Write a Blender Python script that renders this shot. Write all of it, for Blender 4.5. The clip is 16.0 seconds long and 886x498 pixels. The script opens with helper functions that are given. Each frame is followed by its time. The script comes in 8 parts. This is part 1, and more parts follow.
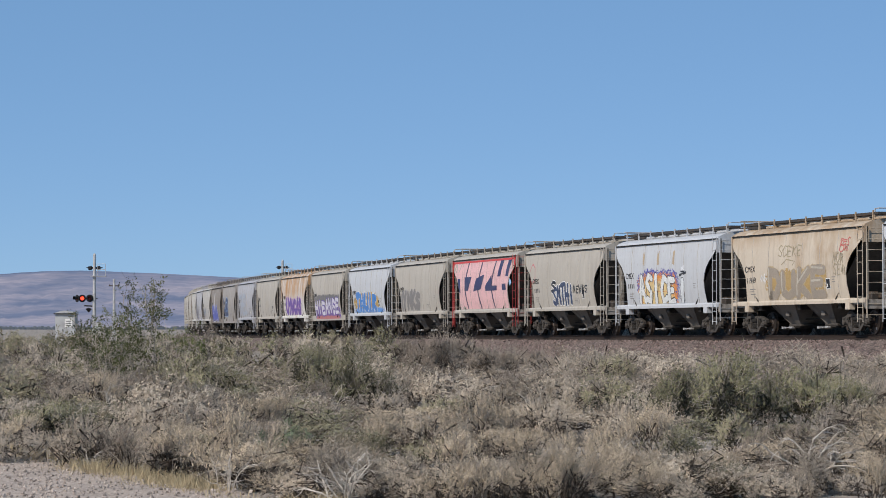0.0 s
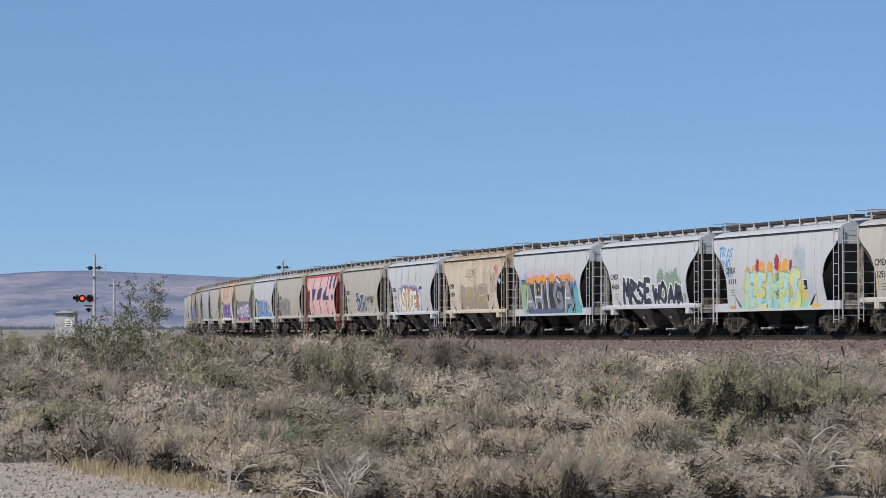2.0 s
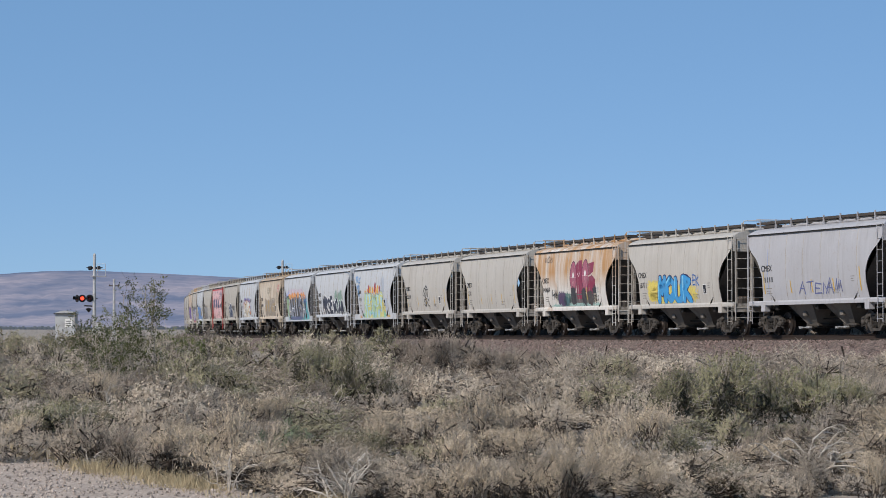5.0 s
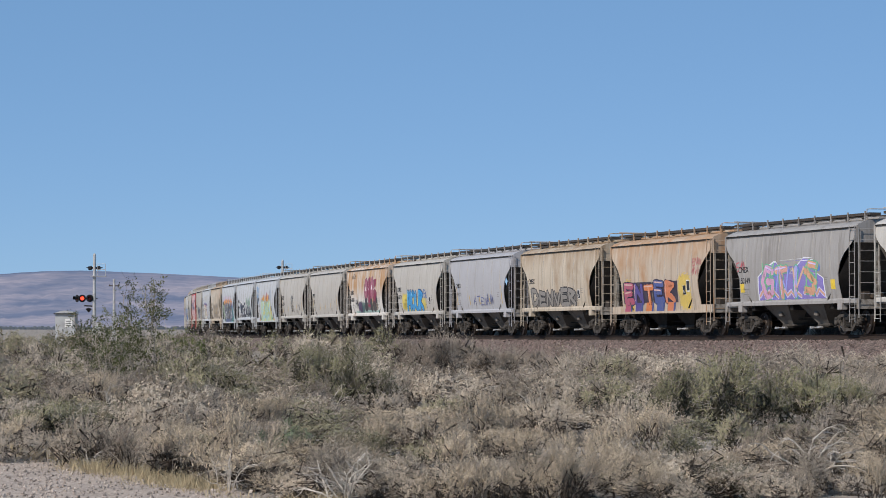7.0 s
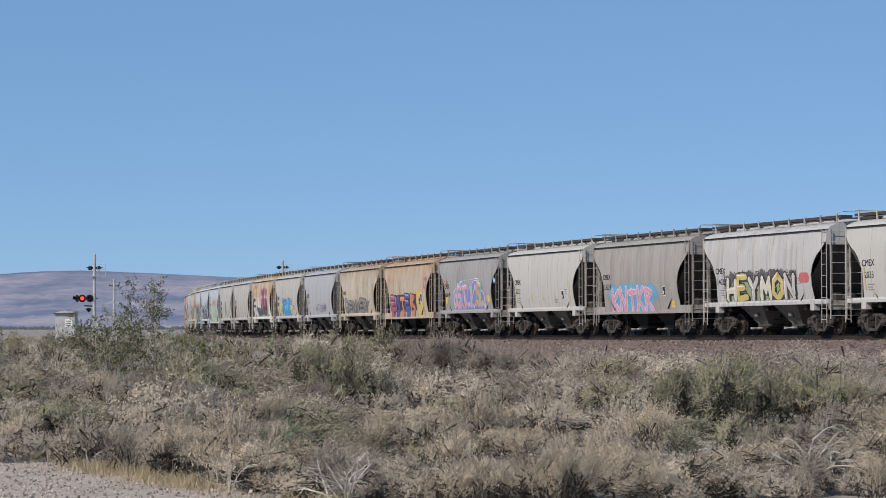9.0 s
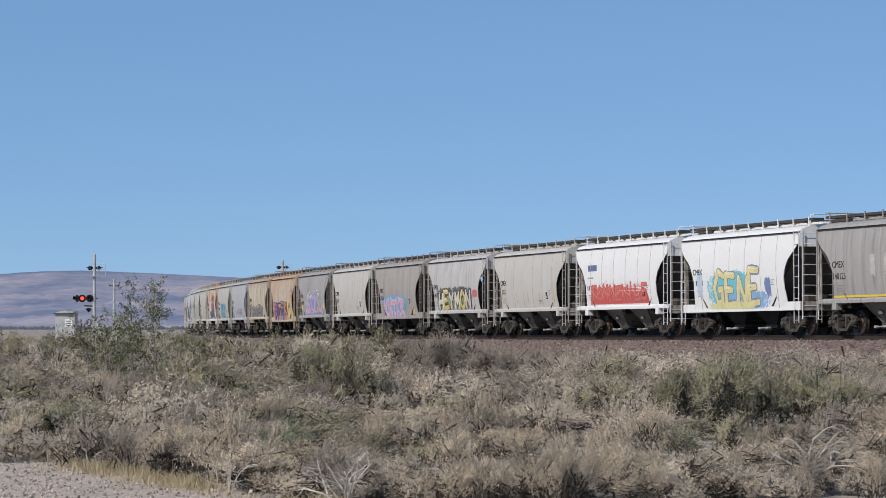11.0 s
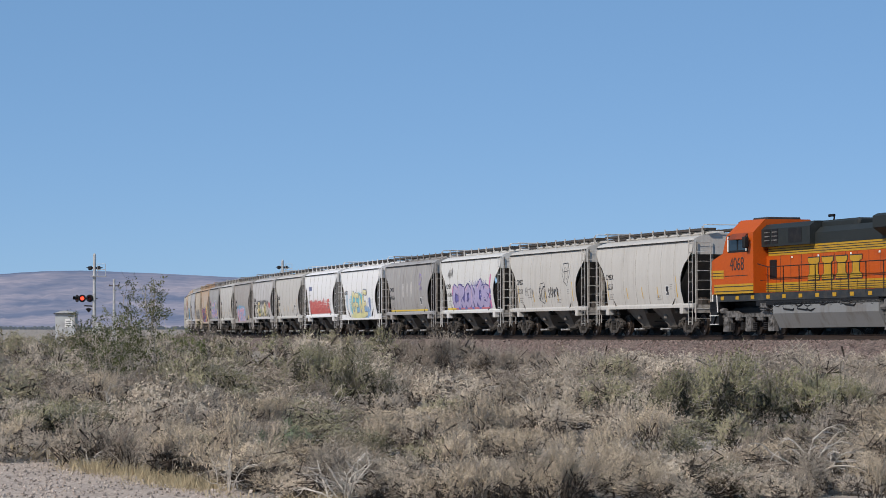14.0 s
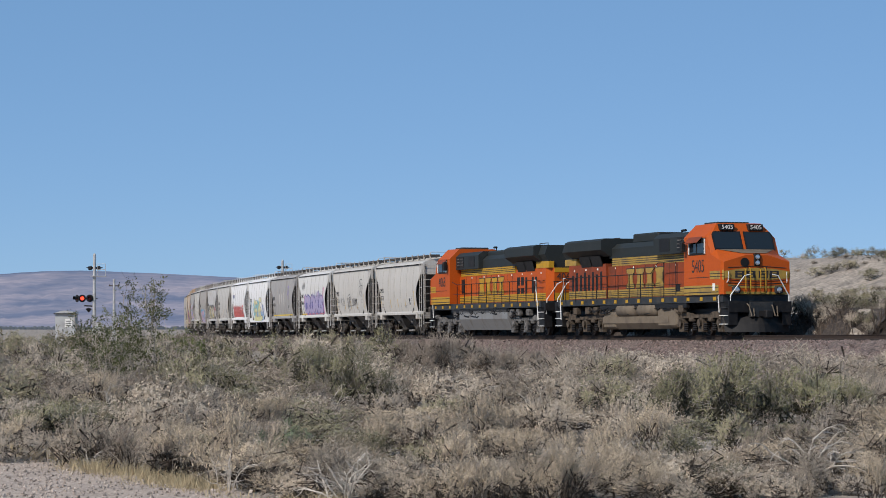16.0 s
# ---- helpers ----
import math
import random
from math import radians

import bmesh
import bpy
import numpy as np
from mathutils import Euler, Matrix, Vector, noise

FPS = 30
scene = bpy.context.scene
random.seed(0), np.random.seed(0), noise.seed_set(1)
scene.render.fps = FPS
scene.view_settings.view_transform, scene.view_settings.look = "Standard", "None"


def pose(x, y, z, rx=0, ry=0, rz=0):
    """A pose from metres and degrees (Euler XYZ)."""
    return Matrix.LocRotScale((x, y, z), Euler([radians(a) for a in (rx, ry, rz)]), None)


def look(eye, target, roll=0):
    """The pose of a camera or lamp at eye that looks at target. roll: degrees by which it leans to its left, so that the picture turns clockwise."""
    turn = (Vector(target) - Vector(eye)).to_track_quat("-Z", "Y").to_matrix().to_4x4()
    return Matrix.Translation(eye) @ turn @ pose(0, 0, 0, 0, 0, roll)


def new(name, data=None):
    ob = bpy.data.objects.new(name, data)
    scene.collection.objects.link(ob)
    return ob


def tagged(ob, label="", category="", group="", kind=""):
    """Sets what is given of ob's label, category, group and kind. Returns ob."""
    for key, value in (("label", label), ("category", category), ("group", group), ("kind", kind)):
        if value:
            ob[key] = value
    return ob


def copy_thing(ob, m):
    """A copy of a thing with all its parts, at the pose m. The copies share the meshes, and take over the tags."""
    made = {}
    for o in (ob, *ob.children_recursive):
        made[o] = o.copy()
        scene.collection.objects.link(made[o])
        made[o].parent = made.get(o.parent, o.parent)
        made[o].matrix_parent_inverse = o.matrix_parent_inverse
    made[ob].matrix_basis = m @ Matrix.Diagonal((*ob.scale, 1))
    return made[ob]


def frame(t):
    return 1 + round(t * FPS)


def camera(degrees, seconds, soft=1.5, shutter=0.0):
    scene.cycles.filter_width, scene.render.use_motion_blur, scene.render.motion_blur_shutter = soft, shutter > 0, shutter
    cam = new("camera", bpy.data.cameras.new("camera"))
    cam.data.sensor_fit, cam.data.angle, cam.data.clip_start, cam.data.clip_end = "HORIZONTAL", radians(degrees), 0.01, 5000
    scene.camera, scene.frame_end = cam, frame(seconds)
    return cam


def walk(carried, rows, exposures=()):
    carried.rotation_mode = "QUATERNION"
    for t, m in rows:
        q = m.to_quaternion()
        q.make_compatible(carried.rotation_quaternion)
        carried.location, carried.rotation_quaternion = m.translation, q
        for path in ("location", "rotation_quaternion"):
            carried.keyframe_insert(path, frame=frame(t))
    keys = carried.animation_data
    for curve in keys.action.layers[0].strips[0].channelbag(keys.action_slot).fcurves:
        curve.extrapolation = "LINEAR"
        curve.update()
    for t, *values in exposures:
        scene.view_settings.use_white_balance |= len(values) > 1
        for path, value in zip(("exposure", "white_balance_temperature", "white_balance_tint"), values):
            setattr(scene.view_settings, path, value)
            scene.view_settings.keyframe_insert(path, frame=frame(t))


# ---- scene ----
cam = camera(18.325, 16.0, soft=0.8)
# the camera stands on a tripod by the roadside, looking slightly up
view = pose(0, 0, 1.6, 90 + math.degrees(math.atan(135.1 / 4860.8)), 0, 0)
walk(cam, [(0.0, view), (16.0, view)], exposures=[(0.0, 0.0), (16.0, 0.0)])

# ---------------------------------------------------------------- light
SUN_ELEV, SUN_AZ = radians(39), radians(226)      # azimuth clockwise from +Y
world = bpy.data.worlds.new("desert_sky")
scene.world = world
world.use_nodes = True
wn = world.node_tree
sky = wn.nodes.new("ShaderNodeTexSky")
sky.sky_type = "NISHITA"
sky.sun_disc = False
sky.sun_elevation, sky.sun_rotation = SUN_ELEV, SUN_AZ
sky.air_density, sky.dust_density, sky.ozone_density, sky.altitude = 0.5, 0.2, 1.0, 900
tint = wn.nodes.new("ShaderNodeMix")          # the clear dry air looks bluer than the model's
tint.data_type, tint.blend_type = "RGBA", "MULTIPLY"
tint.inputs["Factor"].default_value = 1.0
tint.inputs["B"].default_value = (0.80, 0.86, 1.0, 1)
wn.links.new(sky.outputs[0], tint.inputs["A"])
haze = wn.nodes.new("ShaderNodeMix")          # evenly lit high haze
haze.data_type = "RGBA"
haze.inputs["Factor"].default_value = 0.5
haze.inputs["B"].default_value = (2.35, 4.95, 8.3, 1)
wn.links.new(tint.outputs["Result"], haze.inputs["A"])
wn.links.new(haze.outputs["Result"], wn.nodes["Background"].inputs[0])
wn.nodes["Background"].inputs[1].default_value = 0.0885
sun_data = bpy.data.lights.new("sun", "SUN")
sun_data.energy, sun_data.angle, sun_data.color = 4.02, radians(0.55), (1.0, 0.90, 0.805)
sun = new("sun", sun_data)
sun_way = Vector((math.sin(SUN_AZ) * math.cos(SUN_ELEV), math.cos(SUN_AZ) * math.cos(SUN_ELEV), math.sin(SUN_ELEV)))
sun.matrix_world = look(Vector((0, 60, 30)) + sun_way * 60, (0, 60, 30))


# ---------------------------------------------------------------- mesh tools
class Shape:
    """Gathers vertices and faces of one mesh; faces carry a material slot."""

    def __init__(self):
        self.v, self.f, self.m = [], [], []

    def add(self, vs, fs, slot=0):
        n = len(self.v)
        self.v.extend(tuple(p) for p in vs)
        self.f.extend(tuple(n + i for i in f) for f in fs)
        self.m.extend([slot] * len(fs))
        return self

    def box(self, x0, x1, y0, y1, z0, z1, slot=0, chamfer=0.0):
        if chamfer <= 0:
            vs = [(x, y, z) for x in (x0, x1) for y in (y0, y1) for z in (z0, z1)]
            return self.add(vs, [(0, 1, 3, 2), (4, 6, 7, 5), (0, 4, 5, 1), (2, 3, 7, 6), (0, 2, 6, 4), (1, 5, 7, 3)], slot)
        c = chamfer
        ring = [(y0 + c, z0), (y1 - c, z0), (y1, z0 + c), (y1, z1 - c), (y1 - c, z1), (y0 + c, z1), (y0, z1 - c), (y0, z0 + c)]
        cy, cz = (y0 + y1) / 2, (z0 + z1) / 2
        ky, kz = (y1 - y0 - 2 * c) / (y1 - y0), (z1 - z0 - 2 * c) / (z1 - z0)
        small = [(cy + (y - cy) * ky, cz + (z - cz) * kz) for y, z in ring]
        rings = [[(x0, *q) for q in small], [(x0 + c, *q) for q in ring], [(x1 - c, *q) for q in ring], [(x1, *q) for q in small]]
        return self.loft(rings, slot, caps=True)

    def loft(self, rings, slot=0, caps=False, closed=True):
        n = len(rings[0])
        vs = [p for r in rings for p in r]
        fs = []
        for i in range(len(rings) - 1):
            for j in range(n if closed else n - 1):
                k = (j + 1) % n
                fs.append((i * n + j, i * n + k, (i + 1) * n + k, (i + 1) * n + j))
        if caps:
            fs.append(tuple(range(n))[::-1])
            fs.append(tuple((len(rings) - 1) * n + j for j in range(n)))
        return self.add(vs, fs, slot)

    def prism(self, poly, axis, a, b, slot=0):
        """A flat outline pushed from a to b along an axis ('x': outline in y, z; 'y': x, z; 'z': x, y)."""
        put = {"x": lambda t, p: (t, p[0], p[1]), "y": lambda t, p: (p[0], t, p[1]), "z": lambda t, p: (p[0], p[1], t)}[axis]
        return self.loft([[put(a, p) for p in poly], [put(b, p) for p in poly]], slot, caps=True)

    def tube(self, pts, r, n=6, slot=0, r2=None):
        pts = [Vector(p) for p in pts]
        rings = []
        for i, p in enumerate(pts):
            d = (pts[min(i + 1, len(pts) - 1)] - pts[max(i - 1, 0)]).normalized()
            a = d.cross(Vector((0, 0, 1)) if abs(d.z) < 0.9 else Vector((1, 0, 0))).normalized()
            b = d.cross(a)
            rr = r if r2 is None else r + (r2 - r) * i / (len(pts) - 1)
            rings.append([p + rr * (math.cos(2 * math.pi * k / n) * a + math.sin(2 * math.pi * k / n) * b) for k in range(n)])
        return self.loft(rings, slot, caps=True)

    def wheel(self, c, axis, profile, n=20, slot=0):
        """A turned form round an axis through c; profile: (along the axis, radius)."""
        rings = []
        for t, r in profile:
            ring = []
            for k in range(n):
                a = 2 * math.pi * k / n
                u, w = r * math.cos(a), r * math.sin(a)
                q = {"x": (t, u, w), "y": (u, t, w), "z": (u, w, t)}[axis]
                ring.append((c[0] + q[0], c[1] + q[1], c[2] + q[2]))
            rings.append(ring)
        return self.loft(rings, slot, caps=True)

    def mesh(self, name, mats, smooth=False):
        me = bpy.data.meshes.new(name)
        me.from_pydata(self.v, [], self.f)
        for m in mats if isinstance(mats, (list, tuple)) else [mats]:
            me.materials.append(m)
        me.polygons.foreach_set("material_index", self.m)
        if smooth:
            me.polygons.foreach_set("use_smooth", [True] * len(self.f))
        me.update()
        return me


def part(name, shape, mat, parent=None, label="", smooth=False):
    ob = new(name, shape.mesh(name, mat, smooth))
    if parent:
        ob.parent = parent
    if label:
        ob["label"] = label
    return ob


# ---------------------------------------------------------------- materials
def material(name, colour, rough=0.6, metal=0.0, spots=None, scale=3.0, amount=0.4, fine=0.1, bump=0.0, bump_scale=40.0, stretch=(1, 1, 1), per_object=0.0, per_piece=0.0):
    """Base colour varied at two scales: wear of a second colour in patches, fine grain, and relief."""
    m = bpy.data.materials.new(name)
    m.use_nodes = True
    t = m.node_tree
    L = t.links.new
    b = t.nodes["Principled BSDF"]
    b.inputs["Roughness"].default_value, b.inputs["Metallic"].default_value = rough, metal
    co = t.nodes.new("ShaderNodeTexCoord")
    mp = t.nodes.new("ShaderNodeMapping")
    mp.inputs["Scale"].default_value = stretch
    L(co.outputs["Object"], mp.inputs["Vector"])
    out = None
    if spots:
        n1 = t.nodes.new("ShaderNodeTexNoise")
        n1.inputs["Scale"].default_value, n1.inputs["Detail"].default_value, n1.inputs["Roughness"].default_value = scale, 6, 0.62
        L(mp.outputs[0], n1.inputs["Vector"])
        r = t.nodes.new("ShaderNodeMapRange")
        r.inputs["From Min"].default_value, r.inputs["From Max"].default_value = 0.62 - 0.3 * amount, 0.86 - 0.3 * amount
        L(n1.outputs["Fac"], r.inputs["Value"])
        mx = t.nodes.new("ShaderNodeMix")
        mx.data_type = "RGBA"
        mx.inputs["A"].default_value, mx.inputs["B"].default_value = (*colour, 1), (*spots, 1)
        L(r.outputs[0], mx.inputs["Factor"])
        out = mx.outputs["Result"]
    n2 = t.nodes.new("ShaderNodeTexNoise")
    n2.inputs["Scale"].default_value, n2.inputs["Detail"].default_value = bump_scale, 3
    L(mp.outputs[0], n2.inputs["Vector"])
    hs = t.nodes.new("ShaderNodeHueSaturation")
    if out:
        L(out, hs.inputs["Color"])
    else:
        hs.inputs["Color"].default_value = (*colour, 1)
    vr = t.nodes.new("ShaderNodeMapRange")
    vr.inputs["From Min"].default_value, vr.inputs["From Max"].default_value = 0.3, 0.7
    vr.inputs["To Min"].default_value, vr.inputs["To Max"].default_value = 1 - fine, 1 + fine
    L(n2.outputs["Fac"], vr.inputs["Value"])
    val = vr.outputs[0]
    if per_object:
        oi = t.nodes.new("ShaderNodeObjectInfo")
        pr = t.nodes.new("ShaderNodeMapRange")
        pr.inputs["To Min"].default_value, pr.inputs["To Max"].default_value = 1 - per_object, 1 + per_object
        L(oi.outputs["Random"], pr.inputs["Value"])
        mu = t.nodes.new("ShaderNodeMath")
        mu.operation = "MULTIPLY"
        L(val, mu.inputs[0])
        L(pr.outputs[0], mu.inputs[1])
        val = mu.outputs[0]
    if per_piece:
        ge = t.nodes.new("ShaderNodeNewGeometry")
        pr = t.nodes.new("ShaderNodeMapRange")
        pr.inputs["To Min"].default_value, pr.inputs["To Max"].default_value = 1 - per_piece, 1 + per_piece
        L(ge.outputs["Random Per Island"], pr.inputs["Value"])
        mu = t.nodes.new("ShaderNodeMath")
        mu.operation = "MULTIPLY"
        L(val, mu.inputs[0])
        L(pr.outputs[0], mu.inputs[1])
        val = mu.outputs[0]
    L(val, hs.inputs["Value"])
    L(hs.outputs[0], b.inputs["Base Color"])
    b.inputs["Specular IOR Level"].default_value = 0.5 if rough < 0.5 else 0.25
    if bump:
        bp = t.nodes.new("ShaderNodeBump")
        bp.inputs["Strength"].default_value, bp.inputs["Distance"].default_value = bump, 0.03
        L(n2.outputs["Fac"], bp.inputs["Height"])
        L(bp.outputs[0], b.inputs["Normal"])
    return m


def car_paint(name, colour, rust=(0.20, 0.105, 0.05), rust_amount=0.0, rust_top=0.0, dirt=0.35, streak=0.5):
    """Old paint on a hopper car: vertical dirt streaks, rust in patches and running down from the eave, faded panels."""
    m = bpy.data.materials.new(name)
    m.use_nodes = True
    t = m.node_tree
    L = t.links.new
    b = t.nodes["Principled BSDF"]
    b.inputs["Roughness"].default_value = 0.62
    co = t.nodes.new("ShaderNodeTexCoord")
    oi = t.nodes.new("ShaderNodeObjectInfo")
    mul = t.nodes.new("ShaderNodeVectorMath")
    mul.operation = "MULTIPLY_ADD"
    cmb = t.nodes.new("ShaderNodeCombineXYZ")
    mm = t.nodes.new("ShaderNodeMath")
    mm.operation = "MULTIPLY"
    mm.inputs[1].default_value = 90.0
    L(oi.outputs["Random"], mm.inputs[0])
    L(mm.outputs[0], cmb.inputs[0])
    L(co.outputs["Object"], mul.inputs[0])
    mul.inputs[1].default_value = (1, 1, 1)
    L(cmb.outputs[0], mul.inputs[2])

    def noise_at(scale, vec_scale, lo, hi, detail=5.0):
        mp = t.nodes.new("ShaderNodeMapping")
        mp.inputs["Scale"].default_value = vec_scale
        L(mul.outputs[0], mp.inputs["Vector"])
        n = t.nodes.new("ShaderNodeTexNoise")
        n.inputs["Scale"].default_value, n.inputs["Detail"].default_value, n.inputs["Roughness"].default_value = scale, detail, 0.6
        L(mp.outputs[0], n.inputs["Vector"])
        r = t.nodes.new("ShaderNodeMapRange")
        r.inputs["From Min"].default_value, r.inputs["From Max"].default_value = lo, hi
        L(n.outputs["Fac"], r.inputs["Value"])
        return r.outputs[0]

    def mix(fac, a, bcol, k):
        s = t.nodes.new("ShaderNodeMath")
        s.operation = "MULTIPLY"
        L(fac, s.inputs[0])
        s.inputs[1].default_value = k
        x = t.nodes.new("ShaderNodeMix")
        x.data_type = "RGBA"
        L(s.outputs[0], x.inputs["Factor"])
        if isinstance(a, tuple):
            x.inputs["A"].default_value = (*a, 1)
        else:
            L(a, x.inputs["A"])
        x.inputs["B"].default_value = (*bcol, 1)
        return x.outputs["Result"]

    dark = tuple(0.34 * c for c in colour)
    pale = tuple(min(0.85, 1.25 * c + 0.03) for c in colour)
    c = mix(noise_at(1.0, (4.2, 4.2, 0.14), 0.50, 0.70), colour, (dark[0] * 1.15, dark[1], dark[2] * 0.85), streak * 0.6)
    c = mix(noise_at(1.0, (6.0, 6.0, 0.22), 0.54, 0.74), c, pale, streak * 0.6)
    c = mix(noise_at(0.5, (1, 1, 1), 0.35, 0.75), c, (dark[0] * 1.2, dark[1], dark[2] * 0.8), dirt * 0.45)
    if rust_amount:
        c = mix(noise_at(1.1, (0.8, 0.8, 0.42), 0.6 - 0.22 * rust_amount, 0.8 - 0.2 * rust_amount), c, rust, 0.9)
    if rust_top:
        sep = t.nodes.new("ShaderNodeSeparateXYZ")
        L(co.outputs["Object"], sep.inputs[0])
        r = t.nodes.new("ShaderNodeMapRange")
        r.inputs["From Min"].default_value, r.inputs["From Max"].default_value = 4.1 - 2.2 * rust_top, 4.1 - (1.1 if rust_top > 0.8 else 0.0)
        L(sep.outputs["Z"], r.inputs["Value"])
        f = t.nodes.new("ShaderNodeMath")
        f.operation = "MULTIPLY"
        L(r.outputs[0], f.inputs[0])
        L(noise_at(1.0, (1.6, 1.6, 0.1), *((0.35, 0.60) if rust_top > 0.8 else (0.32, 0.62))), f.inputs[1])
        c = mix(f.outputs[0], c, rust, 0.95)
    c = mix(noise_at(9.0, (1, 1, 0.5), 0.62, 0.72), c, rust, 0.25 + 0.3 * rust_amount)
    hs = t.nodes.new("ShaderNodeHueSaturation")
    g = noise_at(30.0, (1, 1, 0.6), 0.2, 0.8)
    vr = t.nodes.new("ShaderNodeMapRange")
    vr.inputs["To Min"].default_value, vr.inputs["To Max"].default_value = 0.93, 1.07
    L(g, vr.inputs["Value"])
    L(vr.outputs[0], hs.inputs["Value"])
    L(c, hs.inputs["Color"])
    L(hs.outputs[0], b.inputs["Base Color"])
    bp = t.nodes.new("ShaderNodeBump")
    bp.inputs["Strength"].default_value, bp.inputs["Distance"].default_value = 0.35, 0.05
    L(noise_at(0.9, (2.4, 2.4, 0.35), 0, 1, 2.0), bp.inputs["Height"])
    L(bp.outputs[0], b.inputs["Normal"])
    return m


def plain(name, colour, rough=0.6, metal=0.0):
    return material(name, colour, rough, metal, spots=tuple(0.55 * c for c in colour), scale=2.5, amount=0.25, fine=0.08)


M_STEEL = material("worn_steel", (0.07, 0.062, 0.055), 0.6, 0.3, (0.13, 0.085, 0.055), 4, 0.5, 0.15, 0.2)
M_TRUCK = material("dusty_truck_casting", (0.078, 0.070, 0.062), 0.8, 0.0, (0.03, 0.027, 0.024), 7, 0.6, 0.3, 0.4)
M_WHEEL = material("wheel_steel", (0.06, 0.05, 0.045), 0.55, 0.6, (0.12, 0.08, 0.05), 6, 0.4, 0.1)
M_TREAD = material("polished_tread", (0.45, 0.44, 0.43), 0.3, 0.9)
M_RAIL = material("rail_rusty_side", (0.032, 0.023, 0.019), 0.8, 0.0, (0.05, 0.034, 0.025), 8, 0.5, 0.2)
M_RAILTOP = material("rail_polished_head", (0.42, 0.41, 0.40), 0.28, 0.9)
M_TIE = material("weathered_tie", (0.05, 0.042, 0.036), 0.9, 0, (0.15, 0.13, 0.11), 6, 0.4, 0.25, 0.5, per_object=0.25)
M_BALLAST = material("crushed_ballast", (0.20, 0.155, 0.135), 0.95, 0, (0.07, 0.055, 0.05), 8, 0.7, 0.7, 1.0, 9, per_object=0.0)
M_STONE = material("ballast_stones", (0.25, 0.185, 0.165), 0.9, 0, (0.11, 0.085, 0.08), 9, 0.7, 0.4, 0.0, 20, per_piece=0.55)
# near-black colour that stands in for shade under and behind the train
M_TRACK_SHADE = material("track_shade_dark", (0.045, 0.038, 0.034), 0.9, 0, (0.09, 0.072, 0.06), 4, 0.5, 0.4, 0.8, 13)
# grime, plus extra darkness for the shade beneath the cars
M_UNDER = material("grimy_shaded_underframe", (0.018, 0.017, 0.016), 0.85, 0, (0.045, 0.04, 0.035), 3, 0.4, 0.2)
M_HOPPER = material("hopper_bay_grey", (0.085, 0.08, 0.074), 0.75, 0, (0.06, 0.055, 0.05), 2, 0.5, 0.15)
M_SOIL = material("desert_soil", (0.345, 0.30, 0.25), 0.95, 0, (0.215, 0.19, 0.165), 0.9, 0.7, 0.35, 1.0, 5)

# ---------------------------------------------------------------- the line of the track
STEP = 0.5
TRACK_S = np.arange(-620.0, 720.0, STEP)
bend = np.interp(TRACK_S, [-60, -40, 0, 70, 140, 200, 260, 330], [0, -0.002, -0.00202, -0.00121, -0.00122, -0.00055, -0.0005, -0.0010])
turn = np.concatenate([[0], np.cumsum(bend[:-1] * STEP)])
zero = int(np.searchsorted(TRACK_S, 0))
TRACK_A = turn - turn[zero] + 0.37123
tx, ty = np.cumsum(-np.sin(TRACK_A)) * STEP, np.cumsum(np.cos(TRACK_A)) * STEP
TRACK_X, TRACK_Y = tx - tx[zero] + 19.7058, ty - ty[zero] + 94.4669
grade_s = [-600, 0, 20, 40, 70, 100, 140, 170, 220, 800]
grade_z = [-0.28, -0.28, -0.415, -0.49, -0.58, -0.68, -0.77, -0.78, -0.74, -0.72]
TRACK_Z = 1.6 + np.interp(TRACK_S, grade_s, grade_z)


def track(s):
    """Centre of the track at rail-top height, and its heading (0: straight ahead, positive: to the left)."""
    return (float(np.interp(s, TRACK_S, TRACK_X)), float(np.interp(s, TRACK_S, TRACK_Y)),
            float(np.interp(s, TRACK_S, TRACK_Z)), float(np.interp(s, TRACK_S, TRACK_A)))


def beside(s, left, up=0.0):
    x, y, z, a = track(s)
    return (x - left * math.cos(a), y - left * math.sin(a), z + up)


def run(t):
    """How far the train has gone at t seconds."""
    return 19.8413 * t + 0.01245 * ((t - 8) ** 2 - 64)


def ride(s_mid, half):
    """Pose of a vehicle whose trucks stand half a wheelbase before and behind s_mid; +x is the way it goes."""
    a, b = Vector(track(s_mid - half)[:3]), Vector(track(s_mid + half)[:3])
    d = b - a
    return Matrix.Translation((a + b) / 2) @ Matrix.Rotation(math.atan2(d.y, d.x), 4, "Z") @ Matrix.Rotation(-math.atan2(d.z, math.hypot(d.x, d.y)), 4, "Y")

# ---------------------------------------------------------------- land
def smooth(a, b, x):
    t = min(1.0, max(0.0, (x - a) / (b - a)))
    return t * t * (3 - 2 * t)


_pts = [(float(TRACK_X[i]), float(TRACK_Y[i])) for i in range(0, len(TRACK_S), 8)]
_px, _py = np.array([p[0] for p in _pts]), np.array([p[1] for p in _pts])
_pa, _pz = TRACK_A[::8], TRACK_Z[::8]


def from_track(x, y):
    """Signed distance behind the track (negative: on the camera's side), and the rail height there."""
    d2 = (_px - x) ** 2 + (_py - y) ** 2
    i = int(np.argmin(d2))
    side = (x - _px[i]) * math.cos(_pa[i]) + (y - _py[i]) * math.sin(_pa[i])
    return math.copysign(math.sqrt(d2[i]), side), float(_pz[i])


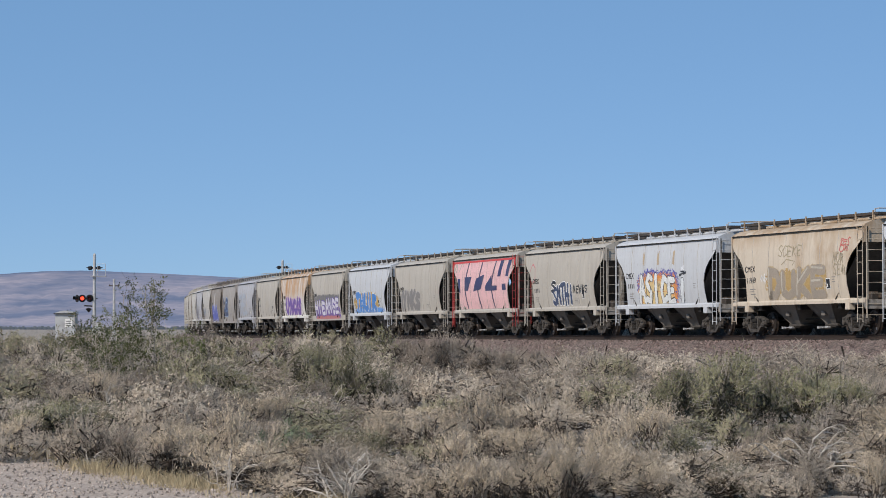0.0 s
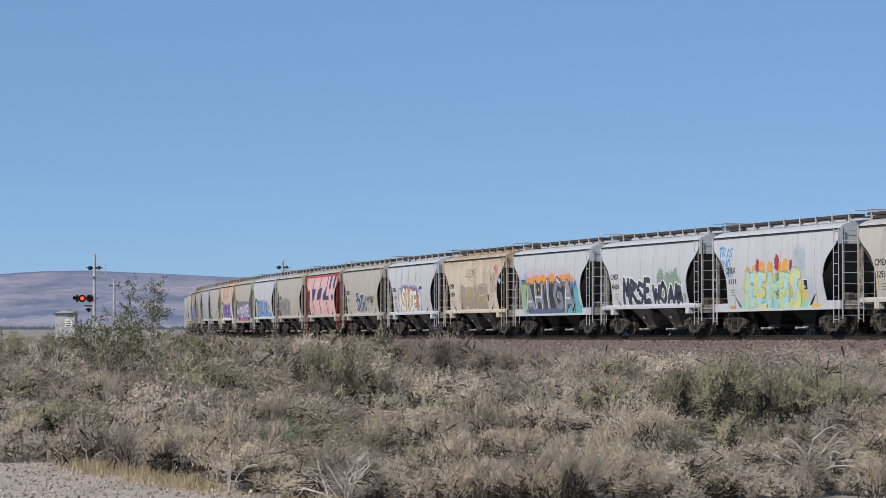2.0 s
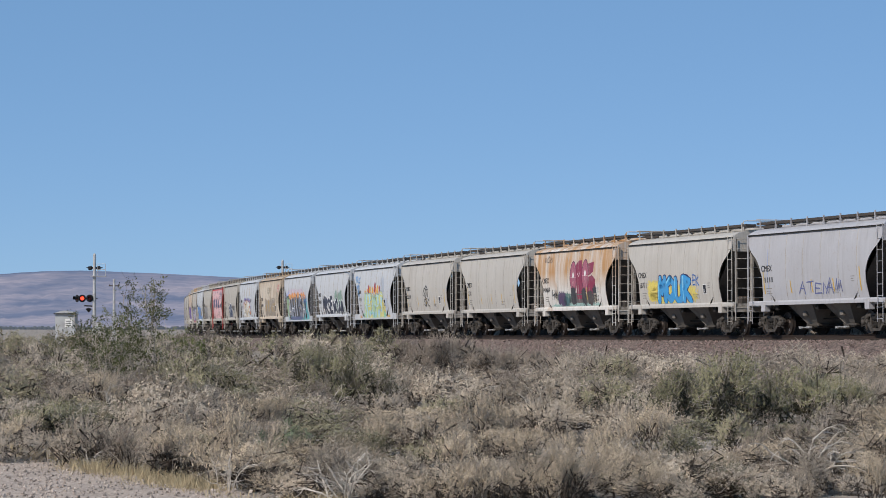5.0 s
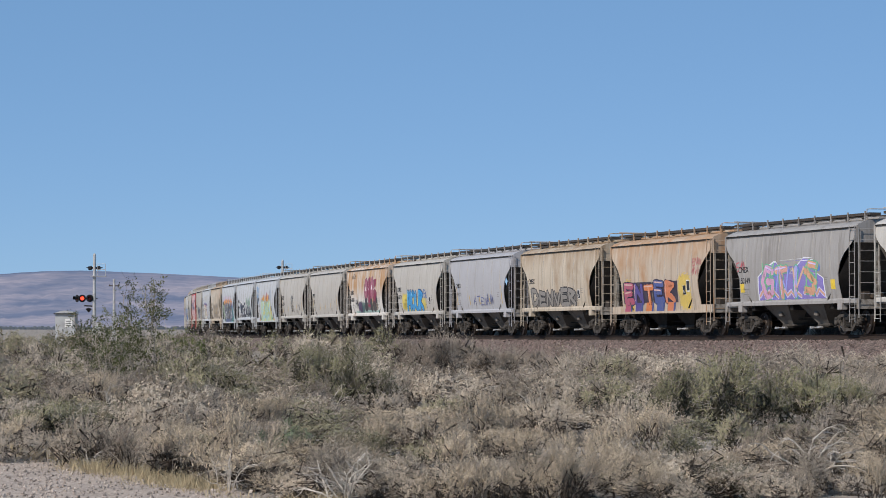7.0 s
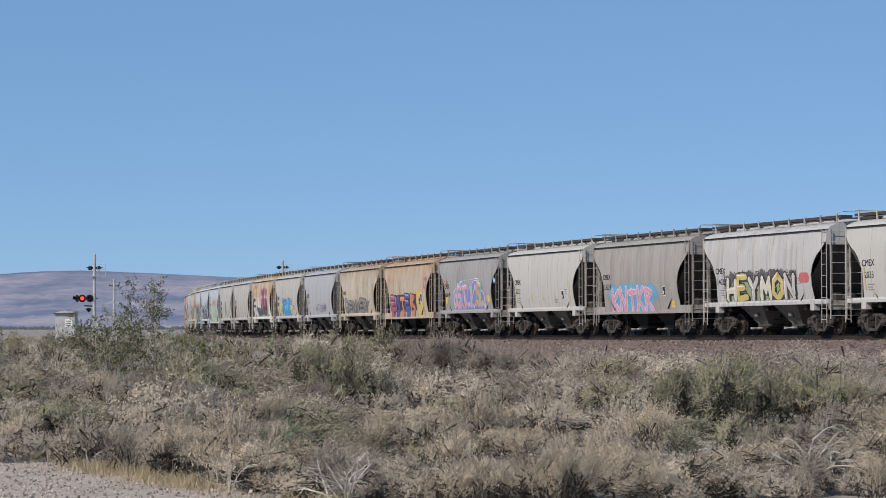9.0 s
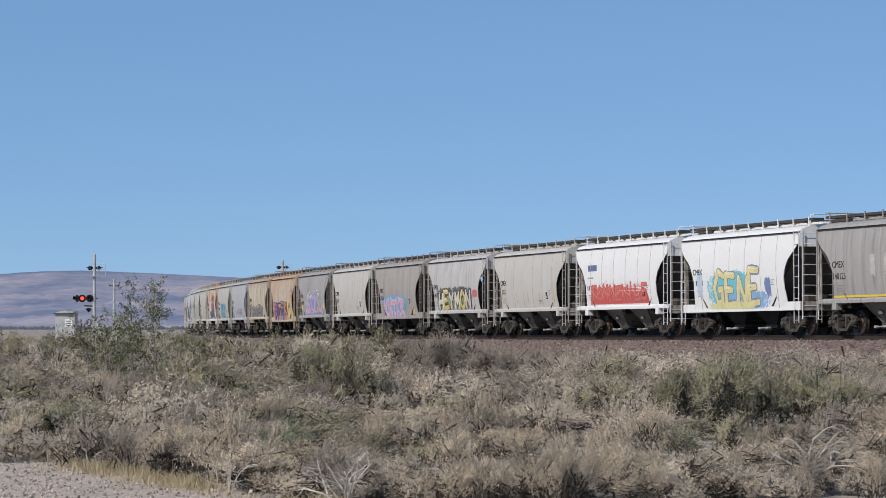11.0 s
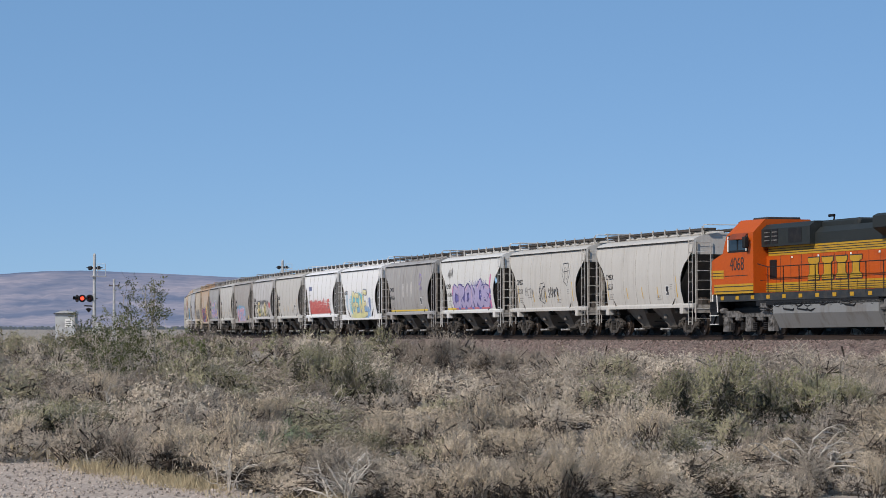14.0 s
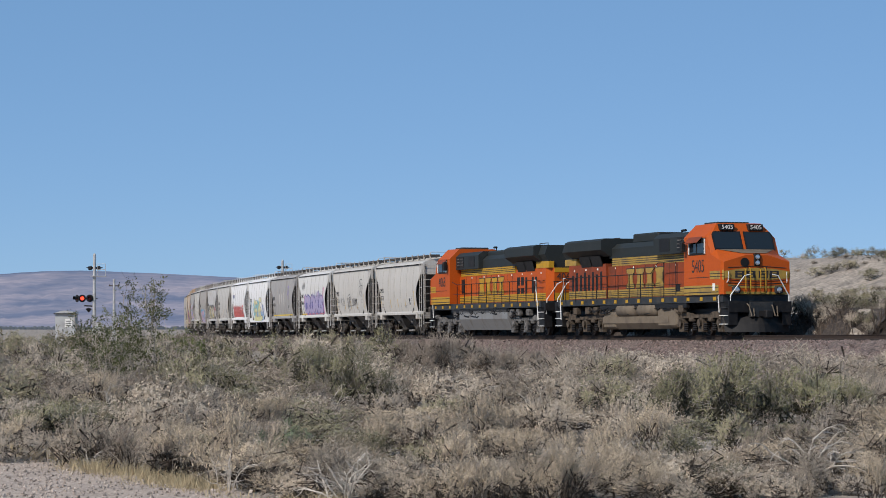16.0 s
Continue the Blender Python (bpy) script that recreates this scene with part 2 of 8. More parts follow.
def land(x, y):
    z = 0.10 * noise.noise((x * 0.11, y * 0.11, 0)) + 0.05 * noise.noise((x * 0.5, y * 0.5, 3))
    if -700 < y < 700 and abs(x) < 400:
        d, rail = from_track(x, y)
        z += (rail - 1.15) * smooth(60, 8, abs(d))
        if 1.9 < d < 70:
            z += (2.1 + 0.5 * noise.noise((x * 0.12, y * 0.12, 21))) * smooth(1.9, 3.9, d) * (0.35 + 0.65 * smooth(60, 20, d))
        if d > 5:
            u = x / max(y, 1.0)
            rise = smooth(0.04, 0.105, u) * 6.8 * smooth(6, 36, d) ** 0.8
            rise = min(rise, 0.0243 * min(y, 215) - 0.35)
            z += rise * (1 + 0.10 * noise.noise((x * 0.03, y * 0.03, 7))) + min(1.0, rise / 3) * 0.45 * noise.noise((x * 0.16, y * 0.16, 11))
    z *= 1 - smooth(500, 1500, math.hypot(x, y))
    return z - 6.0 * smooth(900, 3500, math.hypot(x, y))


def spread(lo, hi, fine_lo, fine_hi, step, grow=1.35):
    c = list(np.arange(fine_lo, fine_hi + step / 2, step))
    s = step
    while c[-1] < hi:
        s *= grow
        c.append(c[-1] + s)
    s = step
    while c[0] > lo:
        s *= grow
        c.insert(0, c[0] - s)
    return c


def make_ground():
    xs, ys = spread(-4600, 4600, -40, 62, 1.5), spread(-1500, 4700, 10, 290, 1.5)
    nx, ny = len(xs), len(ys)
    v = [(x, y, land(x, y)) for y in ys for x in xs]
    f = [(j * nx + i, j * nx + i + 1, (j + 1) * nx + i + 1, (j + 1) * nx + i) for j in range(ny - 1) for i in range(nx - 1)]
    sh = Shape()
    sh.v, sh.f, sh.m = v, f, [0] * len(f)
    g = new("ground", sh.mesh("ground", M_SOIL, True))
    tagged(g, "dry pale desert soil between low shrubs", "ground", kind="structure")


make_ground()


def make_track():
    bed = new("railway_track", None)
    tagged(bed, "single railway track on a bed of crushed reddish ballast", "track", kind="structure")
    sh = Shape()
    rows = []
    for s in np.arange(-330, 600, 1.0):
        row = []
        for left, up in ((5.2, -1.75), (3.0, -0.85), (1.75, -0.24), (0.0, -0.21), (-1.75, -0.24), (-3.0, -0.85), (-5.2, -1.75)):
            j = 0.05 * noise.noise((s * 0.7, left * 3, 1))
            row.append(beside(s, left + j * 2, up + j))
        rows.append(row)
    sh.loft(rows, closed=False)
    part("ballast_bed", sh, M_BALLAST, bed, "crushed reddish stone ballast", True)
    # dark strip between the rails: the train's underside shade, put in as colour
    sh = Shape().loft([[beside(s, left, -0.19) for left in (0.9, 0.4, -0.4, -0.9)] for s in np.arange(-330, 600, 2.0)], closed=False)
    part("stained_ballast", sh, M_TRACK_SHADE, bed, "dark strip between the rails, painted as the shade under the train")
    prof = [(-0.07, -0.17), (0.07, -0.17), (0.07, -0.155), (0.015, -0.13), (0.012, -0.04), (0.036, -0.032), (0.036, -0.004), (-0.036, -0.004),
            (-0.036, -0.032), (-0.012, -0.04), (-0.015, -0.13), (-0.07, -0.155)]
    for side in (0.755, -0.755):
        sh = Shape()
        rings = [[beside(s, side + a, b) for a, b in prof] for s in np.arange(-330, 600, 2.0)]
        sh.loft(rings)
        for s in np.arange(-330, 598, 2.0):
            sh.add([beside(s, side - 0.03, 0), beside(s, side + 0.03, 0), beside(s + 2, side + 0.03, 0), beside(s + 2, side - 0.03, 0)], [(0, 1, 2, 3)], 1)
        part("rail", sh, [M_RAIL, M_RAILTOP], bed)
    tie = Shape().box(-0.11, 0.11, -1.3, 1.3, -0.34, -0.172, chamfer=0.012)
    me = tie.mesh("tie", M_TIE)
    rest = Shape()
    for i, s in enumerate(np.arange(-30, 330, 0.55)):
        x, y, z, a = track(s)
        m = Matrix.Translation((x, y, z)) @ Matrix.Rotation(a + math.pi / 2 + random.uniform(-0.01, 0.01), 4, "Z")
        if -8 <= s < 120:
            o = new("tie", me)
            o.parent = bed
            o.matrix_basis = m
        else:
            rest.add([m @ Vector(p) for p in tie.v], tie.f)
    ob = part("far_ties", rest, M_TIE, bed)
    ob["kind"] = "stuff"
    # dark sheet laid over the far bank as painted shade behind the train
    sh = Shape()
    rows = []
    for s in np.arange(14, 260, 2.0):
        row = []
        for left in (-1.9, -2.6, -3.3, -4.0, -4.8, -5.6):
            x, y, z = beside(s, left)
            row.append((x, y, land(x, y) + 0.05))
        rows.append(row)
    sh.loft(rows, closed=False)
    part("cinder_shoulder", sh, M_TRACK_SHADE, bed, "dark sheet on the bank behind the track, painted as shade")
    # loose stones on the shoulder nearest to the road
    st = Shape()
    rnd = random.Random(4)
    for _ in range(9000):
        s = rnd.uniform(-14, 62)
        left = rnd.choice((rnd.uniform(1.3, 3.2), rnd.uniform(1.3, 4.2)))
        up = -0.24 - max(0, left - 1.75) * 0.49
        c = Vector(beside(s, left, up))
        r = rnd.choice((rnd.uniform(0.02, 0.045), rnd.uniform(0.035, 0.07)))
        q = Euler((rnd.uniform(0, 6), rnd.uniform(0, 6), 0)).to_matrix()
        vs = [c + r * (q @ Vector(p)) for p in ((1, 0, 0), (-0.9, 0.2, 0), (0, 1.1, 0.2), (0.1, -1, 0), (0, 0.1, 0.8), (0, 0, -0.7))]
        st.add(vs, [(0, 2, 4), (2, 1, 4), (1, 3, 4), (3, 0, 4), (2, 0, 5), (1, 2, 5), (3, 1, 5), (0, 3, 5)])
    ob = part("loose_stones", st, M_STONE, bed)
    ob["kind"] = "stuff"


make_track()

# ---------------------------------------------------------------- hopper cars
CAR = 12.5            # coupler to coupler
M_BAY = material("bay_steel", (0.16, 0.147, 0.13), 0.75, 0, (0.08, 0.072, 0.063), 1.6, 0.5, 0.15, 0.1)
M_CRANK = material("worn_crank_steel", (0.42, 0.42, 0.41), 0.5, 0.3, (0.2, 0.18, 0.16), 9, 0.4, 0.1)
M_SEAM = material("dirty_weld_seam", (0.36, 0.34, 0.31), 0.7, 0, (0.20, 0.185, 0.165), 1.2, 0.6, 0.15, stretch=(1, 1, 0.5))
M_END = material("grimy_end_steel", (0.33, 0.312, 0.283), 0.75, 0, (0.12, 0.10, 0.08), 3.0, 0.6, 0.2, 0.1)
PAINT = car_paint("paint_light_grey", (0.465, 0.447, 0.41))
SIDE_Z = [0.95, 1.36, 1.9, 2.6, 3.3, 4.0]
SIDE_Y = [1.36, 1.40, 1.485, 1.53, 1.51, 1.42]
EDGE_Z = [0.95, 1.36, 1.9, 2.3, 2.7, 3.0, 3.3, 3.55, 3.75, 4.0]
EDGE_X = [4.30, 4.32, 4.22, 4.22, 4.42, 4.66, 5.15, 5.45, 5.53, 5.53]


def side_y(z):
    return float(np.interp(z, SIDE_Z, SIDE_Y))


def side_edge(z):
    return float(np.interp(z, EDGE_Z, EDGE_X))


def side_sheet(low, sign):
    sh = Shape()
    zs = np.linspace(low, 4.0, 15)
    rows = []
    for z in zs:
        e = side_edge(z)
        rows.append([(x * e, sign * side_y(z), z) for x in np.linspace(-1, 1, 19)])
    sh.loft(rows, closed=False)
    back = [[(x, y - sign * 0.03, z) for x, y, z in r] for r in rows]
    for a, b in ((0, 0), (-1, -1)):
        sh.loft([[r[a] for r in rows], [r[b] for r in back]], closed=False)
    sh.loft([rows[0], back[0]], closed=False)
    return sh


def ladder(sh, a, b, z0, z1, step=0.40, r=0.015):
    """Two stiles through (x, y) a and b, with rungs between them."""
    for p in (a, b):
        sh.box(p[0] - r, p[0] + r, p[1] - r, p[1] + r, z0, z1)
    z = z0 + 0.12
    while z < z1:
        sh.tube([(a[0], a[1], z), (b[0], b[1], z)], 0.011, 4)
        z += step
    return sh


def make_truck(parent, name, x, wheelbase=1.78, frame_mat=None):
    """A three-piece freight truck: two cast side frames, a bolster and two wheelsets."""
    truck = new(name)
    truck.parent = parent
    truck.location = (x, 0, 0)
    frame_mat = frame_mat or M_TRUCK
    for sg in (1, -1):
        y0, y1 = sorted((sg * 0.98, sg * 1.12))
        sh = Shape()
        sh.prism([(-1.06, 0.50), (-1.06, 0.61), (-0.60, 0.77), (0.60, 0.77), (1.06, 0.61), (1.06, 0.50), (0.78, 0.53), (0.5, 0.67), (-0.5, 0.67), (-0.78, 0.53)], "y", y0, y1)
        sh.prism([(-0.80, 0.52), (-0.66, 0.56), (-0.30, 0.24), (0.30, 0.24), (0.66, 0.56), (0.80, 0.52), (0.36, 0.13), (-0.36, 0.13)], "y", y0, y1)
        for k in (1, -1):
            sh.prism([(k * 0.25, 0.22), (k * 0.33, 0.22), (k * 0.36, 0.70), (k * 0.28, 0.70)], "y", y0 - 0.01, y1 + 0.01)
            sh.wheel((k * wheelbase / 2, sg * 1.12, 0.457), "y", [(-0.08, 0.12), (0.05, 0.105), (0.08, 0.05)], 10)
        for k in (1, -1):
            sh.tube([(k * 1.1, sg * 1.1, 0.30), (k * 0.62, sg * 1.13, 0.36), (k * 0.5, sg * 1.13, 0.62)], 0.022, 5)
            sh.box(k * 0.89 - 0.09, k * 0.89 + 0.09, *sorted((sg * 1.0, sg * 1.16)), 0.58, 0.66, chamfer=0.02)
        part("side_frame", sh, frame_mat, truck, "dusty cast steel side frame")
        sp = Shape()
        for k in (-0.14, 0, 0.14):
            sp.wheel((k, sg * 1.05, 0.40), "z", [(-0.12, 0.05), (-0.05, 0.07), (0, 0.05), (0.05, 0.07), (0.12, 0.05)], 8)
        part("coil_spring", sp, M_UNDER, truck)
    sh = Shape().box(-0.2, 0.2, -1.16, 1.16, 0.52, 0.70, chamfer=0.03)
    sh.wheel((0, 0, 0.74), "z", [(-0.06, 0.22), (0.06, 0.22)], 14)
    for k in (1, -1):
        sh.box(k * 0.5 - 0.04, k * 0.5 + 0.04, -0.85, 0.85, 0.3, 0.42)
    part("bolster", sh, M_UNDER, truck)
    for k in (1, -1):
        make_wheelset(truck, k * wheelbase / 2, 0.457)
    return truck


def make_wheelset(truck, x, r):
    sh = Shape().tube([(0, -1.05, 0), (0, 1.05, 0)], 0.075, 8)
    for sg in (1, -1):
        prof = [(-0.075, r * 0.3), (-0.06, r + 0.028), (-0.03, r + 0.028), (-0.02, r), (0.07, r - 0.004), (0.07, r - 0.06), (0.035, r - 0.075), (0.03, r * 0.42), (0.075, r * 0.36), (0.075, 0.08)]
        prof = prof if sg > 0 else [(-a, b) for a, b in prof]
        sh.wheel((0, sg * 0.76, 0), "y", prof, 14)
        # lightening holes and chalk marks show the turning
        for q in range(3):
            a = q * 2.094
            sh.wheel((0.6 * r * math.cos(a), sg * 0.80, 0.6 * r * math.sin(a)), "y", [(-0.01, 0.05), (0.01, 0.05)], 7, 1)
    w = part("wheelset", sh, [M_WHEEL, M_TREAD], truck)
    w.location = (x, 0, r)
    return w



def make_hopper(deep=False):
    car = new("hopper_car")
    low = 0.98 if deep else 1.36
    for sg in (1, -1):
        part("side", side_sheet(low, sg), PAINT, car, smooth=True)
        # drip rail whose near-black colour also paints the shadow below the eave
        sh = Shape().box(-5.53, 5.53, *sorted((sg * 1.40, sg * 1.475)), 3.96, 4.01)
        part("eave_rail", sh, M_UNDER, car, "drip rail under the roof edge, coloured dark as the eave's shadow line")
        sh = Shape()
        if deep:
            sh.box(-5.5, 5.5, *sorted((sg * 1.30, sg * 1.40)), 0.96, 1.06)
            sh.box(-5.5, -4.3, *sorted((sg * 1.30, sg * 1.40)), 1.06, 1.3)
            sh.box(4.3, 5.5, *sorted((sg * 1.30, sg * 1.40)), 1.06, 1.3)
        else:
            sh.prism([(sg * 1.30, 1.18), (sg * 1.44, 1.18), (sg * 1.44, 1.29), (sg * 1.405, 1.36), (sg * 1.30, 1.36)], "x", -5.55, 5.55)
            for x in (-4.25, 4.25):
                sh.box(x - 0.16, x + 0.16, *sorted((sg * 1.2, sg * 1.475)), 0.92, 1.34, chamfer=0.02)
        part("side_sill", sh, PAINT, car)
        rib = Shape()
        zz = np.linspace(low + 0.02, 3.94, 12)
        for a, b in zip(zz, zz[1:]):
            ya, yb = side_y(a), side_y(b)
            rib.loft([[(-0.02, sg * (ya - 0.004), a), (0, sg * (ya + 0.011), a), (0.02, sg * (ya - 0.004), a)], [(-0.02, sg * (yb - 0.004), b), (0, sg * (yb + 0.011), b), (0.02, sg * (yb - 0.004), b)]], closed=False)
        seam = rib.mesh("weld_seam", M_SEAM)
        for x in (-3.6, -2.16, -0.72, 0.72, 2.16, 3.6):
            o = new("weld_seam", seam)
            o.parent, o.location = car, (x, 0, 0)
        for k in (1, -1):
            sh = ladder(Shape(), (k * 5.12, sg * 1.50), (k * 5.53, sg * 1.50), 0.45, 4.05 if k < 0 else 2.5, 0.42, 0.011)
            if k > 0:
                sh.box(5.50, 5.55, *sorted((sg * 1.44, sg * 1.50)), 2.4, 4.0)
            part("side_ladder", sh, PAINT, car)
    half = [(1.44, 4.01), (1.36, 4.10), (1.12, 4.20), (0.75, 4.28), (0.35, 4.32)]
    prof = half + [(0, 4.33)] + [(-y, z) for y, z in reversed(half)]
    sh = Shape().loft([[(x, y, z) for y, z in prof] for x in np.linspace(-5.53, 5.53, 9)], closed=False)
    sh.box(-5.0, 5.0, -0.22, 0.22, 4.31, 4.42, chamfer=0.03)
    part("roof", sh, PAINT, car, smooth=False)
    hatch = Shape().wheel((0, 0, 4.44), "z", [(-0.03, 0.29), (0.02, 0.29), (0.05, 0.2)], 12).mesh("loading_hatch", M_HOPPER)
    for x in np.arange(-3.9, 4.0, 1.3):
        h = new("loading_hatch", hatch)
        h.parent, h.location = car, (x, 0, 0)
    for sg in (1, -1):
        sh = Shape().box(-5.75, 5.75, *sorted((sg * 0.50, sg * 0.97)), 4.43, 4.53)
        part("running_board", sh, M_STEEL, car, "dark steel grating walkway")
        support = Shape().box(-0.022, 0.022, *sorted((sg * 0.94, sg * 1.0)), 4.22, 4.60).mesh("walkway_support", PAINT)
        for x in np.linspace(-5.4, 5.4, 9):
            o = new("walkway_support", support)
            o.parent, o.location = car, (x, 0, 0)
    for k in (1, -1):
        z0 = 3.42
        e = [(1.45, z0), (1.44, 4.01)] + half[1:] + [(0, 4.33)] + [(-y, z) for y, z in reversed(half[1:])] + [(-1.44, 4.01), (-1.45, z0)]
        sh = Shape().prism(e, "x", k * 5.50, k * 5.56)
        part("end_sheet", sh, PAINT, car)
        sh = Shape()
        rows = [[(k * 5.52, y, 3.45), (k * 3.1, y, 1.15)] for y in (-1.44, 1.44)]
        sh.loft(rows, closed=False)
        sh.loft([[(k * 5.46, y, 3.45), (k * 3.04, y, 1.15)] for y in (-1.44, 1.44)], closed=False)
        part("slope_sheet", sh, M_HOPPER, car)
        sh = Shape().box(*sorted((k * 4.3, k * 5.6)), -1.36, 1.36, 1.12, 1.18)
        sh.box(*sorted((k * 5.5, k * 5.64)), -1.42, 1.42, 0.95, 1.30)
        for y in (1.30, -1.30):
            sh.box(*sorted((k * 5.50, k * 5.56)), y - 0.03, y + 0.03, 1.2, 4.0)
        for y in (0.55, -0.55):
            sh.prism([(k * 5.55, 1.2), (k * 5.45, 3.5), (k * 5.35, 3.5), (k * 5.45, 1.2)], "y", y - 0.05, y + 0.05)
        part("end_frame", sh, M_END, car, "grimy steel end frame")
        sh = ladder(Shape(), (k * 5.66, 0.72), (k * 5.66, 1.40), 0.6, 4.02)
        part("end_ladder", sh, PAINT, car)
        sh = Shape().tube([(k * 5.5, 0.95, 4.3), (k * 5.5, 0.95, 4.66), (k * 5.8, 0.95, 4.66), (k * 5.8, -0.95, 4.66), (k * 5.5, -0.95, 4.66), (k * 5.5, -0.95, 4.3)], 0.02, 5)
        part("roof_handrail", sh, PAINT, car)
        sh = Shape().box(*sorted((k * 5.6, k * 6.1)), -0.11, 0.11, 0.78, 0.98, chamfer=0.02)
        sh.box(*sorted((k * 6.05, k * 6.29)), -0.17, 0.15, 0.72, 1.02, chamfer=0.04)
        sh.tube([(k * 5.9, 0.25, 0.85), (k * 6.05, 0.28, 0.5), (k * 6.24, 0.2, 0.42)], 0.025, 6)
        part("coupler", sh, M_STEEL, car)
    # brake gear on the end platform
    sh = Shape().wheel((-5.72, -0.6, 2.4), "x", [(-0.02, 0.26), (0.02, 0.26), (0.04, 0.2)], 14)
    sh.box(-5.70, -5.5, -0.75, -0.45, 2.25, 2.55)
    part("brake_wheel", sh, M_STEEL, car)
    part("brake_cylinder", Shape().tube([(-5.2, 0.2, 1.4), (-4.5, 0.2, 1.4)], 0.17, 10), M_STEEL, car)
    part("brake_valve", Shape().box(-5.1, -4.7, 0.6, 0.9, 1.18, 1.6, chamfer=0.03), M_STEEL, car)
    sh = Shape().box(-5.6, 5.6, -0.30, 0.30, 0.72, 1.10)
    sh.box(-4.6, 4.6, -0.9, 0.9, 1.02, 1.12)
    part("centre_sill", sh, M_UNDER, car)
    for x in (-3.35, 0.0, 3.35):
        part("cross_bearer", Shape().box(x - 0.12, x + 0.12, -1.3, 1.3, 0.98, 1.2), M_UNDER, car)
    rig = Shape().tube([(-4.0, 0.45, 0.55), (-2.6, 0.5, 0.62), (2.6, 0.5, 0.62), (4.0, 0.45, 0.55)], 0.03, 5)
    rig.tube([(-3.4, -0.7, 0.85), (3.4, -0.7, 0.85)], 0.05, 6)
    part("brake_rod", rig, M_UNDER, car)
    for x in (-1.5, 1.5):
        bay = Shape()
        z1 = 1.0 if deep else 1.34
        q = 0.9 if deep else 1.32
        top = [(x - 1.12, -q, z1), (x + 1.12, -q, z1), (x + 1.12, q, z1), (x - 1.12, q, z1)]
        bot = [(x - 0.42, -0.66, 0.44), (x + 0.42, -0.66, 0.44), (x + 0.42, 0.66, 0.44), (x - 0.42, 0.66, 0.44)]
        bay.loft([top, bot], caps=True)
        if not deep:
            # welded rim and the vibrator bracket on the sloping face
            bay.tube([(x - 1.12, q + 0.01, z1), (x - 0.42, 0.67, 0.44)], 0.02, 4)
            bay.tube([(x + 1.12, q + 0.01, z1), (x + 0.42, 0.67, 0.44)], 0.02, 4)
            bay.box(x - 0.13, x + 0.13, 0.90, 1.06, 0.72, 0.92, chamfer=0.03)
        # bays under deep sides get the near-black colour in place of shade
        hb = part("hopper_bay", bay, M_UNDER if deep else M_BAY, car, "steel hopper bay, dusty grey, or near-black as shade under deep sides")
        g = Shape().box(x - 0.5, x + 0.5, -0.7, 0.7, 0.34, 0.44, chamfer=0.015)
        g.tube([(x - 0.3, -0.95, 0.30), (x - 0.3, 0.95, 0.30)], 0.035, 6)
        g.box(x - 0.36, x - 0.24, 0.86, 1.0, 0.24, 0.36)
        g.box(x + 0.12, x + 0.5, 0.62, 0.98, 0.22, 0.27)
        part("outlet_gate", g, M_TRUCK, hb, "dusty steel outlet gate")
        c = Shape().box(x - 0.46, x - 0.22, 0.94, 1.10, 0.25, 0.33, chamfer=0.02)
        c.tube([(x - 0.34, 1.08, 0.29), (x + 0.25, 1.08, 0.29)], 0.022, 5)
        c.box(x + 0.2, x + 0.34, 1.0, 1.12, 0.24, 0.33)
        part("gate_crank", c, M_CRANK, hb, "pale worn crank of the outlet gate")
    for x in (-4.25, 4.25):
        make_truck(car, "truck", x)
    return car


PAINTS = {
    "grey": PAINT,
    "mid": car_paint("paint_mid_grey", (0.331, 0.322, 0.313), streak=0.8, dirt=0.4),
    "light": car_paint("paint_pale_grey", (0.488, 0.474, 0.442), streak=0.35, dirt=0.25),
    "warm": car_paint("paint_warm_grey", (0.432, 0.405, 0.354), dirt=0.4),
    "white": car_paint("paint_white", (0.589, 0.589, 0.57), streak=0.25, dirt=0.2),
    "bright": car_paint("paint_clean_white", (0.708, 0.713, 0.713), streak=0.12, dirt=0.10),
    "blue_white": car_paint("paint_bluish_white", (0.488, 0.511, 0.534), streak=0.3, dirt=0.2),
    "streaky": car_paint("paint_streaked_white", (0.478, 0.469, 0.46), streak=1.0, dirt=0.5),
    "dark": car_paint("paint_dull_grey", (0.34, 0.317, 0.294), streak=0.7, dirt=0.5),
    "lilac": car_paint("paint_cool_grey", (0.405, 0.409, 0.432), streak=0.4),
    "tan": car_paint("paint_tan", (0.552, 0.483, 0.386), (0.36, 0.25, 0.15), 0.28, 0.35, 0.35),
    "brown": car_paint("paint_browned_grey", (0.506, 0.442, 0.35), (0.30, 0.20, 0.115), 0.25, 0.45, 0.45, 0.9),
    "rusty": car_paint("paint_rust_stained", (0.497, 0.419, 0.331), (0.40, 0.225, 0.11), 0.3, 0.6, 0.4, 0.9),
    "rust_top": car_paint("paint_white_rust_top", (0.626, 0.607, 0.57), (0.42, 0.225, 0.08), 0.12, 0.9, 0.2, 0.7),
    "red": car_paint("paint_red", (0.423, 0.051, 0.046), dirt=0.15, streak=0.3),
    "brown_dark": car_paint("paint_dark_brown_grey", (0.248, 0.216, 0.184), streak=0.9, dirt=0.5),
}
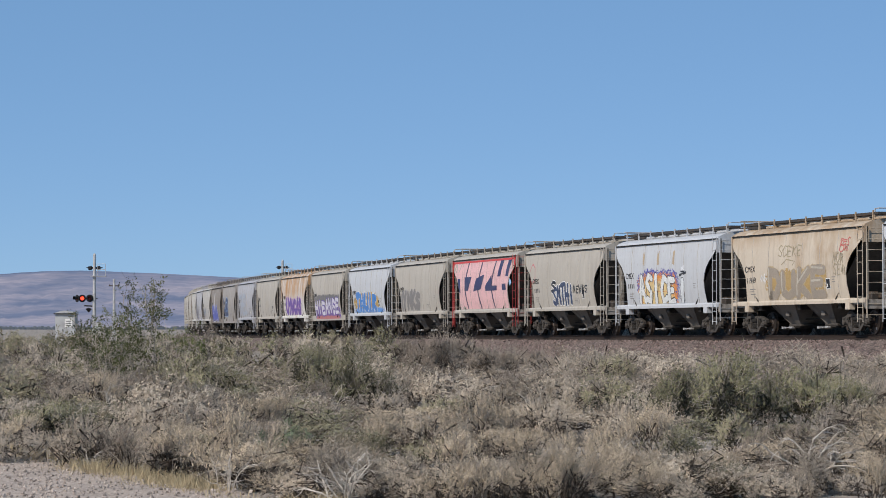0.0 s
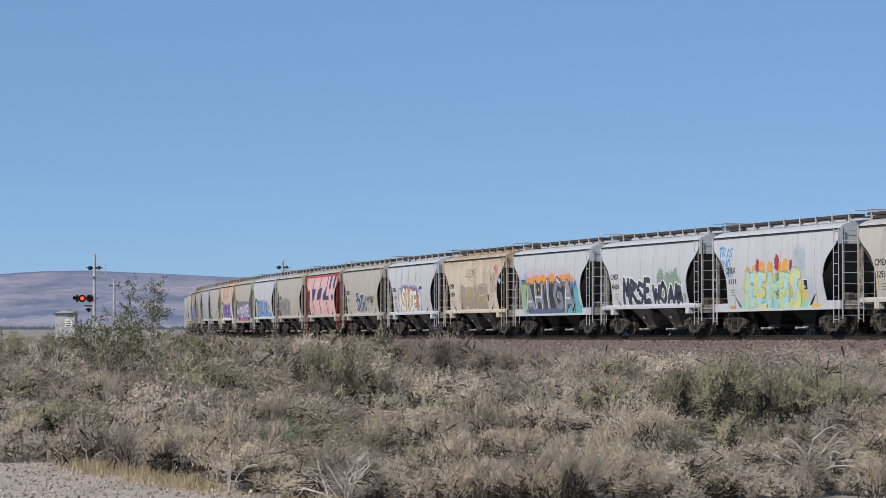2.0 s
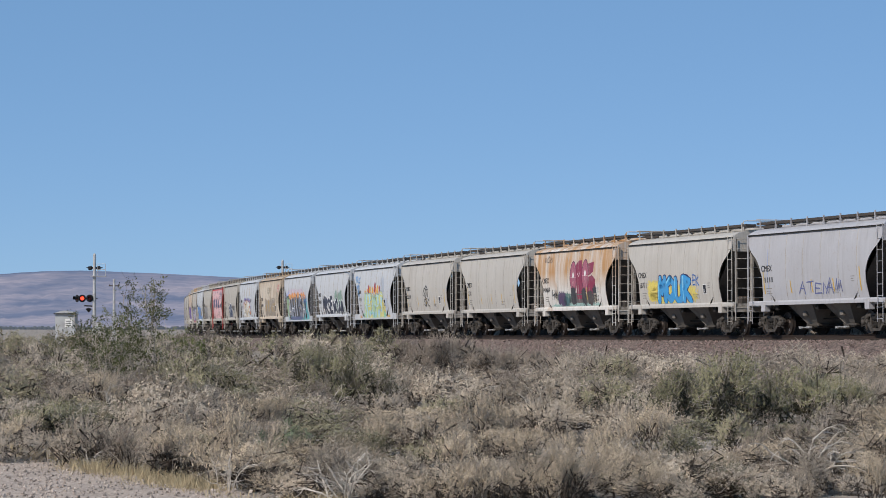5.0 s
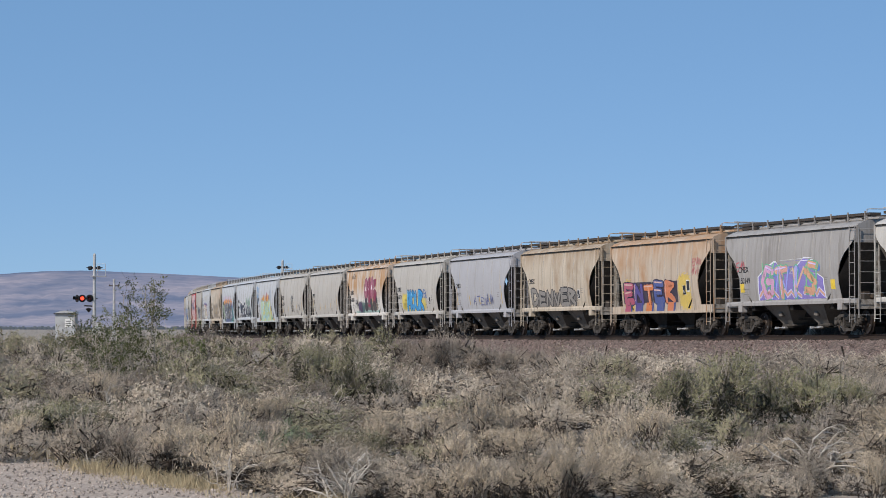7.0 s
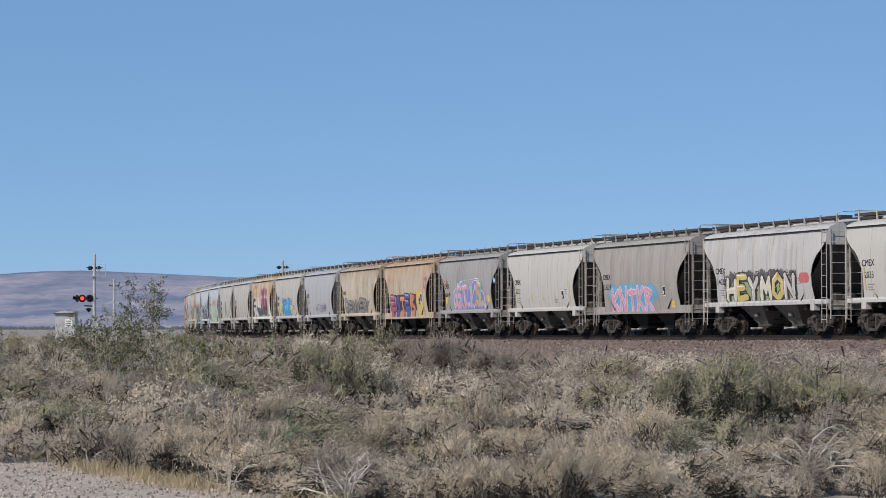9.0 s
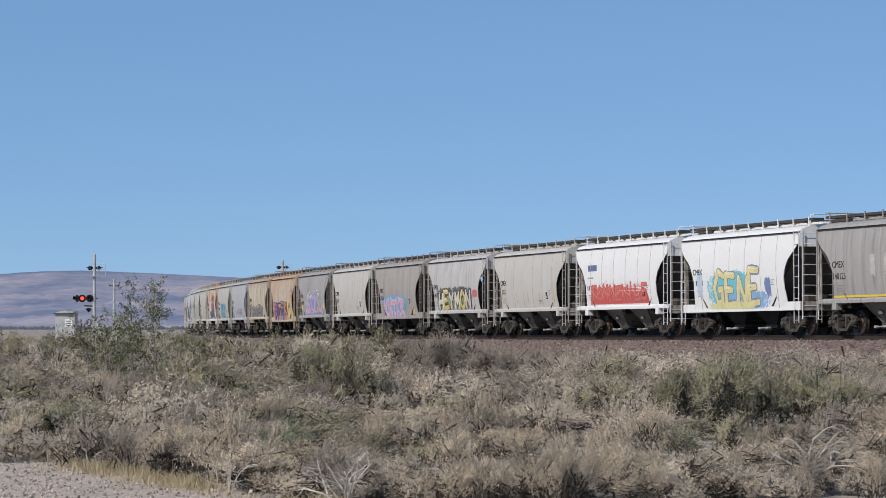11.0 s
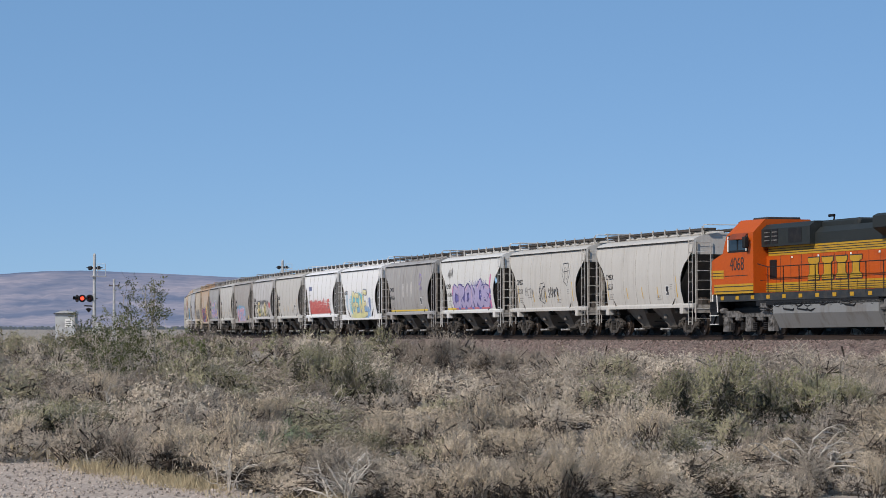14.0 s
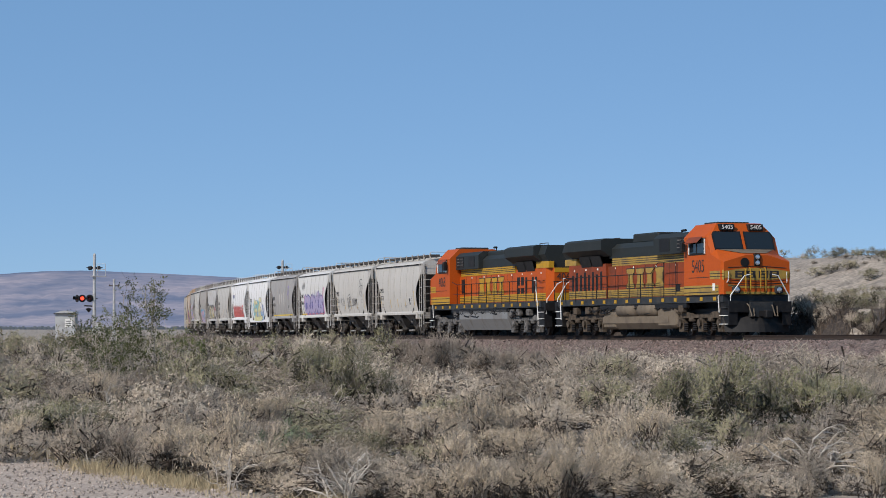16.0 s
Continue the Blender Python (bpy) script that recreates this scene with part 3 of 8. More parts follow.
# per car from the locomotives on: paint, deep side, label
CARS = [
    ("light", 0, "light grey covered hopper car with few rust runs"),
    ("light", 0, "light grey covered hopper car with small black tags"),
    ("white", 0, "whitish covered hopper car with purple spray lettering"),
    ("mid", 0, "dull brown-grey covered hopper car with dusty patches"),
    ("bright", 1, "white covered hopper car with yellow and cyan graffiti"),
    ("bright", 0, "white covered hopper car with red graffiti along its sill"),
    ("light", 0, "light grey covered hopper car, plain"),
    ("streaky", 0, "streaked white-grey hopper car with black and yellow letters"),
    ("dark", 1, "dull grey hopper car with red and cyan letters"),
    ("light", 0, "clean light grey covered hopper car"),
    ("mid", 0, "grey covered hopper car with neon violet-green graffiti"),
    ("rusty", 1, "rust-streaked hopper car with many-coloured block letters"),
    ("brown", 0, "brown-stained hopper car with black outline graffiti"),
    ("lilac", 0, "cool grey covered hopper car with faint tags"),
    ("grey", 0, "grey covered hopper car with blue and yellow graffiti"),
    ("rust_top", 0, "rust-stained white hopper car with a maroon painted figure"),
    ("grey", 0, "grey covered hopper car with rust runs at its sill"),
    ("grey", 0, "grey covered hopper car with a small black tag"),
    ("blue_white", 1, "whitish hopper car with yellow, red and green graffiti"),
    ("blue_white", 0, "bluish white hopper car with black and white letters"),
    ("blue_white", 1, "pale hopper car with orange, teal and black graffiti"),
    ("tan", 0, "tan dust-stained hopper car with grey spray letters"),
    ("blue_white", 0, "bluish white hopper car with flame-edged white letters"),
    ("warm", 0, "warm grey hopper car with a black and white tag"),
    ("red_trim", 0, "hopper car with its whole side painted in pink letters"),
    ("warm", 0, "warm grey hopper car with faded grey letters"),
    ("blue_white", 0, "bluish grey hopper car with yellow and blue graffiti"),
    ("warm", 1, "beige hopper car with purple and white graffiti"),
    ("rust_top", 0, "white hopper car with rust patches and purple letters"),
    ("warm", 0, "warm grey covered hopper car, plain"),
    ("lilac", 0, "pale grey hopper car with washed-out letters"),
    ("dark", 1, "dark grey hopper car with a dark blue tag"),
    ("brown_dark", 1, "dark brown-grey hopper car with white and blue paint"),
    ("grey", 0, "grey covered hopper car, partly seen round the curve"),
    ("lilac", 0, "cool grey covered hopper car, partly seen round the curve"),
    ("light", 0, "light grey covered hopper car, partly seen round the curve"),
    ("warm", 0, "warm grey covered hopper car, partly seen round the curve"),
    ("grey", 0, "grey covered hopper car, partly seen round the curve"),
    ("warm", 0, "warm grey covered hopper car, partly seen round the curve"),
    ("grey", 0, "grey covered hopper car, partly seen round the curve"),
]


def repaint(car, mat, trim=None):
    for ob in car.children_recursive:
        if ob.data and (ob.data.materials[0] == PAINT or trim and ob.name.split(".")[0] == "side_ladder"):
            ob.material_slots[0].link = "OBJECT"
            plain_part = ob.name.split(".")[0] in ("side_ladder", "end_ladder", "end_frame", "eave_rail")
            ob.material_slots[0].material = trim if trim and plain_part else mat


TRAIN = []            # (thing, place along the track at 0 s, half its truck spacing, facing)
proto = [make_hopper(False), make_hopper(True)]
used = [False, False]
HOPPERS = []
for k, (paint, deep, label) in enumerate(CARS):
    if used[deep]:
        car = copy_thing(proto[deep], Matrix())
    else:
        car, used[deep] = proto[deep], True
    HOPPERS.append(car)
for k, (paint, deep, label) in enumerate(CARS):
    repaint(HOPPERS[k], PAINTS["warm" if paint == "red_trim" else paint], PAINTS["red"] if paint == "red_trim" else None)
    tagged(HOPPERS[k], label, "railway car", "hopper cars of the train")
    TRAIN.append((HOPPERS[k], -249.1 + CAR * k, 4.25, 1))

# ---------------------------------------------------------------- spray paint and stencils on the hopper cars
STROKES = {
    "A": [[(0, 0), (0.45, 1), (0.9, 0)], [(0.2, 0.38), (0.7, 0.38)]],
    "B": [[(0, 0), (0, 1), (0.7, 0.85), (0.1, 0.52), (0.8, 0.25), (0, 0)]],
    "C": [[(0.8, 0.85), (0.3, 1), (0, 0.5), (0.3, 0), (0.85, 0.15)]],
    "D": [[(0.05, 0), (0.05, 1), (0.6, 0.9), (0.85, 0.5), (0.55, 0.08), (0.05, 0)]],
    "E": [[(0.8, 0.95), (0, 1), (0, 0), (0.85, 0.05)], [(0, 0.5), (0.65, 0.52)]],
    "G": [[(0.8, 0.85), (0.3, 1), (0, 0.5), (0.3, 0), (0.8, 0.15), (0.8, 0.48), (0.45, 0.48)]],
    "H": [[(0, 0), (0.05, 1)], [(0.75, 0), (0.8, 1)], [(0, 0.5), (0.8, 0.5)]],
    "I": [[(0.35, 0), (0.4, 1)]],
    "K": [[(0, 0), (0.05, 1)], [(0.8, 1), (0.08, 0.48), (0.85, 0)]],
    "L": [[(0.05, 1), (0, 0), (0.8, 0.03)]],
    "M": [[(0, 0), (0.1, 1), (0.45, 0.4), (0.8, 1), (0.9, 0)]],
    "N": [[(0, 0), (0.05, 1), (0.75, 0.05), (0.8, 1)]],
    "O": [[(0.42, 1), (0.02, 0.75), (0, 0.25), (0.42, 0), (0.85, 0.25), (0.85, 0.75), (0.42, 1)]],
    "R": [[(0, 0), (0, 1), (0.75, 0.85), (0.1, 0.5), (0.85, 0)]],
    "S": [[(0.8, 0.9), (0.3, 1), (0.05, 0.72), (0.75, 0.35), (0.5, 0.02), (0, 0.12)]],
    "T": [[(0, 0.95), (0.85, 1)], [(0.42, 1), (0.45, 0)]],
    "U": [[(0, 1), (0.02, 0.2), (0.42, 0), (0.8, 0.2), (0.82, 1)]],
    "V": [[(0, 1), (0.4, 0), (0.85, 1)]],
    "W": [[(0, 1), (0.2, 0), (0.45, 0.7), (0.7, 0), (0.9, 1)]],
    "Y": [[(0, 1), (0.42, 0.5), (0.85, 1)], [(0.42, 0.5), (0.3, 0)]],
    "Z": [[(0.02, 0.95), (0.88, 1), (0, 0.02), (0.9, 0.05)]],
    "~": [[(0, 0.3), (0.2, 1), (0.3, 0.1), (0.5, 0.9), (0.6, 0.2), (0.75, 0.8), (0.95, 0.1)]],
}
SPRAY = {}


def spray_paint(colour):
    key = tuple(colour)
    if key not in SPRAY:
        SPRAY[key] = material("spray_paint", colour, 0.5, 0, tuple(0.7 * c + 0.06 for c in colour), 2.2, 0.45, 0.1, 0, 18)
    return SPRAY[key]


class Spray:
    """Paint on the camera's side of one hopper car. a runs along the side in reading direction, 0 at the far end of the side, 11 at the other."""

    def __init__(self, car, deep):
        self.car, self.low, self.sh, self.cols = car, (1.0 if deep else 1.38), Shape(), []

    def slot(self, c):
        if c not in self.cols:
            self.cols.append(c)
        return self.cols.index(c)

    def on(self, a, z, off):
        z = min(3.93, max(self.low, z))
        e = side_edge(z) - 0.03
        return (min(e, max(-e, 5.5 - a)), side_y(z) + off, z)

    def line(self, pts, w, colour, off, rnd=None):
        s = self.slot(colour)
        fine = []
        for (a0, z0), (a1, z1) in zip(pts, pts[1:]):
            n = max(1, int(math.hypot(a1 - a0, z1 - z0) / 0.16))
            fine += [(a0 + (a1 - a0) * i / n, z0 + (z1 - z0) * i / n) for i in range(n)]
        fine.append(pts[-1])
        left, right = [], []
        for i, (a, z) in enumerate(fine):
            p, q = fine[max(0, i - 1)], fine[min(len(fine) - 1, i + 1)]
            d = math.hypot(q[0] - p[0], q[1] - p[1]) or 1
            nx, nz = -(q[1] - p[1]) / d, (q[0] - p[0]) / d
            ww = w / 2 * (1 if not rnd else rnd.uniform(0.85, 1.15))
            left.append(self.on(a + nx * ww, z + nz * ww, off))
            right.append(self.on(a - nx * ww, z - nz * ww, off))
        self.sh.loft([left, right], s, closed=False)
        # rounded ends and corners
        for a, z in pts:
            ring = [self.on(a + w / 2 * math.cos(k * 0.7854), z + w / 2 * math.sin(k * 0.7854), off + 0.0006) for k in range(8)]
            self.sh.add(ring, [tuple(range(8))], s)

    def apart(self, name, draw):
        """Draws one patch or one word as a part of its own."""
        kept = self.sh, self.cols
        self.sh, self.cols = Shape(), []
        draw()
        if self.sh.f:
            tagged(part(name, self.sh, [spray_paint(c) for c in self.cols], self.car), kind="stuff")
        self.sh, self.cols = kept

    def cloud(self, *args, **more):
        self.apart("paint_patch", lambda: self.fill_cloud(*args, **more))

    def word(self, *args, **more):
        self.apart("graffiti_word", lambda: self.write_word(*args, **more))

    def fill_cloud(self, a, z, ra, rz, colour, off, seed=0, ragged=0.3, cell=0.07, drip=0.0, top=0.0):
        s = self.slot(colour)
        speck = random.Random(seed)
        n, m = int(2 * ra / cell), int(2 * (rz + 0.5) / cell)
        for i in range(n):
            for j in range(m):
                ca, cz = a - ra + (i + 0.5) * cell, z - rz - 0.25 + (j + 0.5) * cell
                u, w = (ca - a) / ra, (cz - z) / rz
                k = noise.noise((ca * 1.7 + seed, cz * 1.1, seed * 3.1)) * ragged + noise.noise((ca * 6 + seed, cz * 2.2, seed)) * ragged * 0.5
                k += drip * abs(noise.noise((ca * 3.5, seed, 0))) * (1 if w < 0 else 0) + top * abs(noise.noise((ca * 2.8, seed, 5))) * (1 if w > 0 else 0)
                k += speck.uniform(-0.4, 0.3)
                if abs(u) ** 3 + abs(w) ** 3 < 1 + k - 0.12 and self.low < cz < 3.9:
                    h = cell * 0.51
                    self.sh.add([self.on(ca - h, cz - h, off), self.on(ca + h, cz - h, off), self.on(ca + h, cz + h, off), self.on(ca - h, cz + h, off)], [(0, 1, 2, 3)], s)

    def write_word(self, text, a, z, width, height, fill, edge, thick=0.2, rim=0.09, seed=1, slant=0.12, shine=None, shade=None, fat=0.36):
        rnd = random.Random(seed)
        step = width / len(text)
        if edge and height > 0.7:
            thick = max(thick, fat * step)
        fills = fill if isinstance(fill, list) else [fill]
        for k, ch in enumerate(text):
            up, tilt = rnd.uniform(-0.07, 0.07) * height, rnd.uniform(-0.08, 0.08)
            hk = height * rnd.uniform(0.88, 1.08)
            for st in STROKES[ch]:
                pts = [(a + k * step + p * step * 0.88 + q * (slant + tilt) * height + rnd.uniform(-0.045, 0.045), z + up + q * hk + rnd.uniform(-0.03, 0.03)) for p, q in st]
                if shade:
                    self.line([(p + 0.16, q - 0.07) for p, q in pts], thick * 1.1, shade, 0.004)
                if edge:
                    self.line(pts, thick + 2 * rim, edge, 0.006 + 0.0004 * k, rnd)
                self.line(pts, thick, fills[k % len(fills)], 0.010 + 0.0004 * k, rnd)
                if shine:
                    self.line([(p - thick * 0.2, q + thick * 0.2) for p, q in pts[:2]], thick * 0.22, shine, 0.014)

    def poly(self, pts, colour, off, cell=0.09):
        """A filled outline, laid on in short level strips so that it follows the side's bulge."""
        s = self.slot(colour)
        lo, hi = min(z for a, z in pts), max(z for a, z in pts)
        n = max(1, int((hi - lo) / cell))
        cut = []
        for i in range(n + 1):
            z = lo + (hi - lo) * min(0.9999, max(0.0001, i / n))
            xs = sorted(a0 + (a1 - a0) * (z - z0) / (z1 - z0) for (a0, z0), (a1, z1) in zip(pts, pts[1:] + pts[:1]) if (z0 - z) * (z1 - z) < 0)
            cut.append((z, xs))
        for (z0, x0), (z1, x1) in zip(cut, cut[1:]):
            for k in range(0, min(len(x0), len(x1)) - 1, 2):
                self.sh.add([self.on(x0[k], z0, off), self.on(x0[k + 1], z0, off), self.on(x1[k + 1], z1, off), self.on(x1[k], z1, off)], [(0, 1, 2, 3)], s)

    def panel(self, a, z, w, h, colour, off=0.003):
        self.poly([(a, z), (a + w, z), (a + w, z + h), (a, z + h)], colour, off)

    def bars(self, a, z, widths, h, colour=(0.03, 0.03, 0.035), gap=0.05):
        for w in widths:
            self.line([(a, z), (a + w, z)], h, colour, 0.003)
            a += w + gap

    def done(self, label=""):
        if self.sh.f:
            tagged(part("stencil_mark", self.sh, [spray_paint(c) for c in self.cols], self.car, label), kind="stuff")


BLACK, WHITE, GREY, NAVY = (0.025, 0.025, 0.03), (0.70, 0.70, 0.68), (0.22, 0.21, 0.20), (0.035, 0.04, 0.12)
PURPLE, VIOLET, BLUE, SKYB, CYAN, TEAL = (0.16, 0.09, 0.33), (0.34, 0.20, 0.52), (0.05, 0.16, 0.52), (0.30, 0.46, 0.68), (0.10, 0.50, 0.60), (0.06, 0.33, 0.33)
YELLOW, GOLD, ORANGE, RED, MAROON, PINK = (0.72, 0.52, 0.06), (0.50, 0.31, 0.06), (0.72, 0.27, 0.07), (0.55, 0.06, 0.06), (0.19, 0.03, 0.06), (0.66, 0.40, 0.40)
YELLOW_STRIPE = (0.52, 0.34, 0.07)
GREEN, MINT, TAN, PALE_PINK = (0.12, 0.36, 0.12), (0.28, 0.58, 0.42), (0.30, 0.22, 0.13), (0.70, 0.43, 0.43)


def decorate():
    kit = {}
    for k, (paint, deep, label) in enumerate(CARS):
        kit[k + 1] = Spray(HOPPERS[k], deep)
    for k, s in kit.items():
        if k == 25:
            continue
        # stencilled numbers that cannot be read, as bars, and the small inspection panel
        for i in range(4):
            if k not in NUMBERED:
                s.panel(1.50 + 0.2 * i, 2.08, 0.10, 0.2, (0.06, 0.06, 0.062))
        for i, w in enumerate((0.5, 0.36, 0.45)):
            s.panel(1.6, 1.82 - 0.1 * i, w, 0.035, GREY)
            s.panel(8.6, 2.16 - 0.09 * i, 0.6 * w, 0.03, GREY)
            s.panel(7.05, 1.70 - 0.07 * i, 1.1 * w, 0.025, GREY)
        if k % 3 != 2:
            s.panel(8.12, 1.72, 0.34, 0.42, WHITE)
            s.panel(8.15, 1.75, 0.28, 0.36, BLACK, 0.005)
            s.panel(8.2, 1.8, 0.07, 0.12, WHITE, 0.007)
        if k in (1, 2, 7, 10, 14, 17, 18):
            for i, a in enumerate((1.42, 3.7, 5.45, 7.2, 9.3)):
                s.poly([(a, 1.62), (a + 0.09, 1.62), (a + 0.02, 2.12 + 0.4 * (i % 4 == 0)), (a - 0.05, 2.12 + 0.4 * (i % 4 == 0))], YELLOW_STRIPE, 0.003)
    s = kit[2]
    s.word("SOT", 4.55, 1.75, 0.95, 0.62, BLACK, None, 0.05, seed=3, slant=0.05)
    s.line([(4.5, 1.9), (4.75, 2.5), (5.35, 2.55), (5.6, 1.85), (5.2, 1.55), (4.6, 1.7), (4.5, 1.9)], 0.035, BLACK, 0.004)
    s.word("SRMK~", 5.9, 1.85, 1.5, 0.42, BLACK, None, 0.05, seed=4)
    s.word("HCT~", 2.45, 1.95, 1.3, 0.4, GREY, None, 0.035, seed=5)
    s.line([(2.9, 1.85), (3.6, 1.9), (3.6, 1.5)], 0.03, GREY, 0.004)
    s.line([(8.2, 2.55), (7.95, 2.95), (8.1, 3.4), (8.75, 3.42), (9.0, 2.95), (8.6, 2.35), (8.2, 2.55)], 0.04, BLACK, 0.004)
    s.line([(8.35, 2.6), (8.3, 3.2), (8.5, 3.2), (8.5, 2.65), (8.7, 2.7), (8.65, 3.2)], 0.035, BLACK, 0.004)
    s.line([(8.1, 3.0), (8.85, 3.05)], 0.03, BLACK, 0.004)
    s = kit[3]
    tips = [(2.4, 1.4)]
    rnd = random.Random(70)
    for i in range(14):
        a = 2.4 + 0.5 * i
        tips += [(a, 2.2 + rnd.uniform(-0.1, 0.15)), (a + rnd.uniform(0.1, 0.35), 2.65 + rnd.uniform(-0.1, 0.35))]
    s.poly(tips + [(9.45, 2.2), (9.3, 1.4)], (0.13, 0.12, 0.36), 0.003, 0.06)
    s.word("CRONOS", 2.5, 1.5, 6.8, 1.05, (0.36, 0.32, 0.50), (0.07, 0.06, 0.20), 0.30, 0.06, 7, shine=(0.52, 0.36, 0.48), shade=(0.10, 0.10, 0.30))
    s.line([(9.3, 1.5), (9.15, 2.3), (9.35, 3.05)], 0.22, (0.55, 0.16, 0.34), 0.005)
    s.line([(2.5, 1.5), (2.35, 2.2), (2.5, 2.6)], 0.12, (0.55, 0.16, 0.34), 0.005)
    s.line([(1.2, 1.42), (2.9, 1.42)], 0.1, YELLOW, 0.02)
    s.line([(2.9, 1.42), (9.0, 1.42)], 0.1, (0.5, 0.16, 0.2), 0.02)
    for a in (3.4, 4.6, 5.9, 7.2):
        s.line([(a, 1.45), (a + 0.3, 1.41)], 0.12, (0.10, 0.16, 0.45), 0.022)
    s.word("~N~", 1.5, 3.1, 1.0, 0.5, GREY, None, 0.05, seed=71)
    s = kit[4]
    s.word("D", 7.9, 2.9, 0.7, 0.6, (0.25, 0.18, 0.45), None, 0.07, seed=8)
    s.word("~", 8.1, 2.5, 0.6, 0.3, (0.25, 0.18, 0.45), None, 0.05, seed=9)
    for a in (4.3, 5.3, 6.2):
        s.cloud(a, 2.6, 0.2, 0.4, (0.44, 0.42, 0.40), 0.003, int(a * 7), 0.9, cell=0.05)
    s.line([(1.2, 1.42), (9.6, 1.42)], 0.08, YELLOW, 0.02)
    s = kit[5]
    s.cloud(4.7, 1.85, 2.1, 0.75, (0.16, 0.50, 0.58), 0.003, 5, 0.5, cell=0.05, top=0.5)
    s.cloud(6.4, 1.4, 2.1, 0.38, (0.24, 0.42, 0.66), 0.0035, 9, 0.6, cell=0.05)
    s.word("GENE", 3.2, 1.2, 4.4, 1.35, (0.66, 0.60, 0.30), (0.20, 0.22, 0.30), 0.24, 0.05, 5, shine=(0.70, 0.68, 0.5), fat=0.24)
    s.cloud(4.9, 1.2, 2.3, 0.16, (0.62, 0.60, 0.30), 0.016, 19, 0.6, cell=0.05)
    s.cloud(8.3, 1.9, 0.3, 0.4, (0.16, 0.22, 0.4), 0.004, 29, 0.6, cell=0.05)
    s.cloud(1.9, 2.15, 0.3, 0.6, (0.45, 0.55, 0.66), 0.004, 39, 0.6, cell=0.05)
    s = kit[6]
    tips = [(1.7, 1.42)]
    rnd = random.Random(72)
    for i in range(15):
        tips += [(1.9 + 0.46 * i, 2.05 + rnd.uniform(-0.12, 0.1)), (2.1 + 0.46 * i, 2.35 + rnd.uniform(-0.12, 0.16))]
    s.poly(tips + [(8.9, 1.42)], (0.55, 0.10, 0.09), 0.003, 0.06)
    s.word("TONNEVILE", 1.9, 1.62, 6.9, 0.62, (0.60, 0.15, 0.13), (0.36, 0.05, 0.05), 0.15, 0.02, 6)
    s.word("VNVNV", 2.1, 1.75, 6.2, 0.3, (0.62, 0.32, 0.28), None, 0.05, seed=73)
    s.panel(1.6, 2.95, 1.1, 0.28, (0.12, 0.14, 0.26))
    s.panel(1.6, 2.62, 0.7, 0.05, GREY)
    s = kit[8]
    s.cloud(5.3, 2.22, 3.3, 0.36, (0.10, 0.095, 0.095), 0.003, 8, 0.9, cell=0.05, top=0.6)
    s.cloud(5.3, 1.75, 3.3, 0.42, (0.30, 0.34, 0.18), 0.0036, 58, 0.5, cell=0.05)
    s.word("HEYMON", 2.2, 1.46, 6.3, 0.86, [(0.60, 0.56, 0.46), (0.55, 0.44, 0.16), (0.50, 0.47, 0.44)], BLACK, 0.2, 0.06, 8, fat=0.24, shade=(0.04, 0.04, 0.04), shine=(0.72, 0.70, 0.64))
    s.bars(8.9, 2.2, (0.5,), 0.4, (0.5, 0.12, 0.12))
    s = kit[9]
    s.cloud(4.6, 1.12, 2.8, 0.16, (0.60, 0.24, 0.30), 0.003, 9, 0.7, cell=0.05)
    s.word("KNTKR", 2.2, 1.12, 4.9, 0.95, (0.62, 0.30, 0.36), (0.66, 0.62, 0.66), 0.16, 0.04, 9, shade=(0.10, 0.34, 0.62), fat=0.19)
    s.cloud(4.8, 1.72, 2.9, 0.58, (0.14, 0.36, 0.56), 0.0035, 19, 0.9, cell=0.05, top=0.9)
    s.panel(9.0, 1.2, 0.3, 0.3, YELLOW)
    s = kit[11]
    crest = [(3.0, 1.42), (3.1, 2.3), (3.9, 2.65), (4.6, 2.85), (4.9, 2.6), (5.5, 2.62), (5.7, 2.35), (6.3, 2.6), (6.9, 2.9), (7.6, 2.88), (7.9, 2.35), (8.45, 2.15), (8.5, 1.42)]
    mid_a, mid_z = 5.75, 2.1
    s.poly([(mid_a + (a - mid_a) * 1.05, mid_z + (z - mid_z) * 1.13) for a, z in crest], (0.70, 0.72, 0.76), 0.003, 0.05)
    s.poly([(mid_a + (a - mid_a) * 1.02, mid_z + (z - mid_z) * 1.05) for a, z in crest], (0.20, 0.16, 0.52), 0.0036, 0.05)
    s.poly(crest, (0.24, 0.20, 0.50), 0.0042, 0.05)
    s.word("GTIS", 3.3, 1.55, 5.0, 1.05, [(0.60, 0.34, 0.52), (0.62, 0.33, 0.28), (0.34, 0.36, 0.72), (0.62, 0.34, 0.22)], (0.14, 0.42, 0.26), 0.24, 0.06, 11, fat=0.22, shine=(0.62, 0.5, 0.75), shade=(0.12, 0.20, 0.55))
    s.word("VNVN", 3.3, 1.75, 5.0, 0.95, [(0.20, 0.46, 0.28), (0.30, 0.34, 0.74), (0.66, 0.42, 0.30)], None, 0.11, seed=15, slant=0.25)
    s.word("~~~", 3.0, 1.5, 5.8, 0.26, (0.62, 0.36, 0.26), (0.55, 0.52, 0.75), 0.10, 0.05, 14)
    s.word("~E~", 0.5, 2.6, 1.4, 0.35, (0.5, 0.12, 0.14), None, 0.05, seed=12)
    for a in (1.35, 9.1):
        s.panel(a, 1.72, 0.36, 0.36, YELLOW)
    s = kit[12]
    s.cloud(2.0, 1.75, 0.6, 0.75, (0.60, 0.44, 0.10), 0.003, 4, 0.4, cell=0.05)
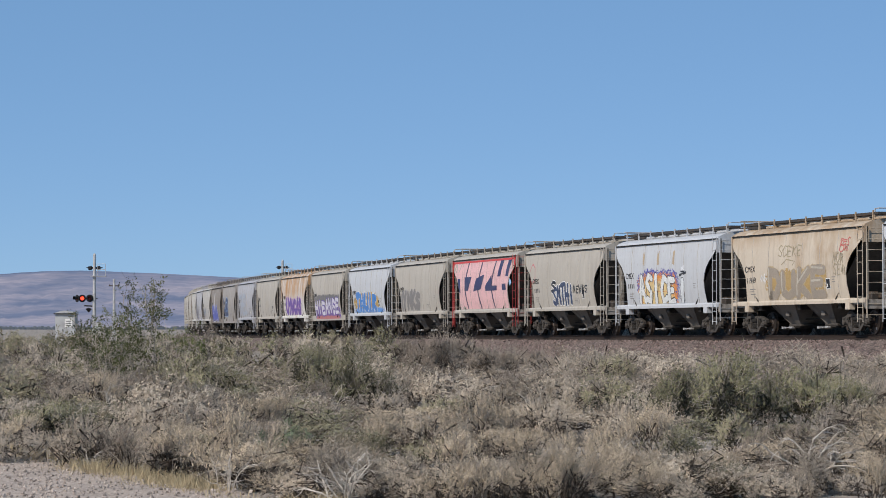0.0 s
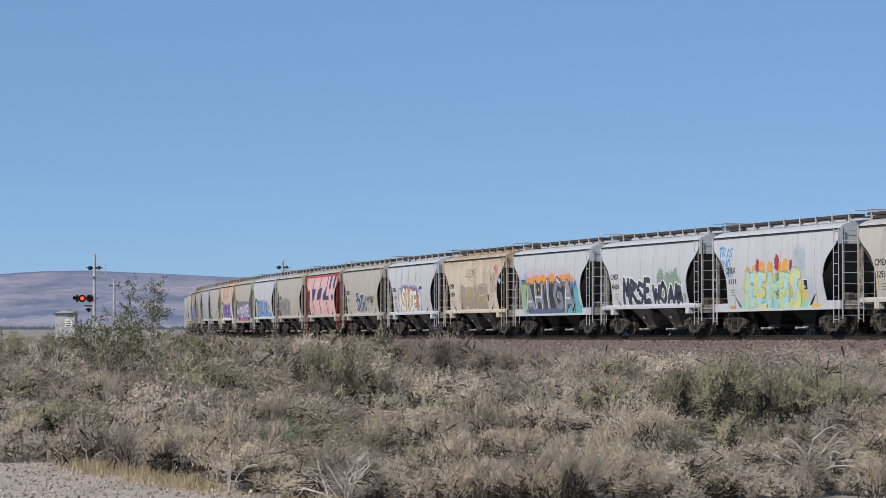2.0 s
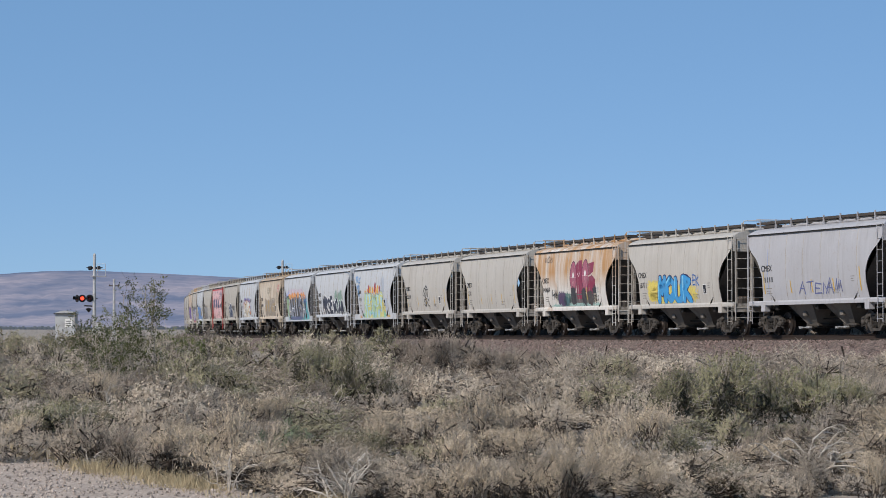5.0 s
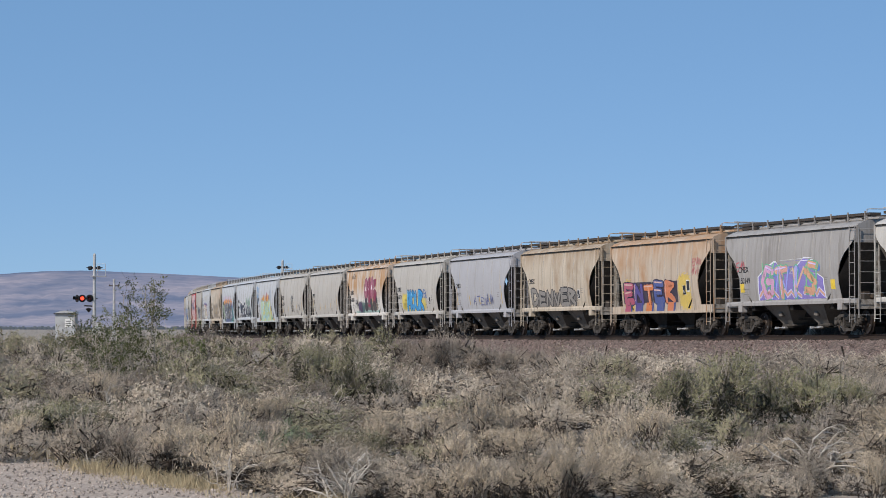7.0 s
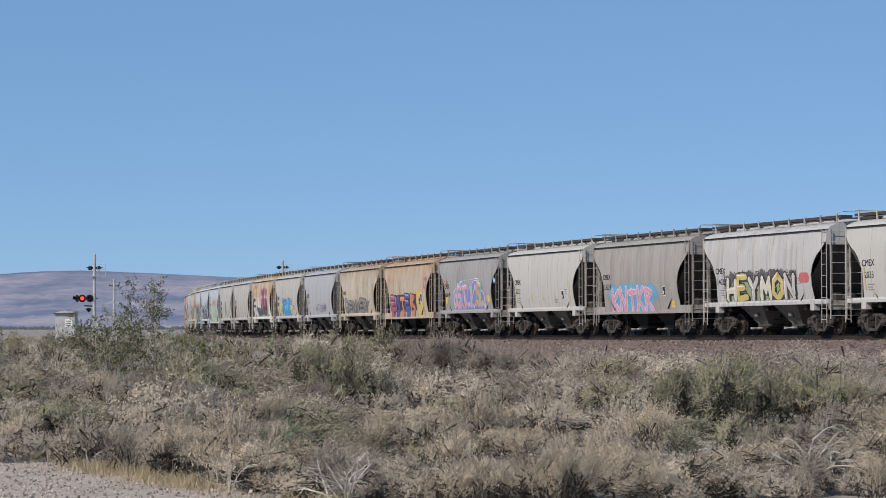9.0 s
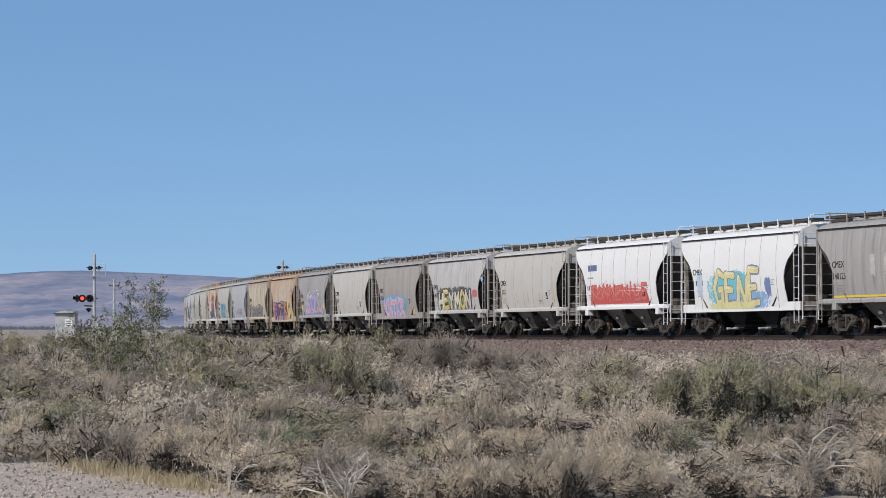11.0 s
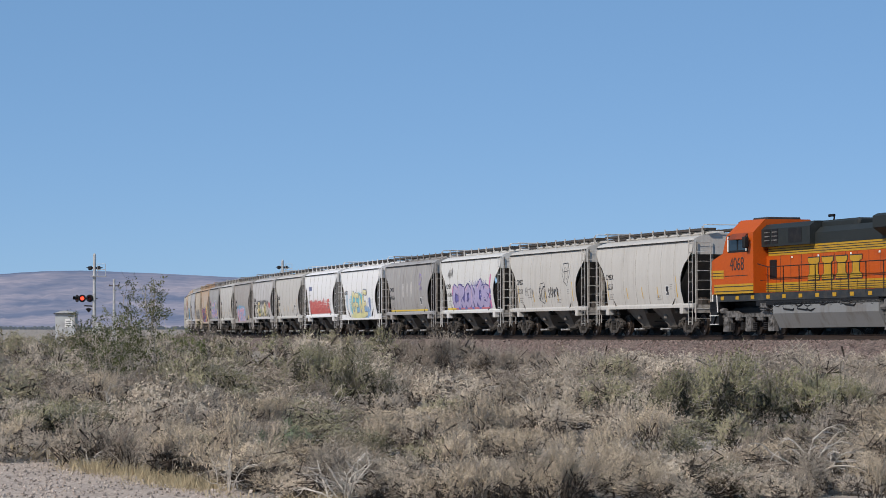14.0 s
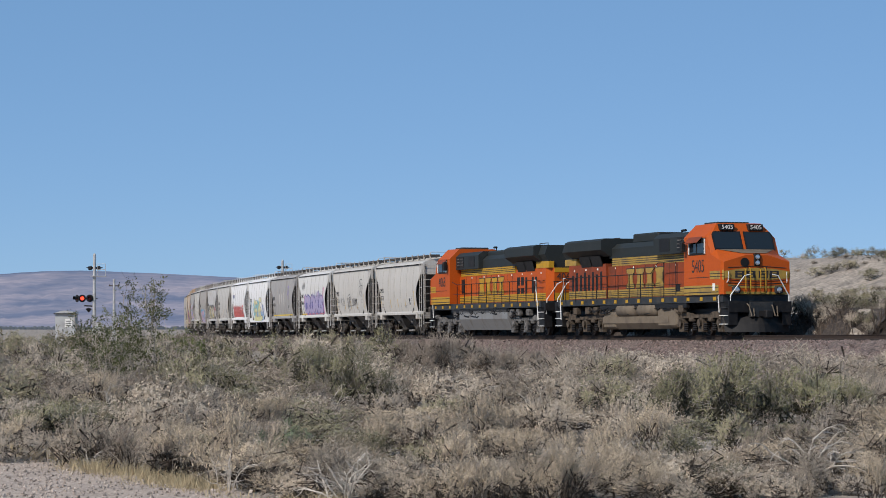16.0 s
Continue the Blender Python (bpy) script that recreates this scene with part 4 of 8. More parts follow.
    s.cloud(8.3, 1.85, 0.7, 0.8, (0.62, 0.46, 0.12), 0.003, 5, 0.4, cell=0.05)
    s.poly([(1.4, 1.42), (1.5, 2.34), (7.6, 2.34), (7.5, 1.42)], (0.05, 0.04, 0.06), 0.0035)
    cols = [(0.40, 0.10, 0.16), (0.10, 0.08, 0.26), (0.60, 0.20, 0.07), (0.08, 0.11, 0.30), (0.58, 0.20, 0.10)]
    s.word("ENTER", 1.7, 1.50, 5.7, 0.74, cols, (0.03, 0.02, 0.05), 0.26, 0.05, 13, slant=0.04, shine=(0.60, 0.40, 0.36), fat=0.24)
    for i in range(5):
        a = 1.5 + 1.2 * i
        s.poly([(a + 0.1, 1.44), (a + 0.75, 1.44), (a + 0.55, 1.04), (a - 0.1, 1.04)], cols[i], 0.008)
        s.poly([(a + 0.75, 1.44), (a + 0.95, 1.44), (a + 0.75, 1.04), (a + 0.55, 1.04)], (0.05, 0.08, 0.24), 0.008)
    s.panel(8.55, 1.85, 0.34, 0.5, WHITE, 0.008)
    s.panel(8.58, 1.9, 0.28, 0.4, BLACK, 0.010)
    s.word("EN~", 9.2, 2.95, 0.9, 0.3, (0.5, 0.14, 0.16), None, 0.045, seed=16)
    s.word("~~", 9.2, 2.55, 0.8, 0.3, (0.5, 0.14, 0.16), None, 0.045, seed=17)
    s = kit[13]
    s.cloud(4.9, 1.72, 3.3, 0.36, (0.14, 0.13, 0.12), 0.003, 6, 0.9, cell=0.05)
    s.word("DENVER", 1.7, 1.46, 6.3, 0.66, (0.26, 0.245, 0.225), BLACK, 0.2, 0.05, 15, fat=0.26)
    s = kit[14]
    s.word("ATEN", 4.4, 1.6, 2.6, 0.4, (0.12, 0.14, 0.3), None, 0.05, seed=17)
    s.word("A~", 6.6, 1.6, 1.4, 0.6, (0.12, 0.14, 0.3), None, 0.05, seed=18)
    s.line([(1.8, 1.6), (1.8, 3.4)], 0.05, (0.3, 0.35, 0.5), 0.003)
    s = kit[15]
    s.cloud(2.9, 1.95, 0.7, 0.5, (0.66, 0.54, 0.12), 0.003, 7, 0.4, cell=0.05)
    s.cloud(5.0, 1.75, 2.6, 0.42, (0.62, 0.52, 0.14), 0.003, 8, 0.5, cell=0.05)
    s.word("MOUR", 3.4, 1.48, 3.6, 0.95, (0.05, 0.30, 0.62), (0.03, 0.04, 0.12), 0.3, 0.05, 19, shine=(0.22, 0.55, 0.75))
    s.word("EK", 7.1, 2.1, 0.7, 0.4, (0.05, 0.14, 0.4), None, 0.06, seed=20)
    s = kit[16]
    round_ = lambda a, z, ra, rz: [(a + ra * math.cos(k * 0.3927), z + rz * math.sin(k * 0.3927)) for k in range(16)]
    plum = (0.24, 0.035, 0.075)
    s.poly([(6.0, 1.7), (5.9, 3.3), (6.2, 3.5), (6.7, 3.5), (6.9, 1.7)], plum, 0.0035)
    s.poly([(7.3, 1.75), (7.3, 3.35), (8.3, 3.4), (8.2, 2.9), (7.9, 2.85), (8.5, 2.6), (8.3, 1.85)], plum, 0.0035)
    for a, z in ((5.55, 2.72), (7.15, 2.78)):
        s.poly(round_(a, z, 0.46, 0.78), (0.10, 0.03, 0.06), 0.005, 0.05)
        s.poly(round_(a, z, 0.40, 0.72), (0.34, 0.10, 0.15), 0.0065, 0.05)
        for q in range(6):
            s.line([(a, z), (a + 0.34 * math.cos(q * 1.05), z + 0.62 * math.sin(q * 1.05))], 0.03, (0.5, 0.28, 0.30), 0.0075)
        s.poly(round_(a, z + 0.1, 0.12, 0.15), WHITE, 0.0085, 0.05)
    s.line([(6.1, 2.9), (6.3, 2.75), (6.5, 2.95)], 0.05, (0.55, 0.4, 0.42), 0.006)
    s.line([(7.6, 2.75), (8.0, 2.8)], 0.07, (0.55, 0.45, 0.42), 0.006)
    s.cloud(6.8, 1.7, 2.0, 0.3, (0.12, 0.11, 0.11), 0.003, 10, 1.2, cell=0.05)
    s.cloud(4.2, 1.75, 1.0, 0.28, (0.12, 0.20, 0.18), 0.003, 12, 0.9, cell=0.05)
    for a, z, ra, rz, col in ((3.9, 1.75, 0.55, 0.36, (0.09, 0.06, 0.12)), (4.5, 1.62, 0.4, 0.26, (0.06, 0.14, 0.15)), (5.5, 1.85, 0.35, 0.42, (0.05, 0.05, 0.055)), (6.9, 1.8, 0.30, 0.42, (0.05, 0.05, 0.055)), (7.7, 1.75, 0.35, 0.34, (0.07, 0.06, 0.06)), (8.3, 1.95, 0.28, 0.42, (0.05, 0.05, 0.055)), (8.35, 1.75, 0.2, 0.2, (0.45, 0.38, 0.30))):
        s.cloud(a, z, ra, rz, col, 0.0085, int(a * 13), 0.5, cell=0.05, drip=0.5)
    s.line([(7.3, 1.7), (7.3, 2.2)], 0.09, (0.45, 0.36, 0.10), 0.0095)
    s.cloud(5.6, 1.42, 3.4, 0.10, (0.30, 0.46, 0.42), 0.0042, 61, 0.9, cell=0.05)
    s.word("~O~", 1.5, 3.45, 1.1, 0.3, (0.12, 0.09, 0.07), None, 0.04, seed=22)
    s.word("H~", 2.6, 1.75, 0.8, 0.45, BLACK, None, 0.05, seed=28)
    s = kit[18]
    s.word("SOT", 5.0, 2.15, 1.0, 0.42, BLACK, None, 0.06, seed=23)
    s.line([(5.3, 2.6), (5.5, 2.75), (5.75, 2.65)], 0.1, BLACK, 0.005)
    s.word("SBC", 5.0, 1.62, 1.15, 0.45, BLACK, None, 0.065, seed=24)
    s = kit[19]
    s.cloud(5.6, 1.75, 2.9, 0.75, (0.60, 0.52, 0.14), 0.003, 11, 0.4, cell=0.05)
    s.cloud(5.3, 1.2, 3.0, 0.26, (0.26, 0.56, 0.40), 0.0045, 12, 0.5, cell=0.05)
    for a, z, r in ((3.3, 2.45, 0.26), (3.9, 2.55, 0.2), (4.6, 2.6, 0.28), (5.3, 2.6, 0.25), (6.6, 2.65, 0.28), (6.1, 2.65, 0.2)):
        s.cloud(a, z, r, r * 1.3, (0.66, 0.34, 0.06), 0.005, int(a * 10), 0.3, cell=0.05)
    for a, z, r in ((4.2, 2.75, 0.17), (5.9, 2.85, 0.2), (7.15, 2.7, 0.15), (3.6, 2.35, 0.13)):
        s.cloud(a, z, r, r * 1.6, (0.34, 0.04, 0.06), 0.0058, int(a * 9), 0.2, cell=0.05)
    s.word("HEMES", 3.0, 1.1, 5.0, 1.3, [(0.50, 0.60, 0.26), (0.62, 0.60, 0.22), (0.42, 0.58, 0.34)], (0.18, 0.36, 0.46), 0.34, 0.05, 25, shine=(0.42, 0.62, 0.66))
    s.word("NINI", 3.4, 1.15, 4.6, 1.2, (0.38, 0.60, 0.68), (0.30, 0.22, 0.50), 0.09, 0.02, 26, slant=0.2)
    s.word("TRIS", 0.62, 3.2, 1.3, 0.36, (0.10, 0.30, 0.60), None, 0.07, seed=27)
    s.word("ENO", 0.75, 2.75, 1.0, 0.33, (0.10, 0.30, 0.60), None, 0.07, seed=28)
    s.word("L~", 0.95, 2.35, 0.8, 0.33, (0.10, 0.30, 0.60), None, 0.07, seed=29)
    s.panel(8.4, 1.3, 0.5, 0.9, (0.42, 0.47, 0.54), 0.0035)
    s.cloud(7.85, 2.95, 0.5, 0.5, (0.40, 0.44, 0.50), 0.003, 51, 0.3, cell=0.05)
    s.panel(1.4, 1.06, 0.5, 0.14, (0.5, 0.28, 0.1))
    s.panel(8.6, 1.06, 0.7, 0.14, (0.6, 0.42, 0.12))
    s = kit[20]
    s.cloud(8.0, 2.2, 1.4, 0.62, (0.22, 0.31, 0.25), 0.003, 14, 2.4, cell=0.05, top=0.8)
    s.cloud(8.6, 1.6, 1.2, 0.25, (0.22, 0.30, 0.24), 0.003, 34, 0.9, cell=0.05)
    s.word("MRSE", 2.7, 1.42, 3.2, 1.0, (0.04, 0.045, 0.07), WHITE, 0.2, 0.075, 29, fat=0.34)
    s.word("WOA~", 6.1, 1.42, 3.2, 0.8, (0.04, 0.045, 0.07), (0.66, 0.69, 0.69), 0.16, 0.07, 30, fat=0.30)
    s = kit[21]
    s.cloud(5.2, 2.5, 3.7, 0.42, (0.66, 0.28, 0.07), 0.003, 15, 1.0, cell=0.05, top=0.5)
    s.cloud(1.5, 2.45, 0.8, 0.6, (0.30, 0.38, 0.66), 0.0026, 55, 1.2, cell=0.05)
    s.cloud(8.2, 2.5, 1.0, 0.35, (0.36, 0.42, 0.66), 0.0026, 56, 1.2, cell=0.05)
    s.cloud(4.6, 2.95, 3.4, 0.24, (0.52, 0.44, 0.50), 0.0025, 35, 1.0, cell=0.05)
    s.cloud(5.6, 1.25, 4.4, 0.36, (0.10, 0.42, 0.44), 0.0035, 16, 0.6, cell=0.05)
    s.cloud(1.9, 2.0, 0.75, 0.7, (0.28, 0.42, 0.24), 0.004, 17, 0.6, cell=0.05)
    s.cloud(8.7, 1.85, 0.9, 0.6, (0.12, 0.38, 0.45), 0.004, 18, 0.8, cell=0.05)
    s.cloud(5.4, 1.82, 3.5, 0.76, (0.045, 0.045, 0.05), 0.0048, 36, 0.3, cell=0.05, top=0.4)
    s.word("AHIGA", 2.0, 1.22, 6.9, 1.30, [(0.26, 0.28, 0.32), (0.20, 0.22, 0.27)], BLACK, 0.26, 0.05, 31, slant=0.02, shine=(0.62, 0.63, 0.65), fat=0.27)
    s.cloud(4.6, 1.18, 2.8, 0.12, (0.10, 0.13, 0.24), 0.016, 37, 0.5, cell=0.05)
    for a, z in ((2.3, 2.2), (2.4, 1.7), (3.9, 2.3), (4.9, 2.4), (6.6, 1.9), (8.1, 2.1)):
        s.line([(a, z), (a + 0.05, z - 0.12)], 0.08, YELLOW, 0.017)
    s.word("~A~", 8.3, 2.2, 1.0, 0.45, (0.08, 0.16, 0.42), None, 0.06, seed=32)
    s = kit[22]
    s.word("SCEKE", 4.2, 3.05, 2.0, 0.42, (0.34, 0.30, 0.20), None, 0.05, seed=33)
    s.line([(4.5, 2.75), (4.9, 2.95), (5.6, 2.85), (5.4, 2.7)], 0.045, (0.34, 0.30, 0.20), 0.004)
    s.cloud(5.6, 2.0, 2.6, 0.55, (0.42, 0.29, 0.12), 0.003, 18, 0.6, cell=0.05)
    s.word("DUKE", 3.3, 1.5, 4.9, 0.95, (0.32, 0.275, 0.22), (0.44, 0.35, 0.22), 0.3, 0.03, 34, fat=0.30, shine=(0.46, 0.42, 0.35))
    s.word("NO~", 8.7, 2.7, 0.9, 0.4, (0.36, 0.31, 0.22), None, 0.05, seed=36)
    s.word("SE~", 8.8, 2.25, 0.9, 0.4, (0.36, 0.31, 0.22), None, 0.05, seed=37)
    s.word("RES", 9.3, 3.35, 0.8, 0.25, (0.52, 0.16, 0.14), None, 0.05, seed=35)
    s.word("O~", 9.3, 3.1, 0.7, 0.25, (0.52, 0.16, 0.14), None, 0.05, seed=38)
    s.word("~B", 2.6, 2.1, 0.7, 0.3, WHITE, None, 0.06, seed=40)
    s = kit[23]
    s.cloud(4.85, 2.0, 2.35, 0.85, (0.10, 0.10, 0.34), 0.003, 19, 0.35, cell=0.05, top=0.6)
    s.cloud(4.8, 1.9, 2.2, 0.80, (0.66, 0.26, 0.07), 0.0045, 19, 0.35, cell=0.05, top=0.55)
    s.cloud(4.75, 1.78, 1.9, 0.66, (0.66, 0.50, 0.24), 0.0052, 20, 0.3, cell=0.05, top=0.3)
    s.word("ASICE", 2.75, 1.46, 4.0, 1.05, (0.68, 0.70, 0.69), (0.03, 0.03, 0.04), 0.24, 0.035, 37, slant=0.08, fat=0.34)
    s.word("NVNV", 2.9, 1.5, 3.6, 0.9, (0.05, 0.05, 0.06), None, 0.03, seed=38, slant=0.2)
    s.word("I", 7.15, 1.45, 0.8, 1.0, (0.62, 0.65, 0.66), (0.04, 0.04, 0.05), 0.22, 0.035, 39)
    s.poly([(7.2, 2.5), (8.0, 2.62), (7.98, 2.72), (7.18, 2.6)], BLACK, 0.006)
    s.poly([(7.4, 2.66), (7.8, 2.72), (7.76, 3.0), (7.42, 2.95)], (0.6, 0.62, 0.64), 0.006)
    s.panel(7.38, 2.68, 0.42, 0.07, BLACK, 0.008)
    s.poly(round_(7.6, 2.42, 0.17, 0.2), (0.6, 0.62, 0.64), 0.006, 0.05)
    for a in (3.3, 4.9, 6.6):
        s.cloud(a, 3.35, 0.12, 0.3, (0.42, 0.33, 0.22), 0.003, int(a * 5), 0.9, cell=0.05)
    s = kit[24]
    s.word("SMTHI", 4.1, 1.5, 2.9, 0.85, (0.05, 0.07, 0.13), WHITE, 0.2, 0.05, 40)
    s.word("S", 4.0, 2.1, 0.7, 0.5, BLACK, WHITE, 0.16, 0.04, 41)
    s.word("NEW~S", 7.0, 2.0, 1.9, 0.35, BLACK, None, 0.06, seed=42)
    s.line([(1.2, 3.5), (0.75, 3.0), (1.1, 2.5), (1.6, 2.7), (1.6, 3.3), (1.2, 3.5)], 0.05, (0.5, 0.12, 0.14), 0.004)
    s = kit[25]
    s.cloud(5.5, 2.66, 5.6, 1.6, PALE_PINK, 0.003, 21, 0.02, cell=0.14)
    for pts in ([(3.0, 3.9), (2.5, 2.9), (2.35, 2.4), (2.7, 1.45)], [(5.4, 3.9), (4.9, 2.9), (4.65, 2.3), (5.1, 1.45)], [(7.8, 3.9), (7.2, 2.9), (7.05, 2.4), (7.4, 1.45)]):
        s.line(pts, 0.16, (0.05, 0.05, 0.09), 0.008)
    for pts in ([(1.05, 3.0), (1.5, 3.0), (1.5, 2.28), (1.05, 2.28)], [(2.3, 3.07), (3.6, 3.07), (2.9, 2.35), (2.35, 2.35)], [(4.4, 2.97), (5.85, 3.15), (5.25, 2.4), (3.85, 2.3)],
                [(6.0, 2.55), (7.1, 3.1), (7.1, 2.3), (6.0, 2.3)], [(7.1, 2.55), (8.0, 2.55), (8.0, 2.3), (7.1, 2.3)], [(8.6, 3.9), (9.15, 3.9), (8.6, 3.0), (8.1, 3.0)],
                [(9.9, 3.9), (10.4, 3.9), (9.9, 3.0), (9.45, 3.0)], [(8.9, 2.62), (9.5, 2.62), (9.5, 2.3), (8.9, 2.3)]):
        s.poly(pts, (0.045, 0.05, 0.12), 0.011)
    s.line([(0.12, 1.42), (0.12, 3.9)], 0.2, RED, 0.012)
    s.line([(0.3, 3.86), (10.7, 3.86)], 0.1, RED, 0.012)
    s.line([(10.85, 3.6), (10.85, 3.9)], 0.25, RED, 0.012)
    s.bars(0.95, 2.4, (0.4,), 0.3, WHITE)
    s = kit[26]
    s.word("HYNKS", 0.9, 1.5, 4.8, 0.85, GREY, (0.40, 0.38, 0.36), 0.2, 0.05, 43)
    s = kit[27]
    s.cloud(4.9, 2.0, 3.4, 0.62, GOLD, 0.003, 22, 0.6)
    s.word("THUIR", 2.2, 1.5, 5.6, 0.95, (0.07, 0.22, 0.55), WHITE, 0.24, 0.05, 44)
    s.cloud(5.4, 1.5, 4.2, 0.16, (0.12, 0.30, 0.66), 0.005, 23, 0.4)
    s = kit[28]
    s.cloud(5.3, 2.35, 4.3, 0.28, (0.16, 0.155, 0.15), 0.003, 24, 0.6, top=1.2)
    s.cloud(5.3, 1.45, 4.5, 0.55, PURPLE, 0.0045, 25, 0.5)
    s.word("HIEANGE", 1.4, 1.45, 8.0, 0.8, (0.62, 0.6, 0.66), (0.12, 0.08, 0.32), 0.16, 0.07, 45, fat=0.2)
    s.cloud(5.3, 1.12, 4.2, 0.16, (0.44, 0.16, 0.16), 0.006, 33, 0.6, cell=0.05)
    s = kit[29]
    s.word("UYNCAS", 2.4, 1.5, 6.2, 0.95, PURPLE, (0.45, 0.25, 0.5), 0.2, 0.06, 46)
    s = kit[31]
    s.word("THEL", 1.2, 1.7, 5.4, 1.4, (0.36, 0.40, 0.46), None, 0.3, seed=47)
    s = kit[32]
    s.word("LE", 1.2, 1.8, 3.6, 0.95, (0.05, 0.07, 0.15), SKYB, 0.3, 0.05, 48)
    s = kit[33]
    s.word("I", 3.4, 2.3, 2.0, 1.4, WHITE, None, 0.4, seed=49)
    s.word("SBA", 1.4, 1.4, 6.0, 0.85, (0.10, 0.12, 0.42), WHITE, 0.28, 0.05, 50)
    s = kit[34]
    s.word("~M", 1.2, 1.6, 3.6, 0.7, (0.2, 0.23, 0.3), None, 0.2, seed=51)
    s = kit[35]
    s.word("NEM", 0.8, 1.5, 3.6, 0.8, (0.25, 0.24, 0.3), None, 0.2, seed=52)
    for k, s in kit.items():
        s.done("spray-painted letters and stencilled marks")


def text_mesh(words, size, mat, name="number", extrude=0.004):
    c = bpy.data.curves.new("writing", "FONT")
    c.body, c.size, c.extrude, c.align_x, c.align_y = words, size, extrude, "CENTER", "CENTER"
    o = new("writing", c)
    bpy.context.view_layer.update()
    me = bpy.data.meshes.new_from_object(o.evaluated_get(bpy.context.evaluated_depsgraph_get()))
    bpy.data.objects.remove(o)
    me.materials.clear()
    me.materials.append(mat)
    return me


def lettering(words, size, mat, parent, at, face, name="number", wide=1.0):
    """Writing that reads upright on a face that looks along +y, -y or +x of its thing."""
    cols = {"+y": ((-1, 0, 0), (0, 0, 1), (0, 1, 0)), "-y": ((1, 0, 0), (0, 0, 1), (0, -1, 0)), "+x": ((0, 1, 0), (0, 0, 1), (1, 0, 0)), "-x": ((0, -1, 0), (0, 0, 1), (-1, 0, 0))}[face]
    m = Matrix(cols).transposed().to_4x4()
    o = new(name, text_mesh(words, size, mat, name))
    o.parent = parent
    o.matrix_basis = Matrix.Translation(at) @ m @ Matrix.Diagonal((wide, 1, 1, 1))
    return o


M_STENCIL = plain("stencil_black", (0.03, 0.03, 0.033))
NUMBERED = {22: "11949", 16: "140004", 15: "18771", 3: "110761", 18: "32934", 4: "140125", 11: "150149", 7: "2033", 2: "2232", 1: "2237", 20: "40450", 17: "270", 8: "14022", 10: "2252", 9: "33524"}
decorate()
for k, words in NUMBERED.items():
    lettering(words, 0.34, M_STENCIL, HOPPERS[k - 1], (3.74, side_y(2.18) + 0.006, 2.18), "+y")
owner = lettering("CMEX", 0.34, M_STENCIL, HOPPERS[0], (3.78, side_y(2.62) + 0.006, 2.62), "+y", name="owner_mark")
for k in range(1, len(HOPPERS)):
    if k in (24, 5, 11):
        continue
    o = new("owner_mark", owner.data)
    o.parent, o.matrix_basis = HOPPERS[k], owner.matrix_basis

# ---------------------------------------------------------------- locomotives
M_ORANGE = material("loco_orange", (0.43, 0.076, 0.006), 0.55, 0, (0.33, 0.058, 0.008), 1.3, 0.3, 0.06, 0.05, 14)
M_ORANGE_OLD = material("loco_faded_orange", (0.26, 0.049, 0.013), 0.6, 0, (0.15, 0.04, 0.018), 1.1, 0.65, 0.1, 0.05, 14)
M_YELLOW = material("loco_yellow", (0.44, 0.25, 0.018), 0.55, 0, (0.30, 0.18, 0.03), 2.0, 0.4, 0.08)
M_YELLOW_OLD = material("loco_faded_yellow", (0.36, 0.235, 0.05), 0.6, 0, (0.20, 0.14, 0.06), 2.0, 0.55, 0.1)
M_ROOF = material("loco_dark_green_black", (0.020, 0.024, 0.024), 0.6, 0, (0.034, 0.036, 0.034), 1.5, 0.25, 0.1)
M_SILL = material("loco_sill_grey", (0.026, 0.030, 0.034), 0.6, 0, (0.06, 0.056, 0.05), 2, 0.5, 0.12)
M_BLACK = material("loco_black", (0.010, 0.010, 0.011), 0.6, 0, (0.025, 0.022, 0.02), 3, 0.4, 0.15)
M_TANK_GREY = material("tank_grey", (0.20, 0.205, 0.205), 0.5, 0, (0.10, 0.075, 0.055), 1.0, 0.35, 0.08, stretch=(1, 1, 0.15))
M_TANK_DUST = material("tank_dusty_brown", (0.165, 0.135, 0.10), 0.8, 0, (0.10, 0.082, 0.064), 1.4, 0.5, 0.12)
M_TRUCK_GREY = material("loco_truck_grey", (0.16, 0.155, 0.15), 0.75, 0, (0.03, 0.028, 0.025), 5, 0.65, 0.3)
M_TRUCK_DUST = material("loco_truck_brown", (0.095, 0.074, 0.055), 0.85, 0, (0.025, 0.022, 0.018), 5, 0.6, 0.3)
M_WHITE = plain("white_rail_paint", (0.75, 0.75, 0.72))
M_GLASS = bpy.data.materials.new("cab_glass")
M_GLASS.use_nodes = True
_g = M_GLASS.node_tree.nodes["Principled BSDF"]
_g.inputs["Base Color"].default_value, _g.inputs["Roughness"].default_value = (0.012, 0.018, 0.024, 1), 0.04
M_LAMP = bpy.data.materials.new("headlight_glass")
M_LAMP.use_nodes = True
_g = M_LAMP.node_tree.nodes["Principled BSDF"]
_g.inputs["Base Color"].default_value, _g.inputs["Roughness"].default_value, _g.inputs["Metallic"].default_value = (0.6, 0.62, 0.65, 1), 0.15, 0.8
HALF = 10.93


